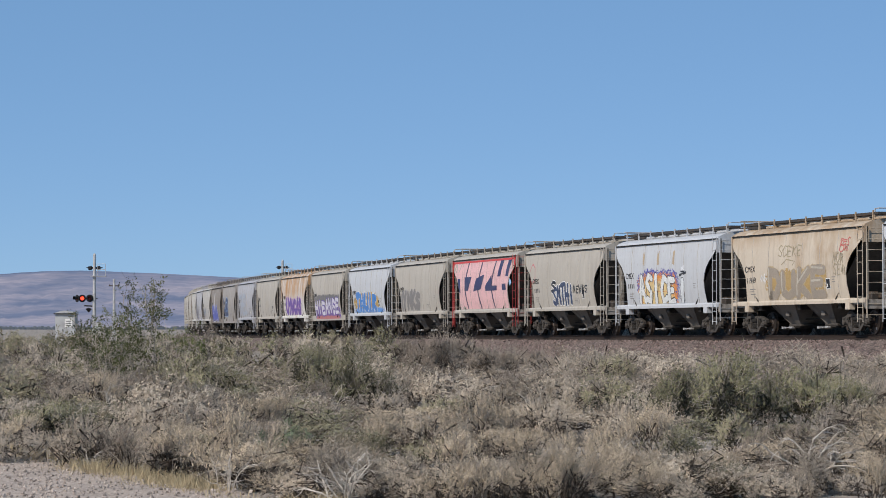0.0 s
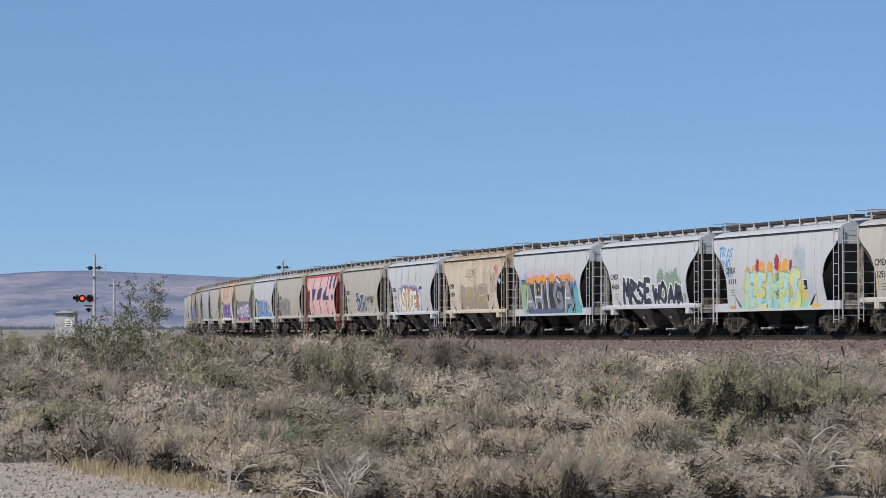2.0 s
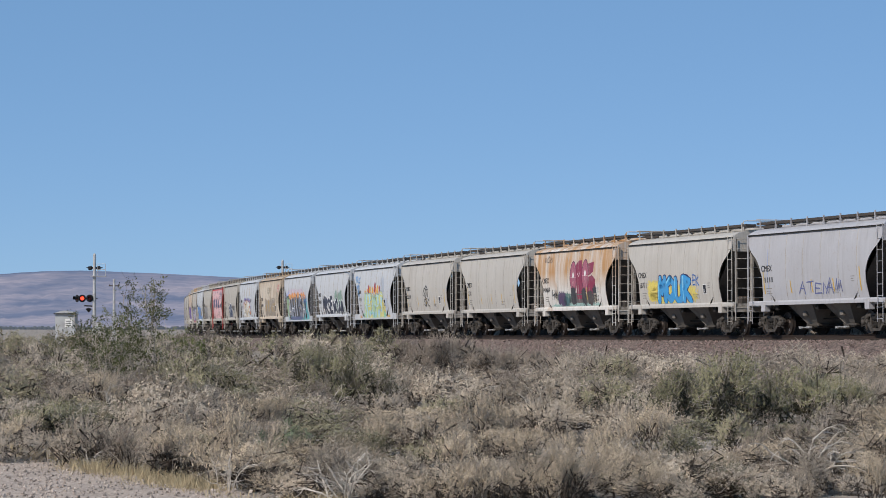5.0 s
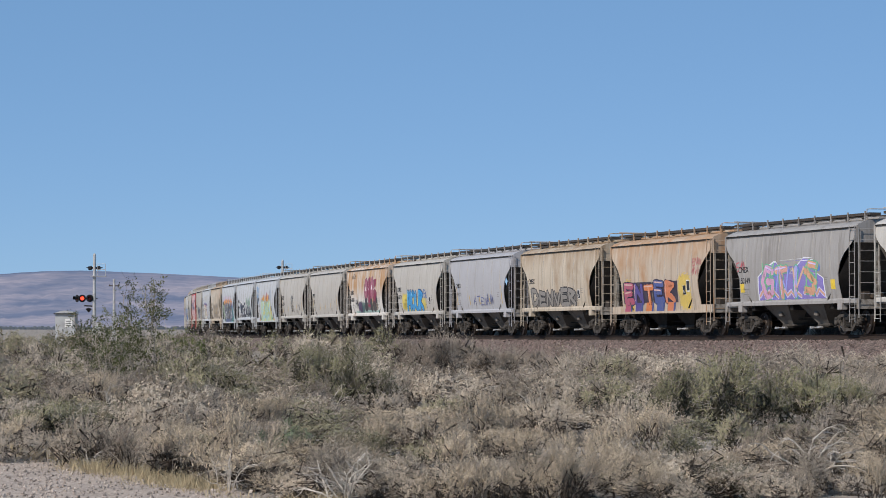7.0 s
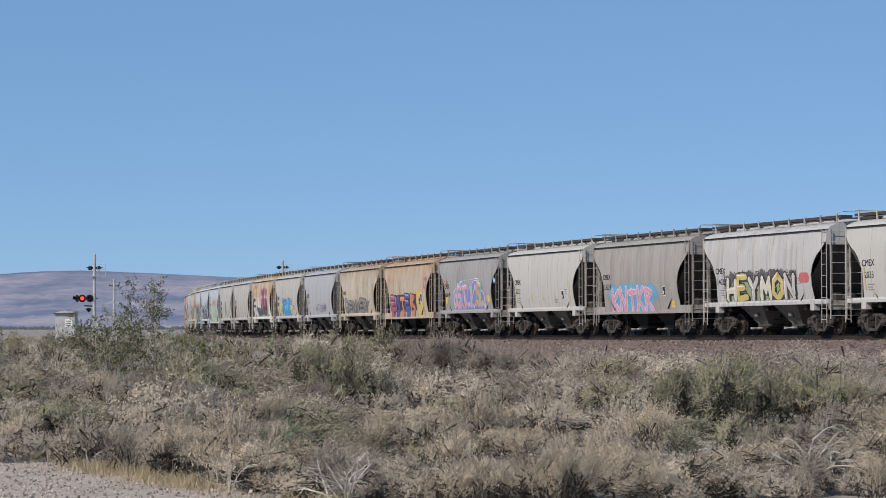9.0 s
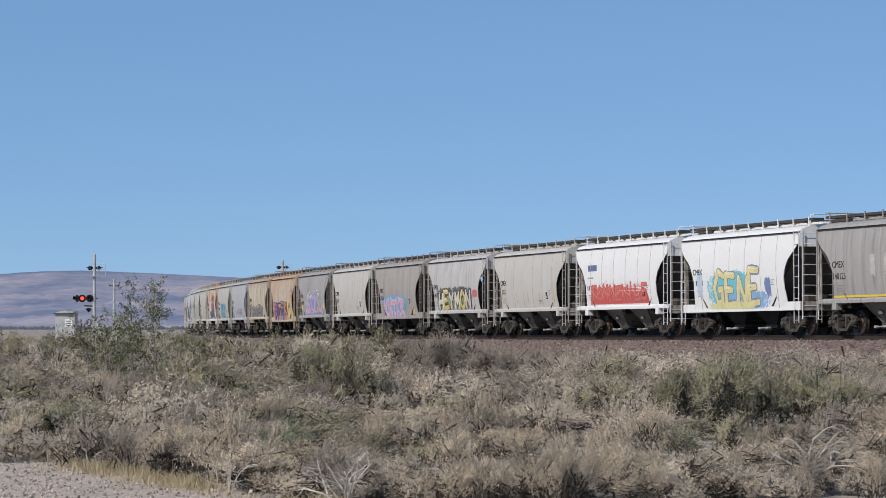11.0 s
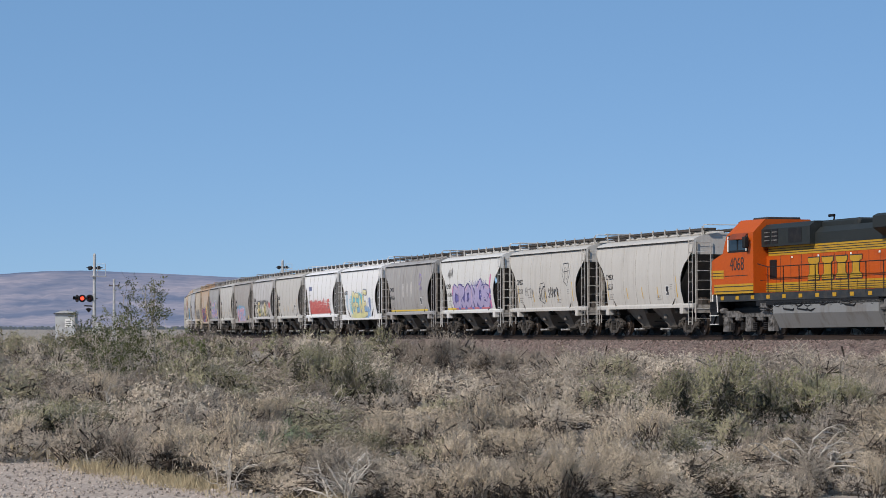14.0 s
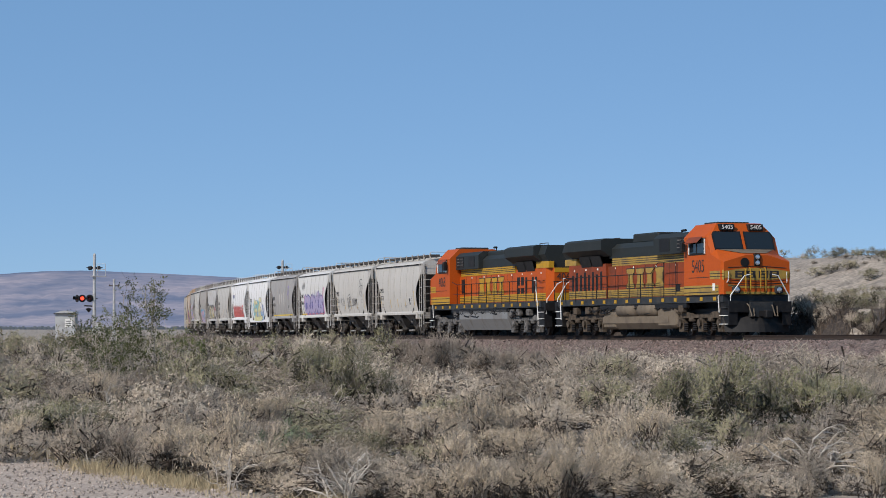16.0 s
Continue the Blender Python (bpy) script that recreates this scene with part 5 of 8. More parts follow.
def loco_truck(loco, x, mat):
    truck = new("truck")
    truck.parent = loco
    truck.location = (x, 0, 0)
    for sg in (1, -1):
        y0, y1 = sorted((sg * 1.08, sg * 1.24))
        sh = Shape()
        sh.prism([(-2.95, 0.84), (-2.7, 1.0), (-1.3, 1.0), (-0.9, 0.88), (0.9, 0.88), (1.3, 1.0), (2.7, 1.0), (2.95, 0.84), (2.6, 0.74), (-2.6, 0.74)], "y", y0, y1)
        for ax in (-2.03, 0, 2.03):
            sh.prism([(ax - 0.20, 0.76), (ax + 0.20, 0.76), (ax + 0.26, 0.16), (ax - 0.26, 0.16)], "y", y0 + 0.01, y1 + 0.05)
            sh.wheel((ax, sg * 1.27, 0.53), "y", [(-0.06, 0.17), (0.05, 0.15), (0.07, 0.08)], 10)
        for ax in (-1.0, 1.0):
            sh.box(ax - 0.22, ax + 0.22, y0 - 0.02, y1 + 0.04, 0.58, 0.76, chamfer=0.04)
        sh.tube([(-2.9, sg * 1.26, 1.0), (-2.1, sg * 1.26, 1.0)], 0.12, 8)
        sh.tube([(2.9, sg * 1.26, 1.0), (2.1, sg * 1.26, 1.0)], 0.12, 8)
        part("side_frame", sh, mat, truck, "cast steel truck frame")
        for ax in (-1.48, -0.55, 0.55, 1.48):
            sp = Shape().wheel((ax, sg * 1.22, 0.36), "z", [(-0.16, 0.1), (-0.12, 0.13), (-0.08, 0.1), (-0.04, 0.13), (0, 0.1), (0.04, 0.13), (0.08, 0.1), (0.12, 0.13), (0.16, 0.1)], 8)
            part("coil_spring", sp, M_BLACK, truck)
    part("bolster", Shape().box(-2.6, 2.6, -0.95, 0.95, 0.7, 1.1), M_BLACK, truck)
    for ax in (-2.03, 0, 2.03):
        make_wheelset(truck, ax, 0.533)


def block_letters(loco, sg, u0, u1, z0, z1, fill, edge):
    """The owner's large side marking, as four plain upright blocks with broad feet and heads, each with a dark rim."""
    y = sg * 0.962
    step = (u1 - u0) / 4
    for k in range(4):
        mid = HALF - (u0 + (k + 0.5) * step)
        h, w = step * 0.40, step * (0.30, 0.24, 0.27, 0.22)[k]
        for grow, mat, off in ((0.045, edge, 0.0), (0.0, fill, 0.008)):
            yy = sorted((y + sg * off, y + sg * (off + 0.006)))
            a, b, c, d = h + grow, w + grow, z0 - grow, z1 + grow
            foot = 0.15 + grow
            shape = [(-a, c), (a, c), (a, c + foot), (b, c + foot + 0.07), (b, d - foot - 0.07), (a, d - foot), (a, d), (-a, d), (-a, d - foot), (-b, d - foot - 0.07), (-b, c + foot + 0.07), (-a, c + foot)]
            part("lettering_block", Shape().prism([(mid + p, q) for p, q in shape], "y", *yy), mat, loco)


def make_loco(number, old, face):
    loco = new("locomotive")
    orange, yellow = (M_ORANGE_OLD, M_YELLOW_OLD) if old else (M_ORANGE, M_YELLOW)
    front_orange = M_ORANGE
    X = lambda u: HALF - u

    def slab(sh, u0, u1, y0, y1, z0, z1, c=0.0):
        return sh.box(X(u1), X(u0), y0, y1, z0, z1, chamfer=c)

    # underframe and deck
    sh = slab(Shape(), 1.35, 20.6, -1.46, 1.46, 1.38, 1.68)
    slab(sh, 0.75, 21.1, -0.5, 0.5, 0.75, 1.38)
    slab(sh, 6.2, 15.6, -0.8, 0.8, 0.6, 1.38)
    part("underframe", sh, M_SILL, loco)
    refl = Shape().box(-0.14, 0.14, -0.008, 0.008, -0.075, 0.075).mesh("reflector", M_YELLOW)
    for sg in (1, -1):
        for u in np.arange(2.2, 20.3, 1.38):
            r = new("reflector", refl)
            r.parent, r.location = loco, (X(u), sg * 1.468, 1.52)
        s = slab(Shape(), 5.2, 15.2, *sorted((sg * 1.28, sg * 1.44)), 1.18, 1.37)
        for u in np.arange(5.6, 15.0, 0.8):
            s.tube([(X(u), sg * 1.4, 1.3), (X(u + 0.3), sg * 1.42, 1.12), (X(u + 0.7), sg * 1.4, 1.25)], 0.03, 5)
        rnd = random.Random(5 + old)
        for _ in range(16):
            u, z = rnd.uniform(5.2, 16.5), rnd.uniform(0.95, 1.3)
            s.tube([(X(u), sg * 1.36, z + 0.12), (X(u + 0.1), sg * 1.46, z), (X(u + rnd.uniform(0.3, 0.9)), sg * 1.46, z - 0.05), (X(u + 1.0), sg * 1.38, z + 0.1)], rnd.uniform(0.018, 0.035), 5, rnd.choice((0, 0, 1)))
        for u in (5.6, 15.6, 16.6, 18.2):
            s.box(X(u + 0.5), X(u), *sorted((sg * 1.2, sg * 1.45)), 0.98, 1.30, 1, 0.03)
        part("piping", s, [M_BLACK, M_TRUCK_DUST if old else M_TRUCK_GREY], loco)
    # cab and nose
    prof = [(1.22, 1.47, 3.02, 0.5, 3.30), (1.42, 1.54, 3.08, 0.55, 3.36), (2.4, 1.54, 3.34, 1.30, 3.56), (2.78, 1.54, 4.06, 1.28, 4.32), (3.02, 1.54, 4.12, 1.0, 4.68), (5.2, 1.54, 4.12, 1.0, 4.66)]
    rings = [[(X(u), -hw, 1.69), (X(u), -hw, zs), (X(u), -ht, zt), (X(u), ht, zt), (X(u), hw, zs), (X(u), hw, 1.69)] for u, hw, zs, ht, zt in prof]
    part("cab", Shape().loft(rings, caps=True), front_orange, loco)
    sh = slab(Shape(), 3.6, 4.9, -0.75, 0.75, 4.64, 4.76, 0.03)
    slab(sh, 3.2, 3.5, -0.5, 0.5, 4.64, 4.72)
    part("cab_roof_unit", sh, M_SILL, loco)
    for sg in (1, -1):
        # windscreen, with dark gasket
        for grow, mat, lift, nm in ((0.06, M_BLACK, 0.008, "windscreen_gasket"), (0.0, M_GLASS, 0.018, "windscreen")):
            a, b = 0.04, 0.95
            def on(t, y):
                u = 2.4 + (2.78 - 2.4) * t
                z = 3.56 + (4.32 - 3.56) * t
                return (X(u) + lift, y, z + lift * 0.4)
            lo, hi = a - grow, b + grow
            s = Shape().add([on(lo, sg * (0.12 - grow)), on(lo, sg * (1.30 + grow)), on(0.80 + grow * 0.5, sg * (1.32 + grow)), on(hi, sg * (1.22 + grow)), on(hi, sg * (0.12 - grow))], [(0, 1, 2, 3, 4)])
            part(nm, s, mat, loco)
        s = Shape().tube([(X(2.5) + 0.03, sg * 0.95, 3.68), (X(2.58) + 0.05, sg * 0.45, 3.85)], 0.012, 4)
        part("wiper", s, M_BLACK, loco)
        # side windows, frames and sunshade
        y = sg * 1.54
        s = Shape().box(X(4.72), X(2.95), *sorted((y, y + sg * 0.015)), 3.36, 4.06)
        w = part("side_window", s, M_BLACK, loco)
        for u0, u1 in ((3.08, 3.75), (3.9, 4.55)):
            part("pane", Shape().box(X(u1), X(u0), *sorted((y + sg * 0.015, y + sg * 0.022)), 3.44, 4.0), M_GLASS, w)
        part("window_frame", Shape().box(X(4.66), X(4.60), *sorted((y + sg * 0.015, y + sg * 0.05)), 3.40, 4.02).box(X(3.0), X(2.94), *sorted((y + sg * 0.015, y + sg * 0.05)), 3.40, 4.02), M_WHITE, w)
        s = Shape().loft([[(X(4.7), y, 4.12), (X(3.3), y, 4.12)], [(X(4.7), y + sg * 0.22, 3.86), (X(3.3), y + sg * 0.22, 3.88)]], closed=False)
        s.loft([[(X(4.7), y, 4.10), (X(3.3), y, 4.10)], [(X(4.7), y + sg * 0.21, 3.84), (X(3.3), y + sg * 0.21, 3.86)]], closed=False)
        part("sunshade", s, M_ORANGE_OLD, loco, "faded dark sunshade")
        part("mirror", Shape().box(X(5.02), X(4.78), *sorted((y + sg * 0.1, y + sg * 0.3)), 3.5, 3.95, chamfer=0.03), M_BLACK, loco)
        lettering(number, 0.76, M_STENCIL, loco, (X(3.72), y + sg * 0.006, 2.86), "+y" if sg > 0 else "-y", wide=0.86)
        # yellow bands on the cab foot and the nose
        sh = slab(Shape(), 1.62, 5.2, *sorted((y, y + sg * 0.008)), 1.69, 2.08)
        part("yellow_band", sh, yellow, loco)
        sh = Shape()
        for z in (1.79, 1.98):
            slab(sh, 1.62, 5.2, *sorted((y + sg * 0.008, y + sg * 0.012)), z - 0.018, z + 0.018)
        part("band_pinstripe", sh, M_STENCIL, loco)
        wing = Shape().add([(X(2.5), y + sg * 0.006, 2.32), (X(2.5), y + sg * 0.006, 2.66), (X(1.5), sg * 1.546, 2.66), (X(1.5), sg * 1.546, 2.32)], [(0, 1, 2, 3)])
        wing.add([(X(1.5), sg * 1.546, 2.32), (X(1.5), sg * 1.546, 2.66), (X(1.2), sg * 1.48, 2.70), (X(1.2), sg * 1.48, 2.28)], [(0, 1, 2, 3)])
        part("nose_wing", wing, yellow, loco)
        lin = Shape()
        for z in (2.43, 2.55):
            lin.tube([(X(2.5), y + sg * 0.01, z), (X(1.5), sg * 1.55, z), (X(1.19), sg * 1.485, z)], 0.013, 4)
        part("wing_pinstripe", lin, M_STENCIL, loco)
        if face < 0:
            part("placard", Shape().box(X(2.2), X(1.95), *sorted((y + sg * 0.012, y + sg * 0.02)), 1.85, 2.15), M_WHITE, loco)
        sh = Shape()
        slab(sh, 2.6, 4.7, *sorted((y, y + sg * 0.01)), 2.40, 2.425)
        part("door_seam", sh, M_STENCIL, loco)
    # nose front: broad yellow emblem as plain shapes, headlights, ditch lights, door
    xf = X(1.22)
    em = Shape()
    em.prism([(-1.46, 2.36), (-0.75, 2.30), (0, 2.26), (0.75, 2.30), (1.46, 2.36), (1.46, 2.64), (0.75, 2.74), (0, 2.78), (-0.75, 2.74), (-1.46, 2.64)], "x", xf, xf + 0.012)
    em.prism([(-1.3, 2.02), (-0.6, 1.94), (0.6, 1.94), (1.3, 2.02), (1.3, 2.10), (0.6, 2.04), (-0.6, 2.04), (-1.3, 2.10)], "x", xf, xf + 0.012)
    part("nose_emblem", em, yellow, loco, "yellow painted emblem on the nose")
    bl = Shape()
    for k, yc in enumerate((-0.78, -0.28, 0.28, 0.78)):
        for a in (-0.15, 0.15):
            bl.box(xf + 0.012, xf + 0.018, yc + a - 0.05, yc + a + 0.05, 2.40, 2.62)
        for z in (2.39, 2.63):
            bl.box(xf + 0.012, xf + 0.018, yc - 0.21, yc + 0.21, z - 0.022, z + 0.022)
        bl.box(xf + 0.012, xf + 0.018, yc - 0.1, yc + 0.1, 2.49, 2.55)
    for z0, dz in ((2.2, 0.04), (2.10, 0.03), (2.02, 0.02), (2.86, -0.04)):
        for a, b in ((-1.3, -0.7), (-0.7, 0), (0, 0.7), (0.7, 1.3)):
            za, zb = (z0 + dz * abs(a) / 1.3 * 2, z0 + dz * abs(b) / 1.3 * 2)
            bl.tube([(xf + 0.008, a, za), (xf + 0.008, b, zb)], 0.013, 4)
    part("emblem_marks", bl, M_STENCIL, loco, "dark plain block marks")
    ag = Shape().loft([[(X(1.46), -0.52, 3.39), (X(1.46), 0.52, 3.39)], [(X(1.9), -0.9, 3.482), (X(1.9), 0.9, 3.482)], [(X(2.38), -1.27, 3.572), (X(2.38), 1.27, 3.572)]], closed=False)
    part("antiglare_panel", ag, M_TANK_DUST, loco, "dull brown panel under the windscreens")
    dr = Shape()
    for a in (-0.42, 0.42):
        dr.box(xf + 0.012, xf + 0.02, a - 0.012, a + 0.012, 1.75, 2.82)
    part("nose_door_seam", dr, M_STENCIL, loco)
    for a in (0.12, -0.55):
        part("nose_grab", Shape().tube([(xf + 0.02, a, 1.78), (xf + 0.12, a, 1.86), (xf + 0.12, a, 2.66), (xf + 0.02, a, 2.74)], 0.02, 6), M_YELLOW, loco)
    part("nose_foot", Shape().box(xf, xf + 0.014, -1.4, 1.4, 1.69, 1.80), yellow, loco)
    hl = part("headlight", Shape().box(xf - 0.12, xf + 0.07, -0.14, 0.14, 2.86, 3.36, chamfer=0.03), M_BLACK, loco)
    for z in (2.98, 3.22):
        part("lens", Shape().wheel((xf + 0.075, 0, z), "x", [(-0.01, 0.1), (0.01, 0.1), (0.02, 0.05)], 14), M_LAMP, hl)
    part("bell_port", Shape().wheel((xf + 0.012, -0.55, 3.0), "x", [(-0.2, 0.19), (0.01, 0.19)], 16), M_BLACK, loco)
    for sg in (1, -1):
        d = part("ditch_light", Shape().box(xf - 0.05, xf + 0.12, sg * 0.95 - 0.17, sg * 0.95 + 0.17, 1.72, 2.02, chamfer=0.04), M_SILL, loco)
        part("lens", Shape().wheel((xf + 0.125, sg * 0.95, 1.87), "x", [(-0.01, 0.11), (0.012, 0.11), (0.03, 0.05)], 14), M_LAMP, d)
        nb = part("number_board", Shape().box(X(3.0), X(2.72), *sorted((sg * 0.32, sg * 0.98)), 4.36, 4.64, chamfer=0.02), M_BLACK, loco)
        lettering(number, 0.25, M_WHITE, nb, (X(2.72) + 0.006, sg * 0.65, 4.50), "+x", wide=1.05)
        # nose grab rails in the middle and yellow posts
        part("grab_rail", Shape().tube([(xf + 0.02, sg * 0.34, 1.74), (xf + 0.14, sg * 0.34, 1.84), (xf + 0.14, sg * 0.34, 2.7), (xf + 0.02, sg * 0.34, 2.78)], 0.022, 6), M_YELLOW, loco)
        # white corner rails
        r = Shape().tube([(X(1.75), sg * 1.46, 0.95), (X(1.75), sg * 1.5, 1.6), (X(1.15), sg * 1.32, 2.25), (X(1.15), sg * 1.3, 2.62)], 0.025, 6)
        r.tube([(X(1.05), sg * 1.30, 1.15), (X(0.95), sg * 1.32, 1.3), (X(0.95), sg * 1.30, 1.65), (X(0.78), sg * 0.75, 2.45), (X(0.78), sg * 0.5, 2.5)], 0.025, 6)
        part("corner_rail", r, M_WHITE, loco)
        st = slab(Shape(), 0.95, 1.75, *sorted((sg * 1.0, sg * 1.4)), 0.42, 1.4)
        part("step_well", st, M_BLACK, loco)
        for z in (0.45, 0.8, 1.12):
            part("step_tread", slab(Shape(), 1.0, 1.72, *sorted((sg * 1.38, sg * 1.47)), z, z + 0.03), M_WHITE if z < 0.9 else M_SILL, loco)
    # pilot plough
    sh = Shape()
    rows = []
    for z, du in ((0.14, 0.0), (0.45, 0.10), (0.75, 0.32), (0.98, 0.62)):
        rows.append([(X(0.42 + du + 0.75 * (abs(y) / 1.45) ** 1.4), y, z) for y in np.linspace(-1.45, 1.45, 13)])
    sh.loft(rows, closed=False)
    sh.loft([[(x - 0.05, y, z) for x, y, z in r] for r in rows], closed=False)
    part("plough", sh, M_BLACK, loco, "dark curved steel pilot plough")
    sh = slab(Shape(), 0.9, 1.4, -1.4, 1.4, 0.95, 1.40)
    part("pilot_beam", sh, M_BLACK, loco)
    for u_end, sg in ((0.0, 1), (21.85, -1)):
        s = Shape().box(*sorted((X(u_end) - sg * 0.95, X(u_end) - sg * 0.2)), -0.12, 0.12, 0.78, 1.0)
        s.box(*sorted((X(u_end) - sg * 0.25, X(u_end) + sg * 0.05)), -0.18, 0.15, 0.7, 1.04, chamfer=0.04)
        part("coupler", s, M_BLACK, loco)
        for yy in (-0.6, 0.45):
            part("air_hose", Shape().tube([(X(u_end) - sg * 0.88, yy, 1.3), (X(u_end) - sg * 0.68, yy, 1.2), (X(u_end) - sg * 0.6, yy + 0.08, 0.8), (X(u_end) - sg * 0.66, yy + 0.22, 0.78), (X(u_end) - sg * 0.8, yy + 0.25, 1.2)], 0.028, 6), M_TANK_DUST, loco)
    # hood
    sh = slab(Shape(), 5.2, 15.4, -0.95, 0.95, 1.69, 3.16)
    slab(sh, 15.4, 20.2, -1.05, 1.05, 1.69, 3.3)
    part("hood", sh, orange, loco)
    part("hood_end", Shape().loft([[(X(20.2), -1.05, 1.69), (X(20.2), 1.05, 1.69), (X(20.2), 1.05, 3.3), (X(20.2), -1.05, 3.3)], [(X(20.75), -0.8, 1.69), (X(20.75), 0.8, 1.69), (X(20.75), 0.8, 3.3), (X(20.75), -0.8, 3.3)]], caps=True), front_orange, loco)
    for sg in (1, -1):
        y = sg * 0.95
        part("upper_band", slab(Shape(), 5.4, 14.9, *sorted((y - sg * 0.2, y + sg * 0.012)), 3.16, 3.52), yellow, loco)
        s = Shape()
        for z in (3.25, 3.34, 3.43):
            slab(s, 5.4, 14.9, *sorted((y + sg * 0.012, y + sg * 0.018)), z - 0.013, z + 0.013)
        part("band_pinstripe", s, M_STENCIL, loco)
        part("lower_band", slab(Shape(), 5.2, 15.4, *sorted((y, y + sg * 0.012)), 1.72, 2.08).box(X(20.2), X(15.4), *sorted((sg * 1.05, sg * 1.062)), 1.72, 2.08), yellow, loco)
        s = Shape()
        for z in (1.82, 1.9, 1.99):
            slab(s, 5.2, 15.4, *sorted((y + sg * 0.012, y + sg * 0.018)), z - 0.012, z + 0.012)
            slab(s, 15.4, 20.2, *sorted((sg * 1.062, sg * 1.068)), z - 0.012, z + 0.012)
        part("band_pinstripe", s, M_STENCIL, loco)
        block_letters(loco, sg, 8.7, 13.2, 2.14, 2.98, yellow, M_STENCIL)
        # doors, seams and louvres
        s = Shape()
        for u in np.arange(6.4, 15.2, 0.9):
            slab(s, u, u + 0.02, *sorted((y, y + sg * 0.006)), 2.1, 3.14)
        part("hood_seam", s, M_STENCIL, loco)
        if old:
            for i, u in enumerate(np.arange(15.9, 19.6, 0.52)):
                part("louvre", slab(Shape(), u, u + 0.24, *sorted((sg * 1.04, sg * 1.058)), 2.05, 2.95 - 0.12 * (i % 2)), M_BLACK, loco)
            for u in (5.9, 7.0):
                part("vent", slab(Shape(), u, u + 0.45, *sorted((y, y + sg * 0.016)), 1.9, 2.2), M_BLACK, loco)
        else:
            for u in (15.6, 16.25):
                for z in (1.95, 2.5):
                    part("louvre", slab(Shape(), u, u + 0.45, *sorted((sg * 1.04, sg * 1.06)), z, z + 0.42), M_BLACK, loco)
            for u in (16.95, 18.0, 18.5):
                part("louvre", slab(Shape(), u, u + 0.3, *sorted((sg * 1.04, sg * 1.06)), 1.95, 2.9), M_BLACK, loco)
            part("cab_door", slab(Shape(), 5.5, 6.1, *sorted((y, y + sg * 0.016)), 2.25, 3.0), M_BLACK, loco)
        for u in (7.4, 9.6, 12.2, 14.4, 16.4, 17.9, 19.4):
            part("data_plate", slab(Shape(), u, u + 0.12, *sorted((y + sg * 0.1, y + sg * 0.118)) if u > 15.4 else sorted((y + sg * 0.018, y + sg * 0.026)), 3.02, 3.1), M_WHITE, loco)
        # dark upper works
        s = Shape()
        s.prism([(sg * 0.2, 3.52), (sg * 0.97, 3.52), (sg * 0.97, 3.95), (sg * 0.72, 4.18), (sg * 0.2, 4.22)], "x", X(15.2), X(9.4))
        part("hood_roof", s, M_ROOF, loco)
    sh = Shape().prism([(-1.2, 3.52), (1.2, 3.52), (1.2, 4.22), (0.95, 4.42), (-0.95, 4.42), (-1.2, 4.22)], "x", X(9.4), X(5.25))
    part("brake_grid_box", sh, M_ROOF, loco)
    for sg in (1, -1):
        for u in (5.55, 6.2):
            v = part("grid_louvre", slab(Shape(), u, u + 0.5, *sorted((sg * 1.2, sg * 1.215)), 3.62, 4.2), M_BLACK, loco)
            part("slat", Shape().box(X(u + 0.48), X(u + 0.02), *sorted((sg * 1.215, sg * 1.24)), 3.74, 3.78).box(X(u + 0.48), X(u + 0.02), *sorted((sg * 1.215, sg * 1.24)), 3.9, 3.94).box(X(u + 0.48), X(u + 0.02), *sorted((sg * 1.215, sg * 1.24)), 4.06, 4.1), M_TRUCK_GREY, v)
        part("access_panel", slab(Shape(), 7.6, 8.7, *sorted((sg * 1.2, sg * 1.212)), 3.62, 4.18), M_BLACK, loco)
    part("exhaust_box", slab(Shape(), 10.3, 13.2, -0.62, 0.62, 4.15, 4.58, 0.06) if old else slab(Shape(), 9.4, 12.4, -0.7, 0.7, 4.1, 4.42, 0.08), M_ROOF, loco)
    part("horn", Shape().tube([(X(9.7), 0.3, 4.4), (X(9.7), 0.3, 4.62), (X(9.3), 0.3, 4.62)], 0.06, 7), M_BLACK, loco)
    # radiator wings and screens
    sh = Shape().prism([(-1.05, 3.62), (1.05, 3.62), (1.5, 3.92), (1.5, 4.34), (1.3, 4.44), (-1.3, 4.44), (-1.5, 4.34), (-1.5, 3.92)], "x", X(19.6), X(14.9))
    part("radiator_housing", sh, M_ROOF, loco, "wide dark radiator housing with overhanging wings")
    sh = Shape().prism([(-1.06, 3.3), (1.06, 3.3), (1.06, 3.66), (1.25, 3.95), (1.1, 4.38), (-1.1, 4.38), (-1.25, 3.95), (-1.06, 3.66)], "x", X(20.6), X(19.6))
    part("radiator_end", sh, M_ROOF, loco)
    for sg in (1, -1):
        part("yellow_band", slab(Shape(), 18.7, 20.7, *sorted((sg * 0.8, sg * 1.068)), 3.3, 3.62) if not old else slab(Shape(), 19.2, 20.7, *sorted((sg * 0.8, sg * 1.068)), 3.3, 3.6), yellow, loco)
        for u in (15.8, 17.2):
            s = Shape().loft([[(X(u + 1.3), sg * 1.06, 3.18), (X(u), sg * 1.06, 3.18)], [(X(u + 1.3), sg * 1.22, 3.68), (X(u), sg * 1.22, 3.68)]], closed=False)
            s.loft([[(X(u + 1.3), sg * 1.03, 3.18), (X(u), sg * 1.03, 3.18)], [(X(u + 1.3), sg * 1.19, 3.68), (X(u), sg * 1.19, 3.68)]], closed=False)
            part("intake_screen", s, M_BLACK, loco)
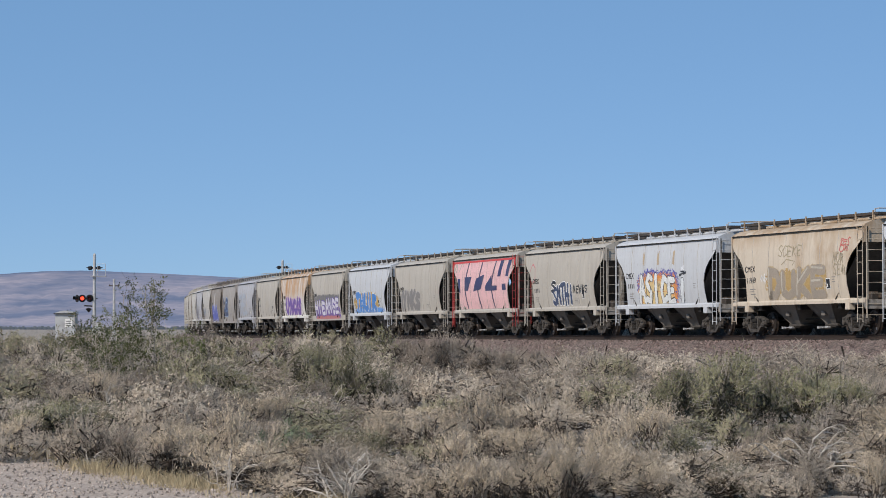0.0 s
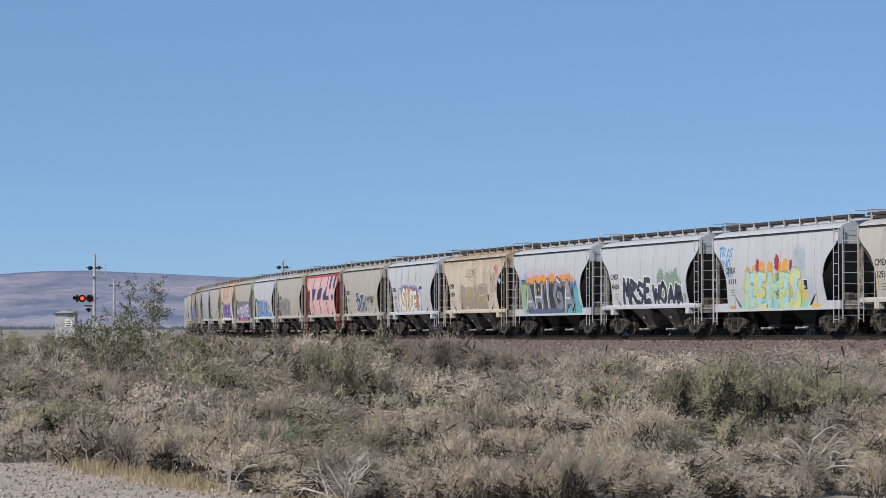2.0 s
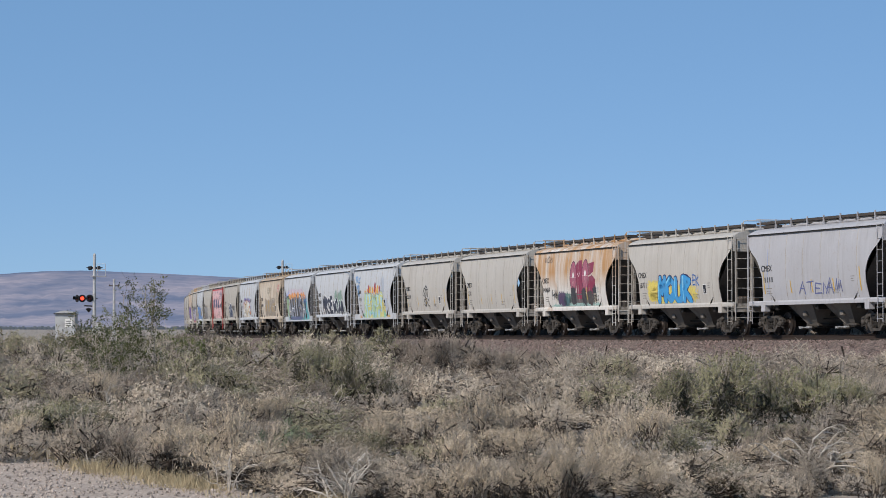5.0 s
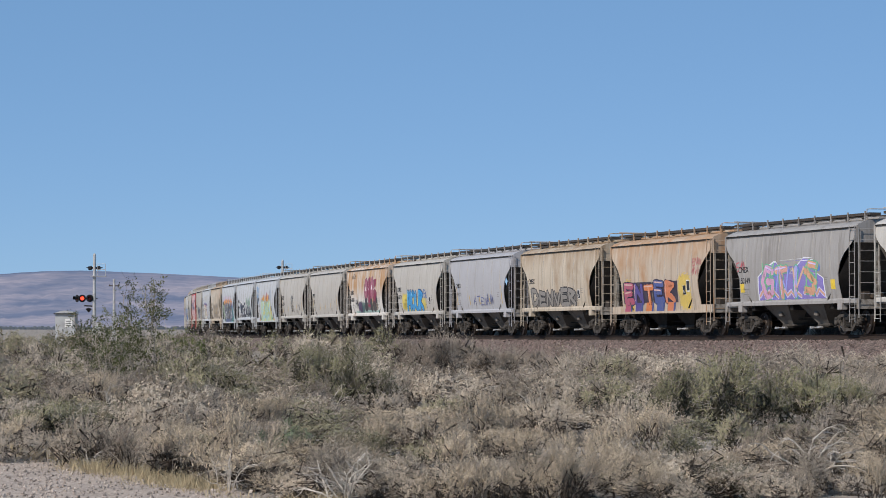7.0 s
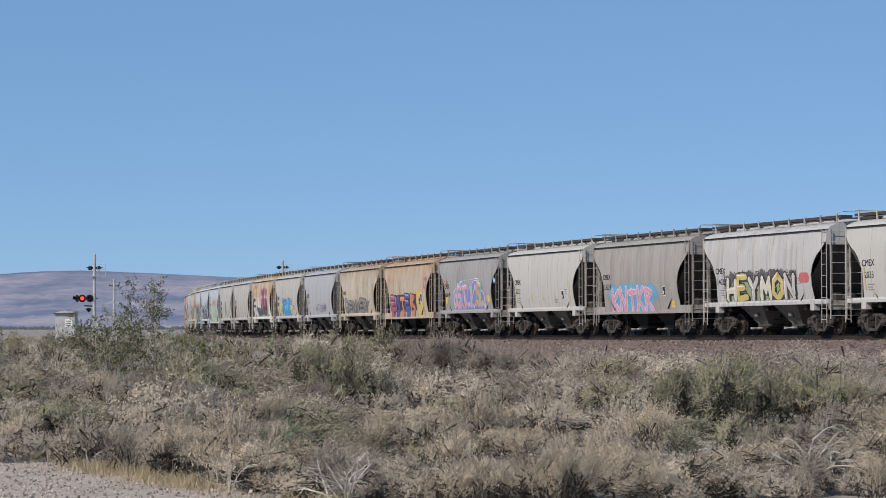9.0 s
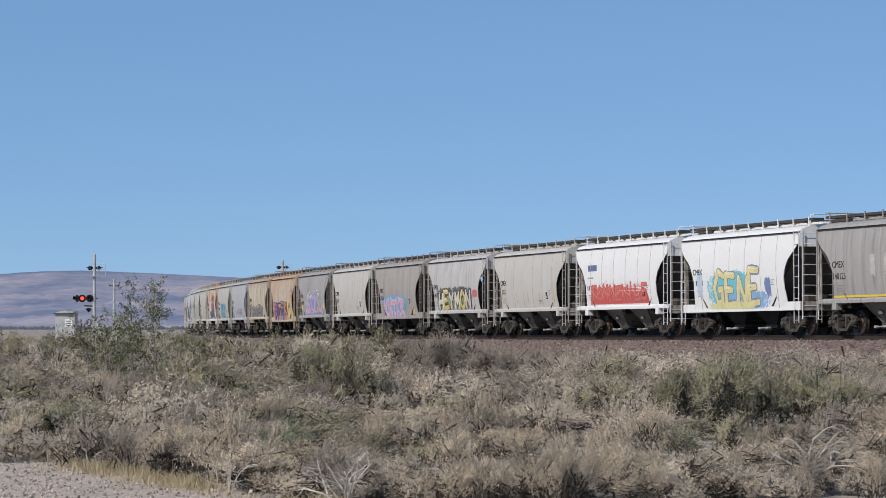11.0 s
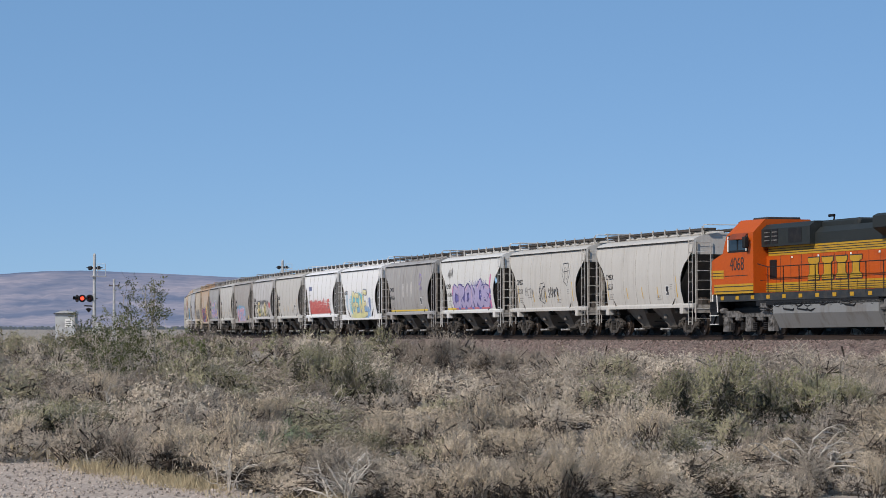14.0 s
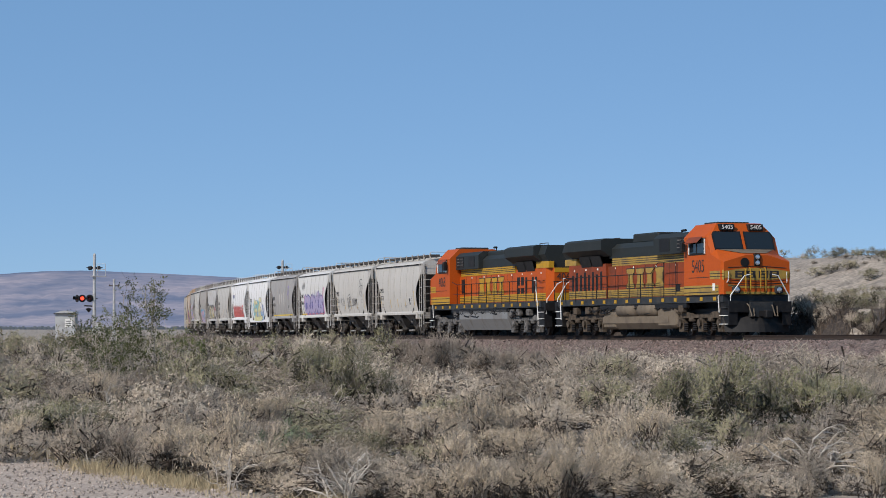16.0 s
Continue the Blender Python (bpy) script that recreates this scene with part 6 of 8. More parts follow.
        part("grab_iron", Shape().tube([(X(19.2), sg * 1.06, 2.7), (X(19.2), sg * 1.14, 2.66), (X(20.0), sg * 1.14, 2.66), (X(20.0), sg * 1.06, 2.7)], 0.018, 5), M_BLACK, loco)
    part("roof_rail", Shape().tube([(X(17.6), 0.5, 4.44), (X(17.6), 0.5, 4.56), (X(18.9), 0.5, 4.56), (X(18.9), 0.5, 4.44)], 0.02, 5), M_STEEL, loco)
    if not old:
        lettering(number, 0.46, M_STENCIL, loco, (X(20.75) - 0.006, 0.22, 2.86), "-x")
    for z0, z1 in ((3.08, 3.3), (1.72, 2.08)):
        part("end_band", Shape().box(X(20.765), X(20.75), -0.8, 0.8, z0, z1), yellow, loco)
    part("rear_emblem", Shape().wheel((X(20.77), -0.35, 2.42), "x", [(-0.03, 0.32), (0.03, 0.32)], 16), M_BLACK, loco)
    part("rear_light", Shape().box(X(20.85), X(20.7), -0.3, 0.0, 3.62, 3.82, chamfer=0.03), M_LAMP, loco)
    # handrails
    for sg in (1, -1):
        us = np.arange(6.3, 20.0, 1.33)
        for u in us:
            top = 3.15 if (old and u < 8.2) else 2.70
            part("stanchion", Shape().tube([(X(u), sg * 1.45, 1.55), (X(u), sg * 1.45, top)], 0.022, 5), M_BLACK, loco)
        if old:
            pts = [(X(5.0), sg * 1.47, 3.2), (X(8.3), sg * 1.45, 3.15), (X(9.1), sg * 1.45, 2.7), (X(20.1), sg * 1.45, 2.7)]
        else:
            pts = [(X(5.4), sg * 1.45, 2.85), (X(6.3), sg * 1.45, 2.7), (X(20.1), sg * 1.45, 2.7)]
        part("handrail", Shape().tube(pts, 0.02, 5), M_BLACK, loco)
        part("mid_rail", Shape().tube([(X(5.6), sg * 1.45, 2.18), (X(20.0), sg * 1.45, 2.18)], 0.012, 4), M_BLACK, loco)
        r = Shape().tube([(X(20.2), sg * 1.46, 0.75), (X(20.2), sg * 1.5, 1.6), (X(19.9), sg * 1.47, 2.2), (X(19.9), sg * 1.46, 2.7), (X(19.6), sg * 1.46, 2.7)], 0.025, 6)
        r.tube([(X(21.0), sg * 1.30, 1.05), (X(21.1), sg * 1.32, 1.3), (X(21.1), sg * 1.30, 1.75), (X(21.2), sg * 0.8, 2.5), (X(21.2), sg * 0.6, 2.6)], 0.025, 6)
        part("corner_rail", r, M_WHITE, loco)
        part("step_well", slab(Shape(), 20.2, 21.0, *sorted((sg * 1.0, sg * 1.4)), 0.42, 1.4), M_BLACK, loco)
        for z in (0.45, 0.8, 1.12):
            part("step_tread", slab(Shape(), 20.25, 20.95, *sorted((sg * 1.38, sg * 1.47)), z, z + 0.03), M_WHITE, loco)
        for yy in (0.45, 0.9):
            part("end_post", Shape().tube([(X(21.05), sg * yy, 1.6), (X(21.05), sg * yy, 2.62)], 0.02, 5), M_BLACK, loco)
    part("end_rail", Shape().tube([(X(21.05), -0.95, 2.62), (X(21.05), 0.95, 2.62)], 0.02, 5), M_BLACK, loco)
    part("end_platform", slab(Shape(), 20.4, 21.15, -1.4, 1.4, 1.2, 1.6), M_BLACK, loco)
    # fuel tank
    if old:
        sh = Shape().prism([(-1.42, 0.55), (-1.2, 0.28), (1.2, 0.28), (1.42, 0.55), (1.42, 0.84), (0.95, 0.9), (0.95, 1.36), (-0.95, 1.36), (-0.95, 0.9), (-1.42, 0.84)], "x", X(14.9), X(7.2))
        slab(sh, 6.4, 8.5, -1.40, 1.40, 0.34, 1.34, 0.1)
        slab(sh, 13.4, 14.9, -1.38, 1.38, 0.34, 1.30, 0.06)
        part("fuel_tank", sh, M_TANK_DUST, loco, "dusty brown fuel tank")
        for sg in (1, -1):
            for u0, u1 in ((8.6, 10.7), (10.95, 13.2)):
                part("air_reservoir", Shape().wheel((0, sg * 1.24, 1.12), "x", [(X(u1), 0.08), (X(u1) + 0.03, 0.2), (X(u1) + 0.12, 0.29), (X(u0) - 0.12, 0.29), (X(u0) - 0.03, 0.2), (X(u0), 0.08)], 20), M_TANK_DUST, loco, smooth=True)
    else:
        sh = Shape().prism([(-1.44, 0.85), (-1.15, 0.28), (1.15, 0.28), (1.44, 0.85), (1.44, 1.28), (1.38, 1.34), (-1.38, 1.34), (-1.44, 1.28)], "x", X(15.2), X(6.7))
        part("fuel_tank", sh, M_TANK_GREY, loco, "grey fuel tank with brown spill stains")
    for u in (4.2, 17.65):
        loco_truck(loco, X(u), M_TRUCK_DUST if old else M_TRUCK_GREY)
    tagged(loco, "faded orange and yellow diesel locomotive with dusty brown tank" if old else "bright orange and yellow diesel locomotive with grey tank", "locomotive", "locomotives of the train")
    return loco


TRAIN.append((make_loco("4068", False, 1), -266.28, 6.72, 1))
TRAIN.append((make_loco("5405", True, -1), -288.13, 6.72, -1))

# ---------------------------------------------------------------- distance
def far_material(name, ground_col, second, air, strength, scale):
    """Far slopes, kilometres off: their own colour plus a bluish glow as haze."""
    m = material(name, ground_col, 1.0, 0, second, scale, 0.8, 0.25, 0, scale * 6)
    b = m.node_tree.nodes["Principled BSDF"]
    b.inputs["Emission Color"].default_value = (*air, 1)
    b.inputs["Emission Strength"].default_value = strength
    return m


M_MOUNT = far_material("far_mountain_haze_glow", (0.055, 0.052, 0.068), (0.25, 0.19, 0.17), (0.165, 0.235, 0.40), 0.53, 0.005)
M_FARTREE = far_material("far_trees_haze_glow", (0.04, 0.045, 0.035), (0.06, 0.06, 0.05), (0.15, 0.19, 0.28), 0.36, 0.05)


def make_mountains():
    sh = Shape()
    us = np.linspace(-0.24, 0.24, 241)
    ridge_px = [-400, 0, 80, 150, 300, 430, 520, 700, 900, 1250, 2000]
    ridge_y = [492, 485, 480, 479, 485, 492, 497, 508, 522, 540, 556]
    rows = []
    for j, (d, share) in enumerate(zip(np.linspace(3300, 4650, 25), np.linspace(0, 1, 25) ** 1.15)):
        row = []
        for u in us:
            top = (576 - np.interp(784 + u * 4860, ridge_px, ridge_y)) / 4860 * 4650 + 1.6
            n = noise.fractal((u * 26, d * 0.0022, 2.0), 1.0, 2.1, 5)
            n2 = noise.fractal((u * 230, d * 0.011, 5.0), 1.0, 2.1, 4)
            z = -8 + (top + 8) * share
            z += (n * 6 + n2 * 3.5) * math.sin(math.pi * min(1, share)) + n2 * 0.5
            row.append((u * d, d, z))
        rows.append(row)
    rows.append([(x, y + 80, z - 60) for x, y, z in rows[-1]])
    sh.loft(rows, closed=False)
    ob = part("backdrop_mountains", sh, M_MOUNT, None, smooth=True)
    tagged(ob, "far mountain ridge with pale pinkish slopes and haze added as glow", "mountain", kind="structure")
    tr = Shape()
    rnd = random.Random(9)
    for i in range(620):
        u = rnd.uniform(-0.19, -0.055)
        d = rnd.uniform(1500, 1900)
        if -0.125 < u < -0.11 and rnd.random() < 0.5:
            continue
        r = rnd.uniform(0.7, 1.9)
        c = Vector((u * d, d, land(u * d, d) + r * 0.5))
        tr.wheel(c, "z", [(-r * 0.8, r * 0.5), (-r * 0.2, r * 1.1), (r * 0.3, r * 0.9), (r * 0.8, r * 0.3)], 7)
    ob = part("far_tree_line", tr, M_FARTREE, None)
    tagged(ob, "distant dark row of trees on the plain", "trees", kind="stuff")


make_mountains()

# ---------------------------------------------------------------- shrubs
M_TWIG = {
    "grey": material("grey_twigs", (0.40, 0.353, 0.302), 0.9, 0, (0.27, 0.234, 0.20), 4, 0.6, 0.25, 0, 30, per_object=0.3),
    "pale": material("bleached_branches", (0.42, 0.38, 0.33), 0.85, 0, (0.27, 0.24, 0.205), 5, 0.7, 0.2, 0, 30, per_object=0.12),
    "tan": material("dry_tan_twigs", (0.42, 0.358, 0.288), 0.9, 0, (0.30, 0.248, 0.199), 4, 0.5, 0.25, 0, 30, per_object=0.18),
    # both inner colours are dark to paint the shade within the crowns
    "inner": material("inner_shade_brown", (0.075, 0.061, 0.050), 0.95, 0, (0.16, 0.135, 0.112), 16, 0.4, 0.5, 1.0, 40, per_object=0.2),
    "inner_green": material("inner_shade_olive", (0.062, 0.058, 0.040), 0.95, 0, (0.13, 0.125, 0.085), 16, 0.4, 0.5, 1.0, 40, per_object=0.2),
    "bleached": material("bleached_dead_wood", (0.47, 0.43, 0.375), 0.85, 0, (0.34, 0.30, 0.255), 5, 0.5, 0.2, 0, 30, per_object=0.1),
    "umber": material("dead_umber_twigs", (0.24, 0.205, 0.168), 0.9, 0, (0.34, 0.295, 0.245), 5, 0.4, 0.25, 0, 30, per_object=0.25),
    # stem brown kept dark, to deepen the shade inside saltbush
    "brown": material("dark_brown_stems", (0.075, 0.058, 0.046), 0.9, 0, (0.13, 0.105, 0.085), 5, 0.4, 0.25, 0, 30, per_object=0.2),
}
M_LEAF = {
    "olive": material("olive_leaves", (0.20, 0.194, 0.110), 0.75, 0, (0.29, 0.265, 0.170), 4, 0.5, 0.3, 0, 25, per_object=0.42),
    "sage": material("grey_green_leaves", (0.265, 0.248, 0.152), 0.8, 0, (0.35, 0.31, 0.205), 4, 0.5, 0.25, 0, 25, per_object=0.42),
    "creosote": material("creosote_leaves", (0.095, 0.108, 0.038), 0.7, 0, (0.16, 0.16, 0.07), 5, 0.4, 0.3, 0, 25, per_object=0.42),
    "fresh": material("fresh_green_leaves", (0.17, 0.235, 0.13), 0.7, 0, (0.25, 0.27, 0.165), 5, 0.5, 0.3, 0, 25),
    "straw": material("straw_seed_heads", (0.525, 0.437, 0.318), 0.85, 0, (0.44, 0.366, 0.266), 5, 0.5, 0.3, 0, 25, per_object=0.26),
    "dead": material("dead_brown_leaves", (0.25, 0.208, 0.168), 0.9, 0, (0.34, 0.29, 0.24), 4, 0.5, 0.25, 0, 25, per_object=0.3),
    "dust": material("dusty_grey_leaves", (0.445, 0.384, 0.304), 0.85, 0, (0.37, 0.316, 0.253), 4, 0.5, 0.25, 0, 25, per_object=0.27),
}


def blades(p, d, length, width, rng, face=None):
    """Many thin pointed blades at once: arrays of places, ways, lengths and widths; face: which way they mostly turn their flat side."""
    side = np.cross(d, rng.normal(size=d.shape) * (1 if face is None else 0.42) + (0 if face is None else face))
    side /= np.linalg.norm(side, axis=1, keepdims=True) + 1e-9
    a, b, c = p - side * width[:, None], p + side * width[:, None], p + d * length[:, None]
    return np.stack([a, b, c], 1).reshape(-1, 3)


def strands(p0, p1, p2, p3, width, rng, face):
    """Thin tapering strips, bent once on the way; returns their vertices in groups of five."""
    d = p3 - p0
    side = np.cross(d, rng.normal(size=d.shape) * 0.55 + face)
    side /= np.linalg.norm(side, axis=1, keepdims=True) + 1e-9
    w = width[:, None]
    mid = (p1 + p2) / 2
    return np.stack([p0 - side * w, p0 + side * w, mid + side * w * 0.75, mid - side * w * 0.75, p3], 1).reshape(-1, 3)


def array_mesh(name, strand_v, blade_v, mats):
    """One mesh of strands (groups of five vertices, first material) and blades (groups of three, last material)."""
    v = np.concatenate([strand_v, blade_v])
    ns, nb = len(strand_v) // 5, len(blade_v) // 3
    i = np.arange(ns)[:, None] * 5
    f = (i + np.array([[0, 1, 2, 3]])).tolist() + (i + np.array([[3, 2, 4]])).tolist()
    f += (ns * 5 + np.arange(nb)[:, None] * 3 + np.array([[0, 1, 2]])).tolist()
    me = bpy.data.meshes.new(name)
    me.from_pydata(v.tolist(), [], f)
    for m in mats:
        me.materials.append(m)
    me.polygons.foreach_set("material_index", [0] * (2 * ns) + [len(mats) - 1] * nb)
    return me


def shrub_meshes(seed, radius, height, stems, twigs, per, leaf_len, leaf_w, stem_mat, twig_mat, leaf_mat, thick=0.010, twig_w=0.003, clumps=30, core="inner", wide=0.8, droop=0.0, reach=1.0, up=0.25, big=(0.15, 0.27), bare=0.0, skirt=-0.30, low=0.13, flat=0.75):
    """A shrub of woody stems that end in many rounded clumps of short forking twigs with small leaves; returns the meshes of its wood and its foliage."""
    rng = np.random.default_rng(seed)
    # a few boughs of unequal height, and the clumps that cover them
    boughs = []
    for k in range(5):
        q = 0.0 if k == 0 else radius * rng.uniform(0.36, 0.62)
        a = k * 1.57 + rng.uniform(-0.5, 0.5)
        r = radius * rng.uniform(0.36, 0.52)
        boughs.append((q * math.cos(a), q * math.sin(a), height * rng.uniform(0.45, 0.60) * (1.0 if k == 0 else rng.uniform(0.7, 1.05)), r))
    boughs = np.array(boughs)
    tall = boughs[:, 2] * 0.85
    tall[0] = height - boughs[0, 2]
    j = rng.integers(0, len(boughs), clumps)
    n = rng.normal(size=(clumps, 3))
    n[:, 2] += 0.35
    n /= np.linalg.norm(n, axis=1, keepdims=True)
    n[:, 2] = np.where(n[:, 2] < skirt, np.abs(n[:, 2]), n[:, 2])
    rc = radius * rng.uniform(big[0], big[1], clumps)
    c = boughs[j, :3] + n * np.stack([boughs[j, 3], boughs[j, 3], tall[j]], 1) * rng.uniform(0.78, 1.02, clumps)[:, None]
    c[:, 2] = np.maximum(c[:, 2] - rc * 0.3, low * height)
    sh = Shape()
    for k in range(stems):
        i = k % clumps
        tip = c[i] + rng.normal(size=3) * 0.3 * rc[i]
        base = np.array([rng.normal() * 0.07, rng.normal() * 0.07, -0.03]) * radius
        knee = base + (tip - base) * 0.45 + np.array([0, 0, rng.uniform(-0.10, 0.10) * height]) + rng.normal(size=3) * 0.10 * radius
        line = []
        for q in range(6):
            t = q / 5
            line.append(tuple((1 - t) ** 2 * base + 2 * t * (1 - t) * knee + t * t * tip + rng.normal(size=3) * 0.03 * radius * (0 < q)))
        sh.tube(line, thick * rng.uniform(0.5, 1.6), 3, r2=thick * 0.3)
    # wide dark strands inside the boughs, coloured as the crown's inner shade
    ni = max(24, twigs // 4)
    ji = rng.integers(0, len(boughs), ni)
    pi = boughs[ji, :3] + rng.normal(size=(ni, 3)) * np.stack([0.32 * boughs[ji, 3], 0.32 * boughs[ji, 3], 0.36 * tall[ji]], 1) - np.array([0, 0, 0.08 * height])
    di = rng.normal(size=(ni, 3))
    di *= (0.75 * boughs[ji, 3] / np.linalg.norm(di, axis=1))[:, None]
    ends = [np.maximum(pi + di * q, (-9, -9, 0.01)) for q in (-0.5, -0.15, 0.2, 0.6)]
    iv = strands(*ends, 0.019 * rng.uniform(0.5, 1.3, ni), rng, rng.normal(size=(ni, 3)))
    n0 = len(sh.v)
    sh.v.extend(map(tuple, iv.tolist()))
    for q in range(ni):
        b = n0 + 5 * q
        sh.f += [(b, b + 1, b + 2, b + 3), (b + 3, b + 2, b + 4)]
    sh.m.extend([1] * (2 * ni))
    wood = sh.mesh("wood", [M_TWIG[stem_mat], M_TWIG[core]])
    # short twigs fanning out of the root of each clump
    w = rc ** 2 * rng.uniform(0.6, 1.4, clumps)
    k = rng.choice(clumps, twigs, p=w / w.sum())
    d = n[k] * 0.75 + rng.normal(size=(twigs, 3)) * wide * 0.62 + np.array([0, 0, up])
    d /= np.linalg.norm(d, axis=1, keepdims=True)
    ln = (rc[k] * rng.uniform(0.75, 1.45, twigs) * reach)[:, None]
    bend = rng.normal(size=d.shape) * 0.5 + np.array([0, 0, -droop])
    p0 = c[k] - n[k] * (rc[k] * 0.45)[:, None] + rng.normal(size=d.shape) * (rc[k] * 0.28)[:, None]
    p1 = p0 + d * ln * 0.4 + bend * ln * 0.05
    p2 = p0 + d * ln * 0.75 + bend * ln * 0.18
    p3 = p0 + d * ln + bend * ln * 0.36
    for p in (p0, p1, p2, p3):
        p[:, 2] = np.maximum(p[:, 2], 0.02)
    out = n[k] * 0.6 + (c[k] - np.array([0, 0, 0.35 * height])) / radius
    out /= np.linalg.norm(out, axis=1, keepdims=True)
    sv = strands(p0, p1, p2, p3, twig_w * rng.uniform(0.5, 1.5, twigs), rng, out)
    leafy = rng.uniform(0, 1, clumps) >= bare
    m = np.repeat(np.arange(twigs), per)
    m = m[leafy[k][m] | (rng.uniform(0, 1, len(m)) < 0.25)]
    nl = len(m)
    t = rng.uniform(0.3, 1.0, nl)[:, None]
    lp = np.where(t < 0.75, p1[m] + (p2[m] - p1[m]) * (t - 0.3) / 0.45, p2[m] + (p3[m] - p2[m]) * (t - 0.75) / 0.25)
    ld = d[m] * 0.8 + rng.normal(size=(nl, 3)) * 0.8
    ld -= out[m] * (flat * (ld * out[m]).sum(axis=1, keepdims=True))
    ld /= np.linalg.norm(ld, axis=1, keepdims=True)
    lv = blades(lp + rng.normal(size=(nl, 3)) * 0.012, ld, leaf_len * rng.uniform(0.5, 1.5, nl), leaf_w * rng.uniform(0.6, 1.4, nl), rng, out[m])
    return wood, array_mesh("foliage", sv, lv, [M_TWIG[twig_mat], M_LEAF[leaf_mat]])


SHRUB_KINDS = {
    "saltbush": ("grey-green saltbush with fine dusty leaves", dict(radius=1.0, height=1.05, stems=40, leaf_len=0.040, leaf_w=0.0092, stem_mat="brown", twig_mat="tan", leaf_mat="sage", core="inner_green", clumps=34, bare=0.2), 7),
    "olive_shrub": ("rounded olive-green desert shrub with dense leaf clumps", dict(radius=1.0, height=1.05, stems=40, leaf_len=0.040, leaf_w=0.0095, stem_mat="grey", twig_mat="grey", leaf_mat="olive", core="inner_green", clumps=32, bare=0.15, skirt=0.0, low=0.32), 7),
    "grey_shrub": ("leafless grey desert shrub of tangled bleached twigs", dict(radius=1.0, height=0.9, stems=46, leaf_len=0.075, leaf_w=0.0034, stem_mat="pale", twig_mat="grey", leaf_mat="dust", thick=0.012, wide=1.0, droop=0.4, reach=1.25, clumps=26, flat=0.5), 4),
    "straw_shrub": ("dry straw-coloured shrub with fine upright stems", dict(radius=0.95, height=0.95, stems=34, leaf_len=0.055, leaf_w=0.0046, stem_mat="pale", twig_mat="tan", leaf_mat="straw", wide=0.6, reach=1.3, up=0.6, clumps=30, flat=0.4), 5),
    "dusty_shrub": ("dusty beige-grey shrub with dry seed heads", dict(radius=1.0, height=0.95, stems=40, leaf_len=0.042, leaf_w=0.0070, stem_mat="grey", twig_mat="tan", leaf_mat="dust", wide=0.85, droop=0.2, clumps=32), 6),
    # brown brush; part of it is placed as shaded hollows between shrubs
    "dead_brush": ("brown dead brush of tangled twigs, some standing in for shaded hollows", dict(radius=1.0, height=0.95, stems=44, leaf_len=0.060, leaf_w=0.0050, stem_mat="pale", twig_mat="umber", leaf_mat="dead", thick=0.011, wide=1.0, droop=0.25, reach=1.2, clumps=24), 5),
}
SHRUB_MESH = {}
for ki, (kind, (label, kw, per)) in enumerate(SHRUB_KINDS.items()):
    for lod, (share, grow) in {"near": (0.74, 1.08), "mid": (0.30, 1.45), "far": (0.11, 2.05)}.items():
        q = dict(kw)
        q["leaf_len"], q["leaf_w"], q["twig_w"] = q["leaf_len"] * grow ** 0.35, q["leaf_w"] * grow ** 1.05, 0.0032 * grow ** 0.9
        if lod == "far":
            q["stems"], q["clumps"] = 4, 14
        if lod == "mid":
            q["stems"] = int(q["stems"] * 0.6)
        SHRUB_MESH[kind, lod] = [shrub_meshes(100 * ki + 10 * v + len(lod), twigs=int(share * 15500 / (5 + per)), per=per, **q) for v in range(5)]
SHRUB_SPOTS = []
LARGE = []            # the shrubs that stand out: place across, foot, crown, half width, distance


def put_shrub(kind, x, y, size=1.0, tall=1.0, lod=None, turn=None, z=None):
    lod = lod or ("near" if y / size < 58 and y < 36 else "mid" if y / size < 110 and y < 64 else "far")
    wood, foliage = random.choice(SHRUB_MESH[kind, lod])
    e = new(kind)
    e.matrix_basis = Matrix.LocRotScale((x, y, (land(x, y) if z is None else z) - 0.03), Euler((0, 0, random.uniform(0, 6.28) if turn is None else turn)), (size, size, size * tall))
    for nm, me in (("wood", wood), ("foliage", foliage)):
        o = new(nm, me)
        o.parent = e
        tagged(o, kind="stuff")
    tagged(e, SHRUB_KINDS[kind][0], "shrub", "desert shrubs")
    SHRUB_SPOTS.append((x, y, size))
    return e


def at_px(px, depth):
    return (px - 784) / 4860.8 * depth


def road_edge(x):
    """How far off the gravel of the roadside ends, by its place across."""
    return 34.2 + (x + 5.5) * (25.0 - 34.2) / (-1.6 + 5.5)


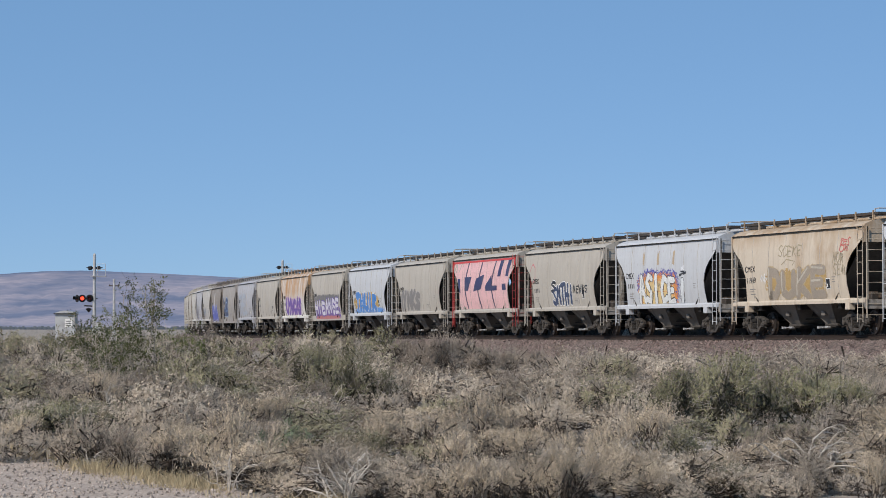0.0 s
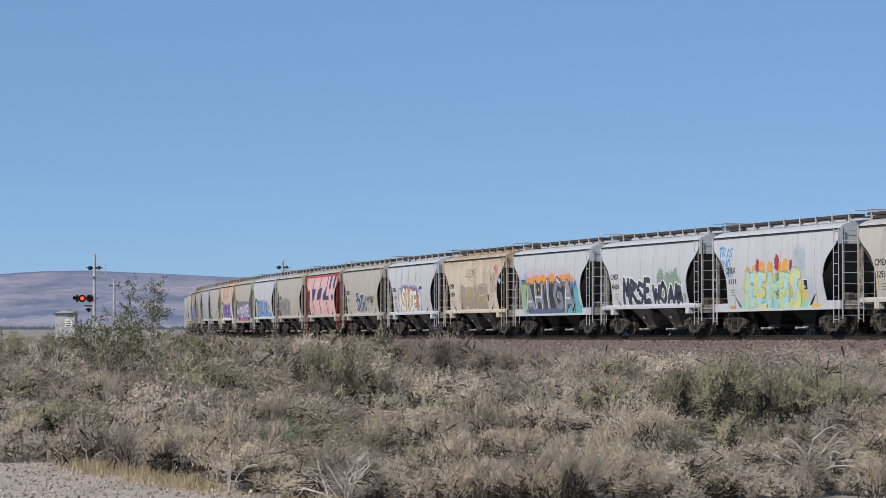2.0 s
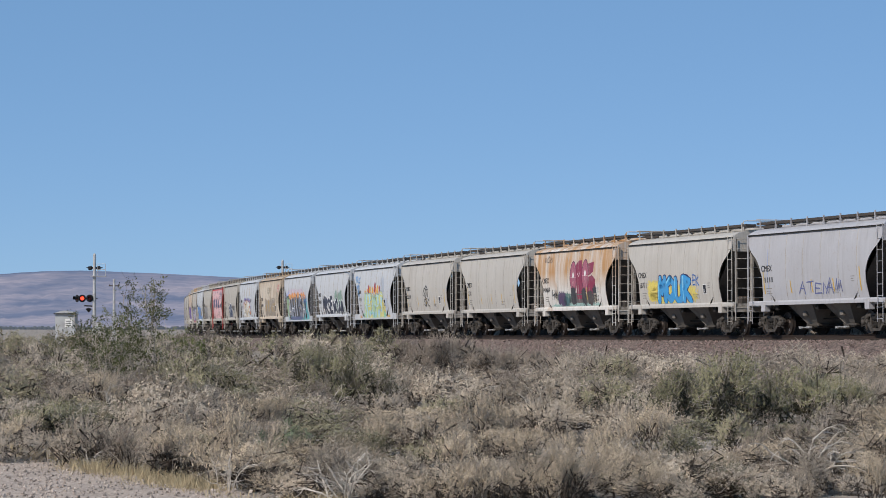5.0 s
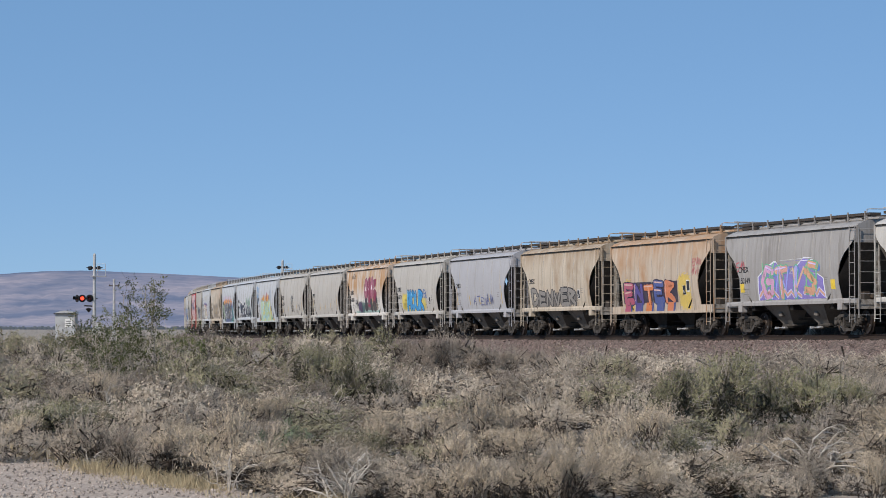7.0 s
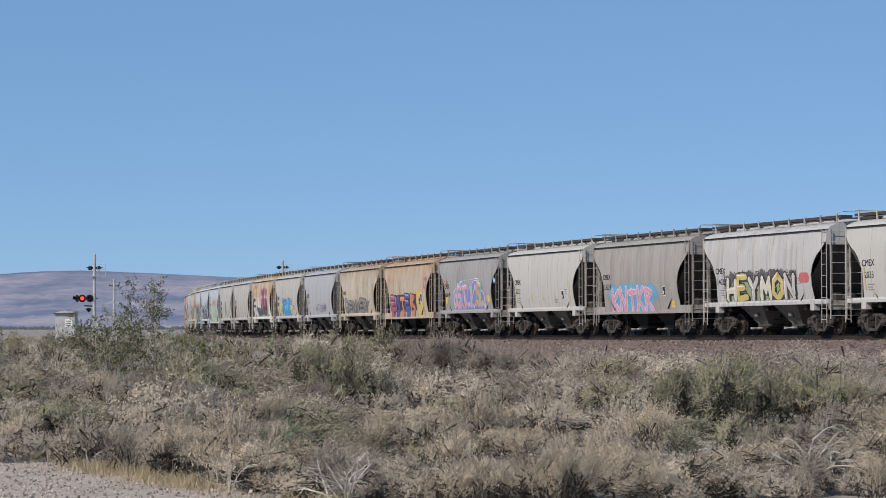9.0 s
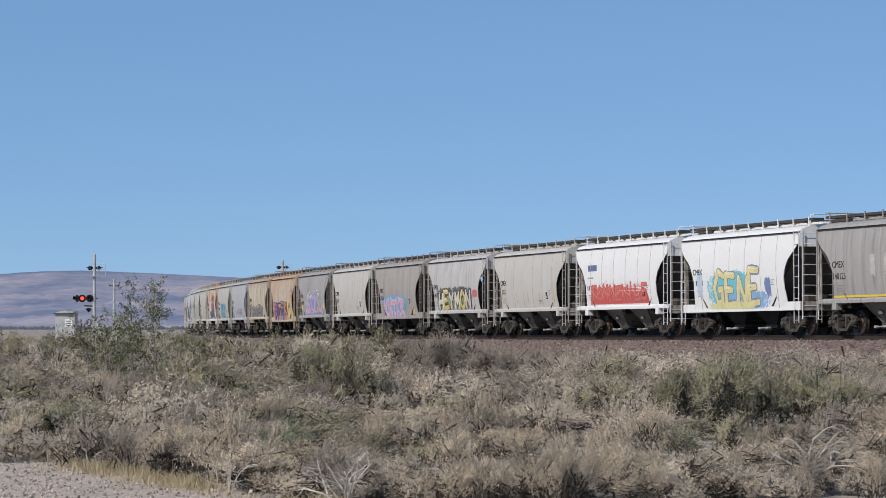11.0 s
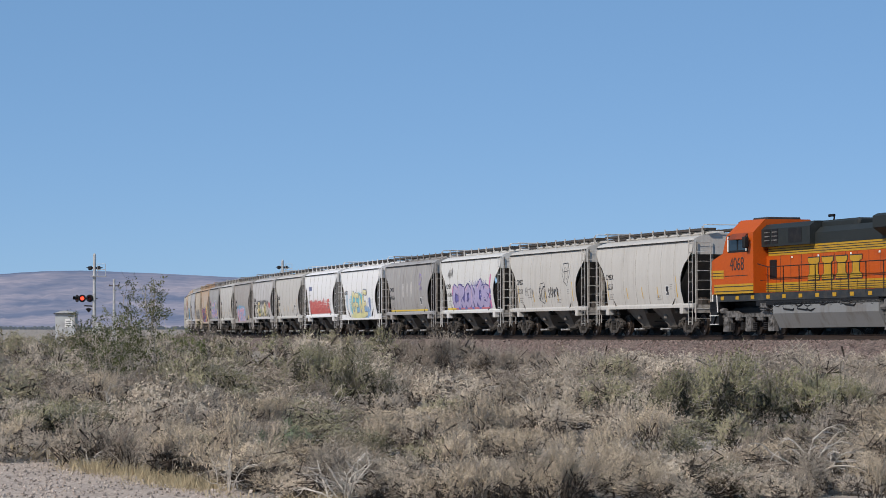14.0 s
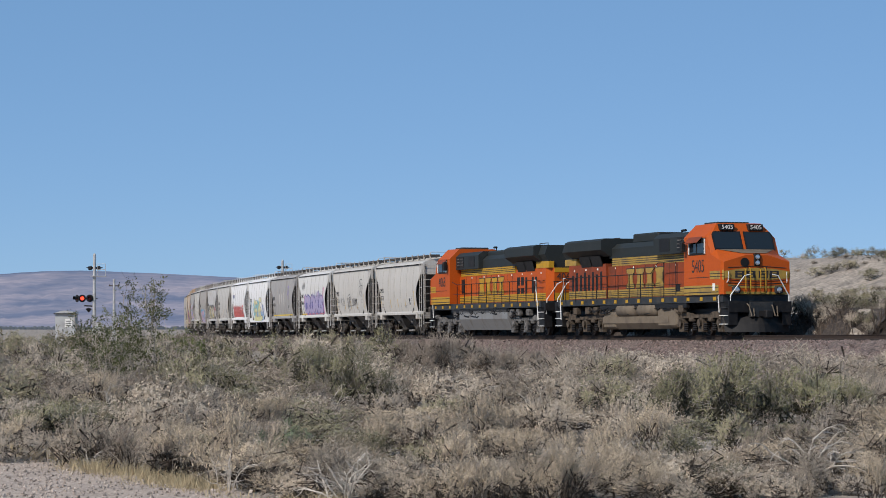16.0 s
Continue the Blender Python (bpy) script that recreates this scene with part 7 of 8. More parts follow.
def scatter_shrubs():
    rnd = random.Random(12)
    y = 26.2
    while y < 178:
        gap = 1.1 + 0.4 * smooth(30, 50, y) + 0.015 * (y - 24) + 0.03 * max(0, y - 66)
        half = 0.172 * y + 1.2
        x = -half + rnd.uniform(0, gap)
        while x < half:
            px, py = x + rnd.uniform(-0.35, 0.35) * gap, y + rnd.uniform(-0.45, 0.45) * gap
            x += gap * rnd.uniform(0.8, 1.3)
            d, rail = from_track(px, py)
            across = px / py
            if (py < 35 and across > 0.0 and rnd.random() < 0.6) or d > -4.9 - rnd.uniform(0, 1.0) or (px < -0.9 and py < road_edge(px) + 0.9):
                continue
            size = rnd.choice((rnd.uniform(0.6, 0.9), rnd.uniform(0.95, 1.45), rnd.uniform(1.0, 1.5))) * (1.0 + 0.2 * smooth(60, 120, py))
            size *= 0.66 + 0.34 * smooth(36, 52, py)
            if any((px - a) ** 2 + (py - b) ** 2 < (0.55 * (size + c)) ** 2 for a, b, c in SHRUB_SPOTS):
                continue
            n = 0.9 * noise.noise((px * 0.16, py * 0.10, 4.0)) + rnd.uniform(-0.4, 0.4)
            green = 0.42 + 0.16 * smooth(35, 70, py) - 0.32 * smooth(-0.03, 0.04, across) * smooth(40, 55, py)
            if 0.07 < across < 0.158 and 34 < py < 44:
                kind = "olive_shrub"
                size = min(size, 0.6)
            elif across > -0.005:
                kind = rnd.choice(("straw_shrub", "grey_shrub", "dusty_shrub", "dusty_shrub", "straw_shrub", "saltbush") if py < 44 else ("grey_shrub", "grey_shrub", "dusty_shrub", "dusty_shrub", "dead_brush"))
            elif n > 0.55 - green:
                kind = rnd.choice(("saltbush", "saltbush", "olive_shrub"))
            else:
                kind = rnd.choice(("grey_shrub", "grey_shrub", "straw_shrub", "dusty_shrub", "dusty_shrub", "saltbush"))
            # some undergrowth turns to dead brush, to darken gaps as shade would
            if py < 46 and across < -0.005 and rnd.random() < 0.12:
                kind = "dead_brush"
            if py > 44 and across < -0.005:
                kind = rnd.choice(("olive_shrub", "saltbush", "saltbush", "grey_shrub", "dusty_shrub", "dead_brush"))
            tall = rnd.uniform(0.85, 1.3)
            low = 0.55 + 0.45 * smooth(36, 52, py)
            # further dead brush in patches that imitate shaded hollows
            if rnd.random() < 0.12 - 0.5 * noise.noise((px * 0.3, py * 0.18, 17.0)) and d < -12:
                kind = "dead_brush"
            # low growth where the ballast shows above it, taller towards the crossing
            full = (SHRUB_KINDS[kind][1]["height"] + 0.2) * size
            if across > -0.01:
                most = 1.6 - 0.0080 * py + 0.22 * noise.noise((px * 0.4, py * 0.2, 9))
                if d > -16:
                    most = min(most, 0.6 + 0.4 * rnd.random())
                    size = min(size, 0.75)
                tall = min(tall, most / full)
            else:
                most = 1.0 + 0.62 * smooth(27, 48, py) + 0.10 * noise.noise((px * 0.3, py * 0.1, 8))
                tall = min(1.7, most * rnd.uniform(0.66, 1.06) / full)
            # undergrowth is cut low so the camera sees the large shrubs behind it
            most = tall * low * full
            for across_l, foot, crown, reach, far in LARGE:
                if far > py and abs(784 + across * 4860.8 - across_l) < reach * 0.85:
                    most = min(most, max(0.42, 1.6 - (foot - 0.42 * (foot - crown) - 576.1) / 4860.8 * py))
            put_shrub(kind, px, py, size, max(most / full, 0.35))
        y += gap * 0.9
    # growth along the far side of the track and over the hill
    for s in np.arange(40, 120, 2.4):
        for _ in range(2):
            x, y, z = beside(s + rnd.uniform(-0.8, 0.8), -rnd.uniform(4.2, 8.0))
            put_shrub(rnd.choice(("grey_shrub", "saltbush", "dusty_shrub", "olive_shrub")), x, y, rnd.uniform(0.7, 1.2), rnd.uniform(0.8, 1.1), "far")
    for _ in range(24):
        x, y, z = beside(rnd.uniform(5, 42), -rnd.uniform(2.7, 8.0))
        put_shrub(rnd.choice(("grey_shrub", "grey_shrub", "dead_brush", "saltbush", "olive_shrub")), x, y, rnd.uniform(0.4, 0.9), rnd.uniform(0.7, 1.0), "mid")
    for q in np.arange(6, 28, 1.1):
        x, y, z = beside(q, -rnd.uniform(2.7, 3.5))
        put_shrub(rnd.choice(("grey_shrub", "grey_shrub", "dusty_shrub", "saltbush")), x, y, rnd.uniform(0.5, 0.75), rnd.uniform(0.9, 1.5), "mid")
    for _ in range(150):
        u, dist = rnd.uniform(0.07, 0.185), rnd.uniform(112, 235)
        x, y = u * dist, dist
        d, rail = from_track(x, y)
        if d > 9 and rnd.random() < 0.16 + 0.8 * smooth(34, 10, d):
            put_shrub(rnd.choice(("olive_shrub", "grey_shrub", "saltbush", "olive_shrub")), x, y, rnd.uniform(0.35, 0.8), rnd.uniform(0.7, 1.0), "far")


def on_hill(across, height):
    """Where the line of sight at this place across and height first meets the rising ground beyond the track."""
    d = 118.0
    while d < 330 and 1.6 + (576.1 - height) / 4860.8 * d > land(at_px(across, d), d):
        d += 1.0
    return at_px(across, d), d


for across, height, kind, size in ((1486, 456, "olive_shrub", 1.0), (1476, 457, "olive_shrub", 0.7), (1497, 457, "grey_shrub", 0.6), (1564, 456, "olive_shrub", 0.8), (1472, 484, "saltbush", 0.95), (1503, 482, "saltbush", 1.0), (1542, 496, "olive_shrub", 1.1),
                                   (1453, 490, "grey_shrub", 0.6), (1412, 484, "grey_shrub", 0.4), (1557, 516, "grey_shrub", 0.7), (1470, 538, "olive_shrub", 0.9), (1430, 545, "grey_shrub", 1.2), (1500, 550, "grey_shrub", 1.4), (1548, 545, "saltbush", 1.6),
                                   (1480, 578, "dead_brush", 1.1), (1425, 575, "grey_shrub", 1.2), (1545, 572, "grey_shrub", 0.8), (1510, 520, "grey_shrub", 0.5), (1530, 470, "grey_shrub", 0.4), (1442, 470, "grey_shrub", 0.4)):
    put_shrub(kind, *on_hill(across, height), 0.68 * size, 0.8, "mid")


def stand(kind, across, base, top, half, lod=None):
    """A shrub that stands out: its place across, foot, crown and half width as seen from the camera's post, in the units of at_px."""
    depth = 1.6 * 4860.8 / (base - 576.1)
    for _ in range(3):
        depth = (1.6 - land(at_px(across, depth), depth)) * 4860.8 / (base - 576.1)
    size = 1.16 * half * depth / 4860.8
    LARGE.append((across, base, top, half, depth))
    put_shrub(kind, at_px(across, depth), depth, size, (base - top) * depth / 4860.8 / (size * SHRUB_KINDS[kind][1]["height"] * 1.08), lod)


# along the roadside
stand("grey_shrub", 35, 815, 738, 72)
stand("dusty_shrub", 148, 829, 708, 66)
stand("dead_brush", 228, 840, 745, 46)
stand("grey_shrub", 305, 848, 742, 66)
stand("straw_shrub", 408, 862, 702, 70)
stand("grey_shrub", 600, 890, 792, 90)
# behind them
stand("straw_shrub", 182, 738, 642, 42)
stand("grey_shrub", 112, 728, 664, 50)
stand("grey_shrub", 35, 765, 690, 58)
stand("dusty_shrub", 272, 785, 688, 78)
# dead brush in place of a shadowed gap
stand("dead_brush", 248, 712, 640, 44)
stand("olive_shrub", 396, 718, 634, 58)
stand("straw_shrub", 488, 775, 690, 62)
stand("grey_shrub", 345, 742, 665, 52)
stand("dead_brush", 50, 690, 640, 42)
stand("dusty_shrub", 470, 690, 628, 52)
# the middle
stand("olive_shrub", 640, 742, 630, 72, "near")
stand("olive_shrub", 552, 704, 594, 66, "near")
stand("olive_shrub", 682, 645, 571, 38)
# dead brush in place of the dark void beneath the olive shrubs
stand("dead_brush", 560, 742, 690, 48)
stand("grey_shrub", 700, 748, 672, 55)
stand("dead_brush", 735, 722, 632, 66, "near")
stand("grey_shrub", 822, 678, 590, 56, "near")
stand("dead_brush", 728, 676, 588, 50, "near")
stand("dusty_shrub", 762, 812, 716, 72)
stand("straw_shrub", 676, 802, 728, 52)
stand("saltbush", 786, 758, 688, 46)
stand("straw_shrub", 862, 806, 690, 62)
stand("straw_shrub", 922, 820, 744, 60)
stand("dusty_shrub", 900, 735, 655, 66)
stand("dusty_shrub", 968, 790, 690, 60)
stand("dusty_shrub", 770, 895, 800, 66)
stand("straw_shrub", 850, 905, 805, 66)
stand("straw_shrub", 985, 905, 790, 80)
stand("dusty_shrub", 1000, 745, 650, 60)
# the large olive thicket and what stands before it
stand("olive_shrub", 1212, 758, 640, 84, "near")
stand("dusty_shrub", 1118, 796, 676, 64)
stand("straw_shrub", 1160, 812, 712, 56)
stand("olive_shrub", 1318, 766, 606, 96, "near")
stand("olive_shrub", 1255, 742, 628, 50, "near")
stand("olive_shrub", 1412, 764, 632, 78, "near")
stand("olive_shrub", 1490, 752, 640, 56, "near")
stand("saltbush", 1085, 752, 650, 62)
stand("straw_shrub", 1078, 832, 738, 66)
stand("olive_shrub", 1205, 832, 738, 68)
stand("saltbush", 1272, 880, 798, 78)
stand("straw_shrub", 1150, 890, 808, 62)
stand("dead_brush", 1440, 858, 765, 84)
stand("dead_brush", 1335, 820, 750, 44)
stand("dusty_shrub", 1370, 895, 830, 60)
stand("grey_shrub", 1545, 748, 645, 52)
stand("dead_brush", 1385, 806, 722, 66)
stand("saltbush", 1300, 806, 722, 50)
stand("grey_shrub", 1470, 800, 708, 56)
stand("dead_brush", 1540, 812, 740, 46)
stand("straw_shrub", 1552, 900, 800, 56)
stand("straw_shrub", 1020, 850, 752, 62)
stand("dusty_shrub", 925, 880, 800, 62)
stand("dusty_shrub", 700, 870, 790, 58)
stand("straw_shrub", 810, 850, 760, 60)
# taller growth towards the crossing
stand("grey_shrub", 70, 690, 590, 62)
stand("saltbush", 30, 660, 590, 48)
stand("olive_shrub", 118, 662, 580, 50)
stand("saltbush", 104, 634, 573, 34)
stand("olive_shrub", 150, 638, 572, 34)
stand("olive_shrub", 300, 640, 578, 34)
stand("olive_shrub", 262, 668, 592, 46)
stand("olive_shrub", 205, 672, 596, 40)
stand("grey_shrub", 320, 660, 590, 42)
stand("saltbush", 410, 655, 586, 48)
stand("olive_shrub", 480, 650, 582, 44)
stand("grey_shrub", 535, 648, 584, 36)
stand("saltbush", 615, 652, 586, 42)
stand("olive_shrub", 612, 716, 604, 58, "near")
stand("dead_brush", 775, 684, 590, 48, "near")
stand("dead_brush", 866, 690, 600, 52, "near")
stand("grey_shrub", 905, 672, 596, 42)
stand("dead_brush", 968, 678, 602, 44)
stand("grey_shrub", 1030, 684, 600, 46)
stand("saltbush", 1090, 690, 608, 44)
rim = random.Random(44)
px = -6.4
while px < 4.6:
    py = (road_edge(px) + rim.uniform(0.6, 1.0)) if px < -1.0 else 24.4 + rim.uniform(-0.9, 1.6)
    put_shrub(rim.choice(("dusty_shrub", "dusty_shrub", "straw_shrub", "grey_shrub")), px, py, rim.uniform(0.34, 0.62), rim.uniform(0.6, 1.05))
    px += rim.uniform(0.22, 0.5)
scatter_shrubs()


def creosote(px, depth, height, spread_x, seed, stems=9):
    """A tall open creosote bush: thin leaning stems with small leaf tufts towards their tips."""
    rng = np.random.default_rng(seed)
    e = new("creosote_bush")
    x, y = at_px(px, depth), depth
    e.location = (x, y, land(x, y) - 0.05)
    tufts = []
    for k in range(stems):
        a = rng.uniform(0, 6.28)
        r = spread_x * rng.uniform(0.15, 1.0)
        h = height * rng.uniform(0.55, 1.0)
        pts = [np.array([r * (i / 6) ** 1.2 * math.cos(a), r * (i / 6) ** 1.2 * math.sin(a), h * i / 6]) + rng.normal(size=3) * 0.04 * (i > 0) for i in range(7)]
        stem = part("stem", Shape().tube([tuple(p) for p in pts], 0.014, 4, r2=0.005), M_TWIG["grey"], e)
        sh = Shape()
        for _ in range(8):
            t = rng.uniform(0.72 if height > 2.2 else 0.4, 1.0) * 5.99
            i = int(t)
            b = pts[i] + (pts[i + 1] - pts[i]) * (t - i)
            tip = b + rng.normal(size=3) * 0.22 + np.array([0, 0, 0.16])
            sh.tube([tuple(b), tuple((b + tip) / 2 + rng.normal(size=3) * 0.02), tuple(tip)], 0.006, 3, r2=0.003)
            tufts += [b + (tip - b) * q for q in (0.6, 0.85, 1.05)]
        tagged(part("twig", sh, M_TWIG["grey"], stem), kind="stuff")
        tufts.append(pts[-1])
    tufts = np.array(tufts)
    n = 13 * len(tufts)
    j = rng.integers(0, len(tufts), n)
    keep = rng.uniform(0, 1, len(tufts))[j] > 0.58
    lp = tufts[j] + rng.normal(size=(n, 3)) * 0.045
    ld = rng.normal(size=(n, 3)) + np.array([0, 0, 0.5])
    ld /= np.linalg.norm(ld, axis=1, keepdims=True)
    lv = blades(lp[keep], ld[keep], rng.uniform(0.045, 0.07, keep.sum()), rng.uniform(0.010, 0.016, keep.sum()), rng)
    f = new("foliage", array_mesh("foliage", np.zeros((0, 3)), lv, [M_LEAF["creosote"]]))
    f.parent = e
    tagged(e, "tall open creosote bush with dark green leaf tufts", "shrub", "creosote bushes")


creosote(222, 66, 2.60, 0.30, 5, 6)
creosote(271, 68, 2.55, 0.30, 6, 9)
creosote(212, 62, 1.75, 0.45, 7, 10)
creosote(158, 58, 1.65, 0.40, 8, 8)
creosote(190, 57, 1.6, 0.6, 9, 10)
creosote(240, 60, 1.6, 1.0, 10, 12)
creosote(330, 64, 1.55, 0.8, 11, 9)


def trackside_weeds():
    """Brown weeds added along the far ballast edge to darken the gap under the train."""
    rng = np.random.default_rng(8)
    n = 9000
    s, left = rng.uniform(4, 190, n), -rng.uniform(2.15, 3.1, n)
    p0 = np.array([beside(a, b) for a, b in zip(s, left)])
    p0[:, 2] = [land(a, b) - 0.02 for a, b in p0[:, :2]]
    d = rng.normal(size=(n, 3)) * 0.35 + np.array([0, 0, 1.0])
    h = rng.uniform(0.25, 0.75, n)[:, None]
    bend = rng.normal(size=(n, 3)) * 0.1
    v = strands(p0, p0 + d * h * 0.4, p0 + d * h * 0.75 + bend, p0 + d * h + bend * 2, rng.uniform(0.012, 0.03, n), rng, np.tile((0.0, -1.0, 0.3), (n, 1)))
    g = new("trackside_weeds", array_mesh("trackside_weeds", v, np.zeros((0, 3)), [M_TWIG["brown"]]))
    tagged(g, "brown weeds added along the ballast edge to darken the gap under the train", "weeds", kind="stuff")


trackside_weeds()


def forked_wood(across, base, top, half, seed, count=9, arch=0.0, thick=0.014):
    """Bleached bare limbs that rise from one foot, bend, and fork twice; arch: how far they bow over."""
    rng = np.random.default_rng(seed)
    depth = 1.6 * 4860.8 / (base - 576.1)
    x, unit = at_px(across, depth), depth / 4860.8
    e = new("dead_branch")
    e.location = (x, depth, land(x, depth) - 0.02)

    def grow(p, d, length, bow):
        pts = [p]
        for i in range(6):
            d = d + rng.normal(size=3) * 0.24 + np.array([0, 0, -bow * (i / 5)])
            d /= np.linalg.norm(d)
            p = p + d * length / 6
            p[2] = max(p[2], 0.03)
            pts.append(p)
        return pts, d

    for k in range(count):
        a = rng.uniform(0, 6.28)
        lean = rng.uniform(0.15, 1.0) * half / (base - top)
        d = np.array([math.cos(a) * lean, math.sin(a) * lean * 0.8 - 0.15, 1.0])
        size = (base - top) * unit * rng.uniform(0.6, 1.05) * math.sqrt(1 + lean * lean)
        pts, d = grow(rng.normal(size=3) * np.array([0.05, 0.05, 0.0]), d / np.linalg.norm(d), size, arch)
        limb = part("limb", Shape().tube([tuple(q) for q in pts], thick * rng.uniform(0.7, 1.2), 5, r2=thick * 0.35), M_TWIG["bleached"], e)
        for q in pts[2:6]:
            w = d + rng.normal(size=3) * 0.75 + np.array([0, 0, 0.15])
            sub, w = grow(q, w / np.linalg.norm(w), size * rng.uniform(0.25, 0.5), arch * 0.7)
            sh = Shape().tube([tuple(v) for v in sub], thick * 0.42, 4, r2=thick * 0.16)
            for v in sub[2:6:2]:
                u = w + rng.normal(size=3) * 0.8
                sh.tube([tuple(v), tuple(v + u * size * 0.06), tuple(v + u * size * 0.13 + rng.normal(size=3) * 0.01)], thick * 0.22, 3, r2=thick * 0.1)
            part("twig", sh, M_TWIG["bleached"], limb)
    tagged(e, "bleached dead branches lying among the shrubs", "dead branch", "dead branches")


forked_wood(1442, 876, 757, 78, 1, 15, 0.45, 0.017)
forked_wood(608, 905, 812, 75, 2, 12, 0.05, 0.013)
forked_wood(166, 834, 778, 36, 3, 5, 0.2, 0.010)
forked_wood(98, 828, 770, 35, 5, 5, 0.1, 0.010)
forked_wood(190, 748, 680, 30, 12, 6, 0.0, 0.011)
forked_wood(405, 878, 795, 50, 4, 8, 0.2, 0.010)
forked_wood(450, 850, 760, 25, 10, 5, 0.0, 0.010)
forked_wood(572, 760, 676, 30, 7, 7, 0.1, 0.012)
forked_wood(828, 742, 670, 38, 6, 8, 0.35, 0.012)
forked_wood(955, 750, 655, 40, 8, 7, 0.2, 0.011)
forked_wood(1040, 690, 642, 30, 13, 6, 0.2, 0.012)
forked_wood(1290, 770, 690, 50, 9, 6, 0.05, 0.011)
forked_wood(1110, 852, 775, 30, 11, 5, 0.1, 0.010)
forked_wood(845, 890, 825, 50, 14, 7, 0.4, 0.010)


def verge():
    """Gravel of the roadside, its stones, and the strip of dry grass along its edge."""
    rnd = random.Random(31)
    st = Shape()
    for _ in range(5200):
        x, y = rnd.uniform(-6.3, -0.8), rnd.uniform(24.5, 36)
        if y > road_edge(x) + 0.2:
            continue
        r = rnd.choice((rnd.uniform(0.006, 0.014), rnd.uniform(0.01, 0.026)))
        c = Vector((x, y, land(x, y) + 0.022 + r * 0.3))
        q = Euler((rnd.uniform(0, 6), rnd.uniform(0, 6), 0)).to_matrix()
        vs = [c + r * (q @ Vector(p)) for p in ((1, 0, 0), (-0.9, 0.2, 0), (0, 1.1, 0.2), (0.1, -1, 0), (0, 0.1, 0.7), (0, 0, -0.6))]
        st.add(vs, [(0, 2, 4), (2, 1, 4), (1, 3, 4), (3, 0, 4), (2, 0, 5), (1, 2, 5), (3, 1, 5), (0, 3, 5)])
    tagged(part("loose_gravel", st, M_GRAVEL_STONE), "loose grey-brown gravel stones on the roadside", "gravel", kind="stuff")
    sh = Shape()
    rows = []
    for y in np.arange(16.0, 37.01, 0.35):
        lim = -5.5 + (y - 34.2) * (-1.6 + 5.5) / (25.0 - 34.2)
        rows.append([(x, y, land(x, y) + 0.02 + 0.012 * noise.noise((x * 4, y * 4, 0))) for x in [-9 + (lim + 9) * q / 16 + (0.25 * noise.noise((y * 0.9, 3, 1)) if q == 16 else 0) for q in range(17)]])
    sh.loft(rows, closed=False)
    tagged(part("road_verge", sh, M_GRAVEL, smooth=True), "pale grey-brown gravel at the edge of a road", "road verge", kind="structure")
    rng = np.random.default_rng(3)
    n = 17000
    t = rng.uniform(0, 1, n)
    x = -6.0 + 5.2 * t
    edge = 34.2 + (x + 5.5) * (25.0 - 34.2) / 3.9
    y = edge + rng.normal(size=n) * 0.55
    patch = np.array([noise.noise((a * 0.9, b * 0.6, 2)) for a, b in zip(x, y)])
    keep = patch + rng.uniform(-0.3, 0.3, n) > -0.12
    p = np.stack([x, y, np.array([land(a, b) for a, b in zip(x, y)])], 1)[keep]
    d = rng.normal(size=p.shape) * 0.45 + np.array([0, 0, 1.0])
    d /= np.linalg.norm(d, axis=1, keepdims=True)
    lv = blades(p, d, rng.uniform(0.04, 0.19, len(p)), rng.uniform(0.003, 0.006, len(p)), rng)
    g = new("dry_grass", array_mesh("dry_grass", np.zeros((0, 3)), lv, [M_DRYGRASS]))
    tagged(g, "strip of short golden dry grass", "grass", kind="stuff")


M_GRAVEL = material("road_gravel", (0.43, 0.355, 0.295), 0.95, 0, (0.31, 0.26, 0.22), 2.0, 0.5, 0.35, 0.7, 26)
M_GRAVEL_STONE = material("gravel_stones", (0.40, 0.345, 0.30), 0.9, 0, (0.24, 0.21, 0.185), 7, 0.6, 0.3, 0, 30, per_piece=0.5)
M_DRYGRASS = material("dry_grass_blades", (0.40, 0.33, 0.21), 0.9, 0, (0.32, 0.28, 0.18), 2.5, 0.5, 0.25, 0, 30)
verge()
put_green = shrub_meshes(77, 0.34, 0.62, 10, 420, 6, 0.035, 0.004, "grey", "grey", "fresh", core="inner_green", up=0.8, clumps=14)
fresh = new("green_shrub")
fresh.location = (at_px(505, 29.5), 29.5, land(at_px(505, 29.5), 29.5) - 0.02)
for nm, me in zip(("wood", "foliage"), put_green):
    o = new(nm, me)
    o.parent = fresh
tagged(fresh, "small fresh green shrub with feathery leaves", "shrub")

# ---------------------------------------------------------------- level crossing in the distance
M_GALV = material("galvanised_steel", (0.50, 0.50, 0.49), 0.5, 0.3, (0.32, 0.31, 0.30), 3, 0.5, 0.12)
M_SIGNAL_BLACK = plain("signal_black", (0.015, 0.015, 0.017))
M_RED = bpy.data.materials.new("red_signal_lens")
M_RED.use_nodes = True
_r = M_RED.node_tree.nodes["Principled BSDF"]
_r.inputs["Base Color"].default_value, _r.inputs["Roughness"].default_value = (0.45, 0.015, 0.01, 1), 0.15
_r.inputs["Emission Color"].default_value, _r.inputs["Emission Strength"].default_value = (1.0, 0.06, 0.03, 1), 2.6
M_RED_OFF = material("red_signal_lens_dark", (0.12, 0.01, 0.01), 0.2)
M_HUT = material("hut_sheet_steel", (0.44, 0.45, 0.45), 0.55, 0.1, (0.33, 0.33, 0.32), 1.2, 0.4, 0.08)


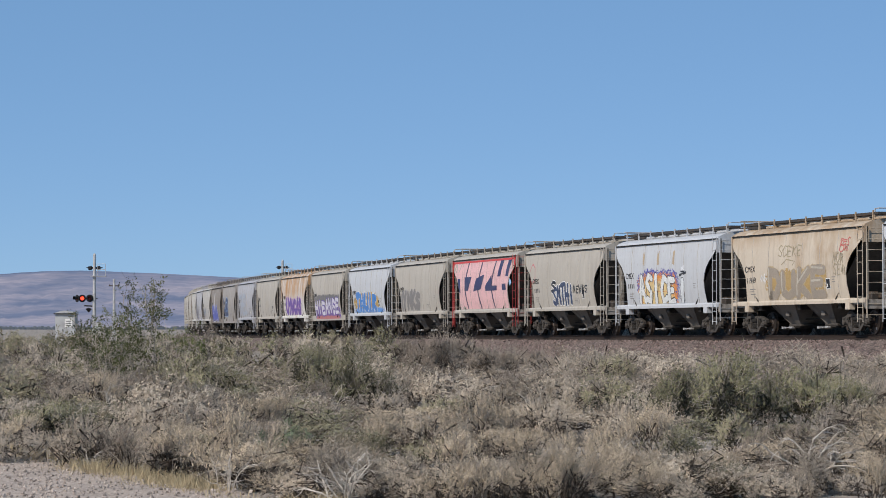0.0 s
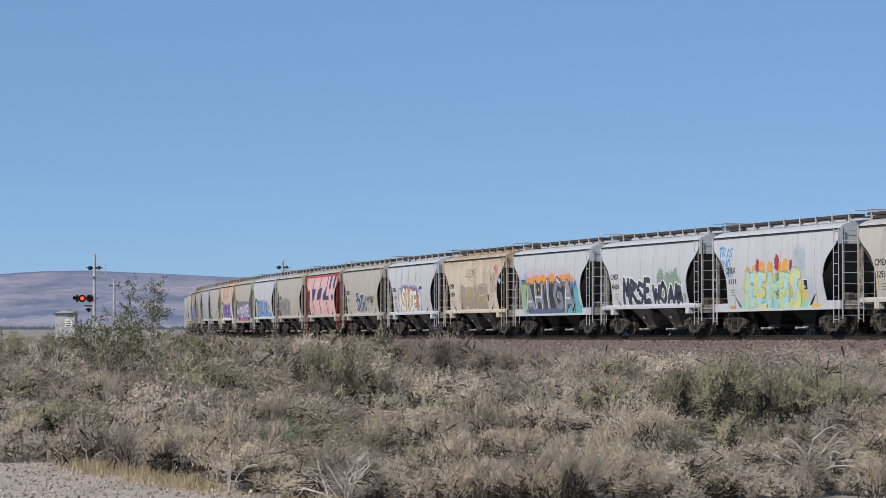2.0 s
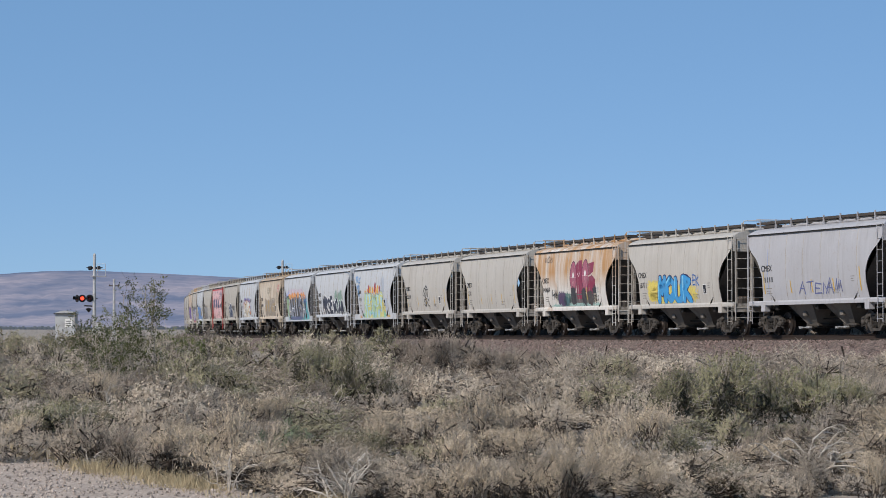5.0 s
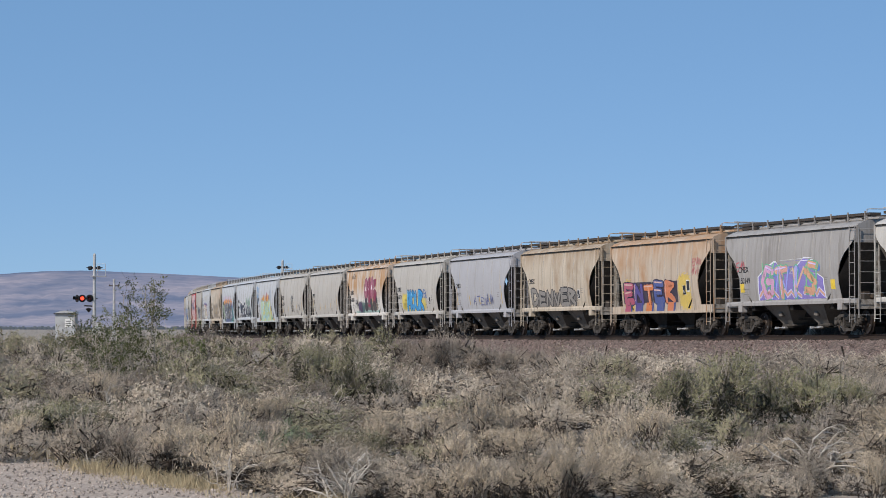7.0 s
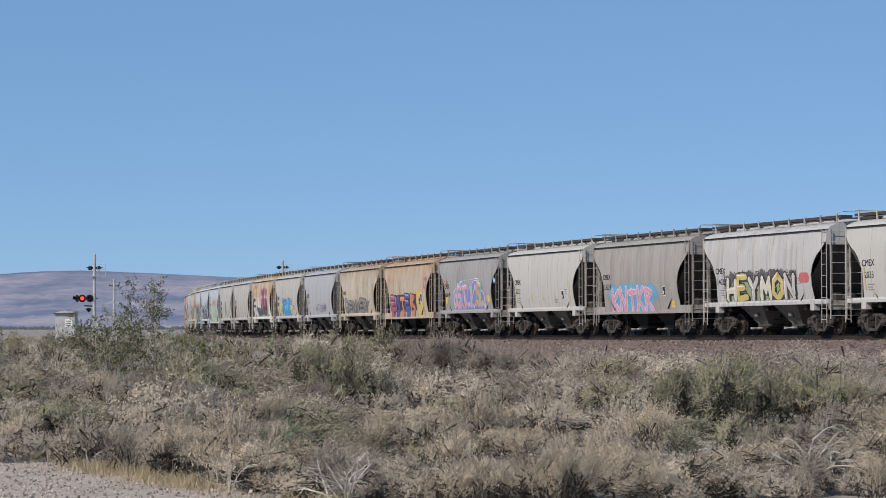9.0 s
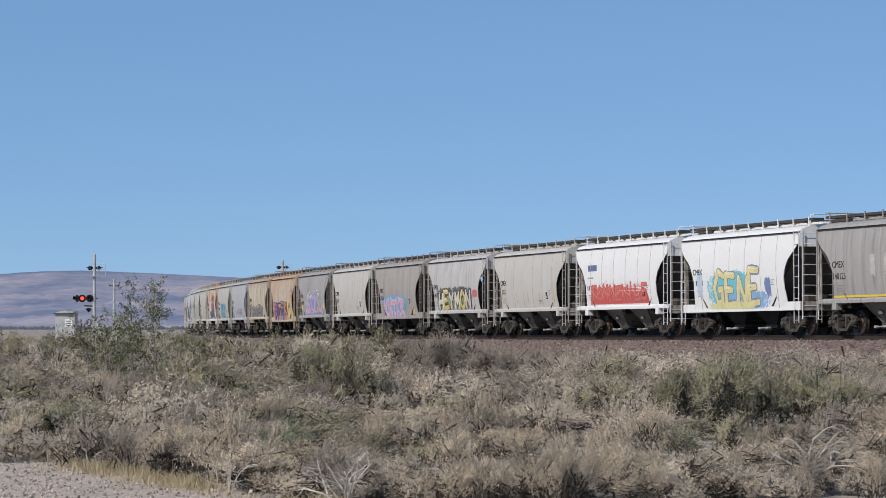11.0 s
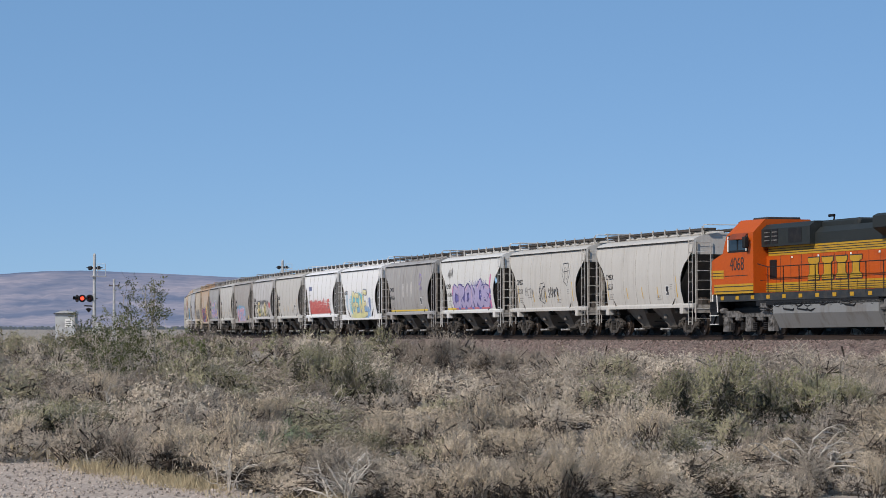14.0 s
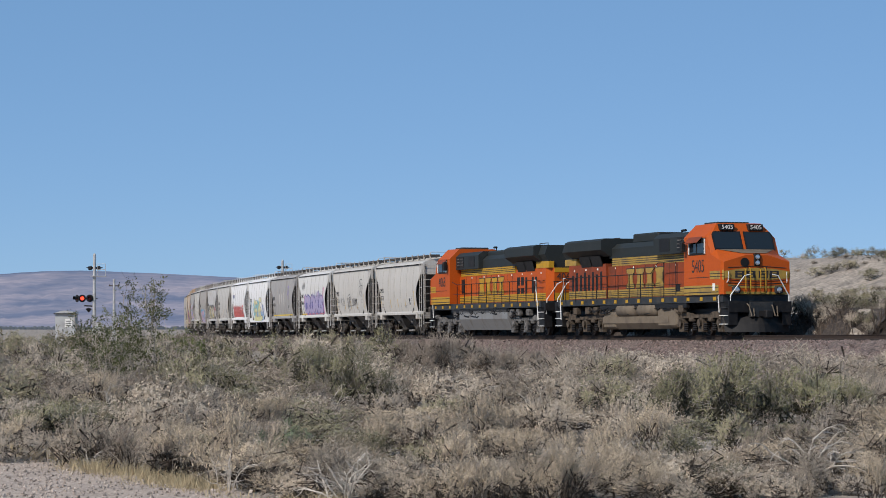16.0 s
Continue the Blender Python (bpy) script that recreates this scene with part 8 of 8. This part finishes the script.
def flasher(mast, name, x, y, z, turn, lit):
    """One round crossing light: black background disc, hood and lens, facing along its own -y."""
    f = new(name)
    f.parent = mast
    f.matrix_basis = Matrix.Translation((x, y, z)) @ Matrix.Rotation(turn, 4, "Z")
    part("background_disc", Shape().wheel((0, 0, 0), "y", [(-0.015, 0.30), (0.015, 0.30)], 24), M_SIGNAL_BLACK, f)
    hood = [[(r * math.cos(a), yy, r * math.sin(a)) for a in np.linspace(-0.5, 3.64, 13)] for yy, r in ((-0.02, 0.17), (-0.30, 0.18))]
    part("hood", Shape().loft(hood, closed=False).loft([[(p[0] * 0.96, p[1], p[2] * 0.96) for p in r] for r in hood], closed=False), M_SIGNAL_BLACK, f)
    part("lens", Shape().wheel((0, -0.03, 0), "y", [(0.02, 0.15), (-0.01, 0.15), (-0.03, 0.08)], 18), M_RED if lit else M_RED_OFF, f)
    part("housing", Shape().wheel((0, 0.1, 0), "y", [(-0.1, 0.17), (0.1, 0.12)], 14), M_SIGNAL_BLACK, f)
    return f


def crossing_signal(x, y, foot, top, lights, lit, up):
    """A galvanised mast with crossed boards seen edge-on, a bell, a bracket with a service cage and pairs of flashing lights."""
    m = new("crossing_signal")
    m.location = (x, y, foot)
    h = top - foot
    c = h + up            # height from which the boards and the cage hang
    part("mast", Shape().wheel((0, 0, h / 2), "z", [(-h / 2, 0.16), (-h / 2 + 1.2, 0.15), (h / 2, 0.11)], 14), M_GALV, m)
    part("foundation", Shape().box(-0.4, 0.4, -0.4, 0.4, -0.3, 0.12, chamfer=0.05), plain("concrete", (0.42, 0.40, 0.37)), m)
    part("finial", Shape().wheel((0, 0, h), "z", [(-0.02, 0.12), (0.06, 0.09), (0.12, 0.02)], 10), M_GALV, m)
    for sg in (1, -1):
        sh = Shape().loft([[(0.12 * sg, -0.03, c - 1.16), (0.12 * sg, -0.03, c - 0.98), (0.12 * sg, 0.03, c - 0.98), (0.12 * sg, 0.03, c - 1.16)],
                           [(0.66 * sg, -0.02, c - 1.08), (0.66 * sg, -0.02, c - 1.02), (0.66 * sg, 0.02, c - 1.02), (0.66 * sg, 0.02, c - 1.08)]], caps=True)
        sh.box(*sorted((0.2 * sg, 0.5 * sg)), -0.1, 0.1, c - 1.25, c - 0.92, chamfer=0.05)
        part("crossbuck", sh, M_SIGNAL_BLACK, m, "dark crossed boards seen from the edge")
    cage = Shape().box(-0.3, 0.95, -0.3, 0.3, c - 1.75, c - 1.70)
    for cx in (0.3, 0.92):
        cage.tube([(cx, -0.28, c - 1.7), (cx, -0.28, c - 0.75)], 0.02, 5)
    cage.tube([(0.3, -0.28, c - 0.75), (0.92, -0.28, c - 0.75)], 0.02, 5)
    cage.tube([(0.3, -0.28, c - 1.2), (0.92, -0.28, c - 1.2)], 0.02, 5)
    part("service_cage", cage, M_GALV, m)
    for k, (dx, dz, turn) in enumerate(lights):
        flasher(m, "flasher", dx, -0.12, dz, turn, k in lit)
    z = min(l[1] for l in lights)
    part("cross_arm", Shape().tube([(min(l[0] for l in lights) - 0.05, 0, z), (0.25, 0, z)], 0.045, 7), M_SIGNAL_BLACK, m)
    part("bell", Shape().wheel((-0.45, 0, z - 0.85), "z", [(-0.25, 0.05), (-0.1, 0.16), (0.0, 0.26), (0.12, 0.05)], 14), M_SIGNAL_BLACK, m)
    part("bell_bracket", Shape().tube([(-0.8, 0, z - 0.58), (0, 0, z - 0.62)], 0.06, 6), M_SIGNAL_BLACK, m)
    part("junction_box", Shape().box(0.12, 0.55, -0.15, 0.15, z - 2.4, z - 1.9, chamfer=0.02), M_GALV, m)
    tagged(m, "galvanised crossing signal mast with red flashing lights", "crossing signal", "crossing signals")
    return m


D1 = 220.0
crossing_signal(at_px(167, D1), D1, 0.0, 1.6 + (576.1 - 451) / 4860.8 * D1, [(-1.36, 3.75, -0.9), (-0.95, 3.76, 0.1), (-0.35, 3.76, 0.0)], (1,), 0.0)
D2 = 262.0
crossing_signal(at_px(500, D2), D2, 0.0, 1.6 + (576.1 - 462) / 4860.8 * D2, [(-0.6, 3.6, 0.3), (0.6, 3.6, 0.3)], (0,), 0.45)


def relay_hut(px, depth, w, top):
    h = new("relay_hut")
    x = at_px(px, depth)
    h.location = (x, depth, 0)
    part("wall", Shape().box(-w / 2, w / 2, -1.0, 1.0, 0.0, top - 0.22), M_HUT, h)
    roof = Shape().loft([[(x0, y, z) for x0, z in ((-w / 2 - 0.12, top - 0.24), (-w / 4, top - 0.06), (0, top), (w / 4, top - 0.06), (w / 2 + 0.12, top - 0.24), (w / 2 + 0.12, top - 0.3), (-w / 2 - 0.12, top - 0.3))] for y in (-1.15, 1.15)], caps=True)
    part("roof", roof, M_HUT, h, "slightly arched sheet roof with dark rim")
    part("roof_rim", Shape().box(-w / 2 - 0.13, w / 2 + 0.13, -1.17, -1.15, top - 0.31, top - 0.23), M_SIGNAL_BLACK, h)
    d = part("door", Shape().box(-w * 0.42, -w * 0.05, -1.03, -1.0, 0.1, top - 0.5), M_HUT, h)
    part("handle", Shape().box(-w * 0.12, -w * 0.09, -1.07, -1.03, 1.1, 1.3), M_SIGNAL_BLACK, d)
    s = part("notice", Shape().box(w * 0.0, w * 0.38, -1.02, -1.0, top - 1.4, top - 0.7), M_WHITE, h, "white notice board")
    for zz in (top - 0.9, top - 1.1, top - 1.25):
        part("marks", Shape().box(w * 0.05, w * 0.33, -1.025, -1.02, zz - 0.03, zz + 0.03), M_STENCIL, s)
    tagged(h, "small grey sheet-steel relay hut with arched roof", "equipment hut")


relay_hut(118, 232, 1.62, 1.6 + (576.1 - 550) / 4860.8 * 232)


def utility_pole(px, depth, top_px, arm):
    p = new("utility_pole")
    x = at_px(px, depth)
    p.location = (x, depth, 0)
    top = 1.6 + (576.1 - top_px) / 4860.8 * depth
    part("pole", Shape().wheel((0, 0, top / 2), "z", [(-top / 2, 0.17), (top / 2, 0.12)], 10), M_GALV, p)
    part("cross_arm", Shape().box(-arm, arm, -0.06, 0.06, top - 0.75, top - 0.65), M_STEEL, p)
    for k in (-0.8, 0.8):
        part("insulator", Shape().wheel((k * arm, 0, top - 0.6), "z", [(-0.06, 0.05), (0.08, 0.03)], 8), M_STEEL, p)
    tagged(p, "plain grey pole with one short cross arm", "pole")


utility_pole(202, 280, 494, 0.55)


def motions():
    """The whole train runs away from the camera; its wheels turn with it."""
    times = [i * 0.5 for i in range(33)]
    every = [i / FPS for i in range(16 * FPS + 1)]
    turning = {}
    for thing, s0, half, face in TRAIN:
        spin = Matrix.Rotation(0 if face > 0 else math.pi, 4, "Z")
        walk(thing, [(t, ride(s0 + run(t), half) @ spin) for t in times])
        for w in thing.children_recursive:
            if not w.name.startswith("wheelset"):
                continue
            x, r = round(w.location.x, 3), round(w.location.z, 3)
            first = turning.get((x, r, face))
            if first is None:
                walk(w, [(t, Matrix.Translation((x, 0, r)) @ Matrix.Rotation(face * run(t) / r, 4, "Y")) for t in every])
                turning[x, r, face] = w
            else:
                w.rotation_mode = "QUATERNION"
                keys = w.animation_data_create()
                keys.action = first.animation_data.action
                keys.action_slot = first.animation_data.action_slot


motions()
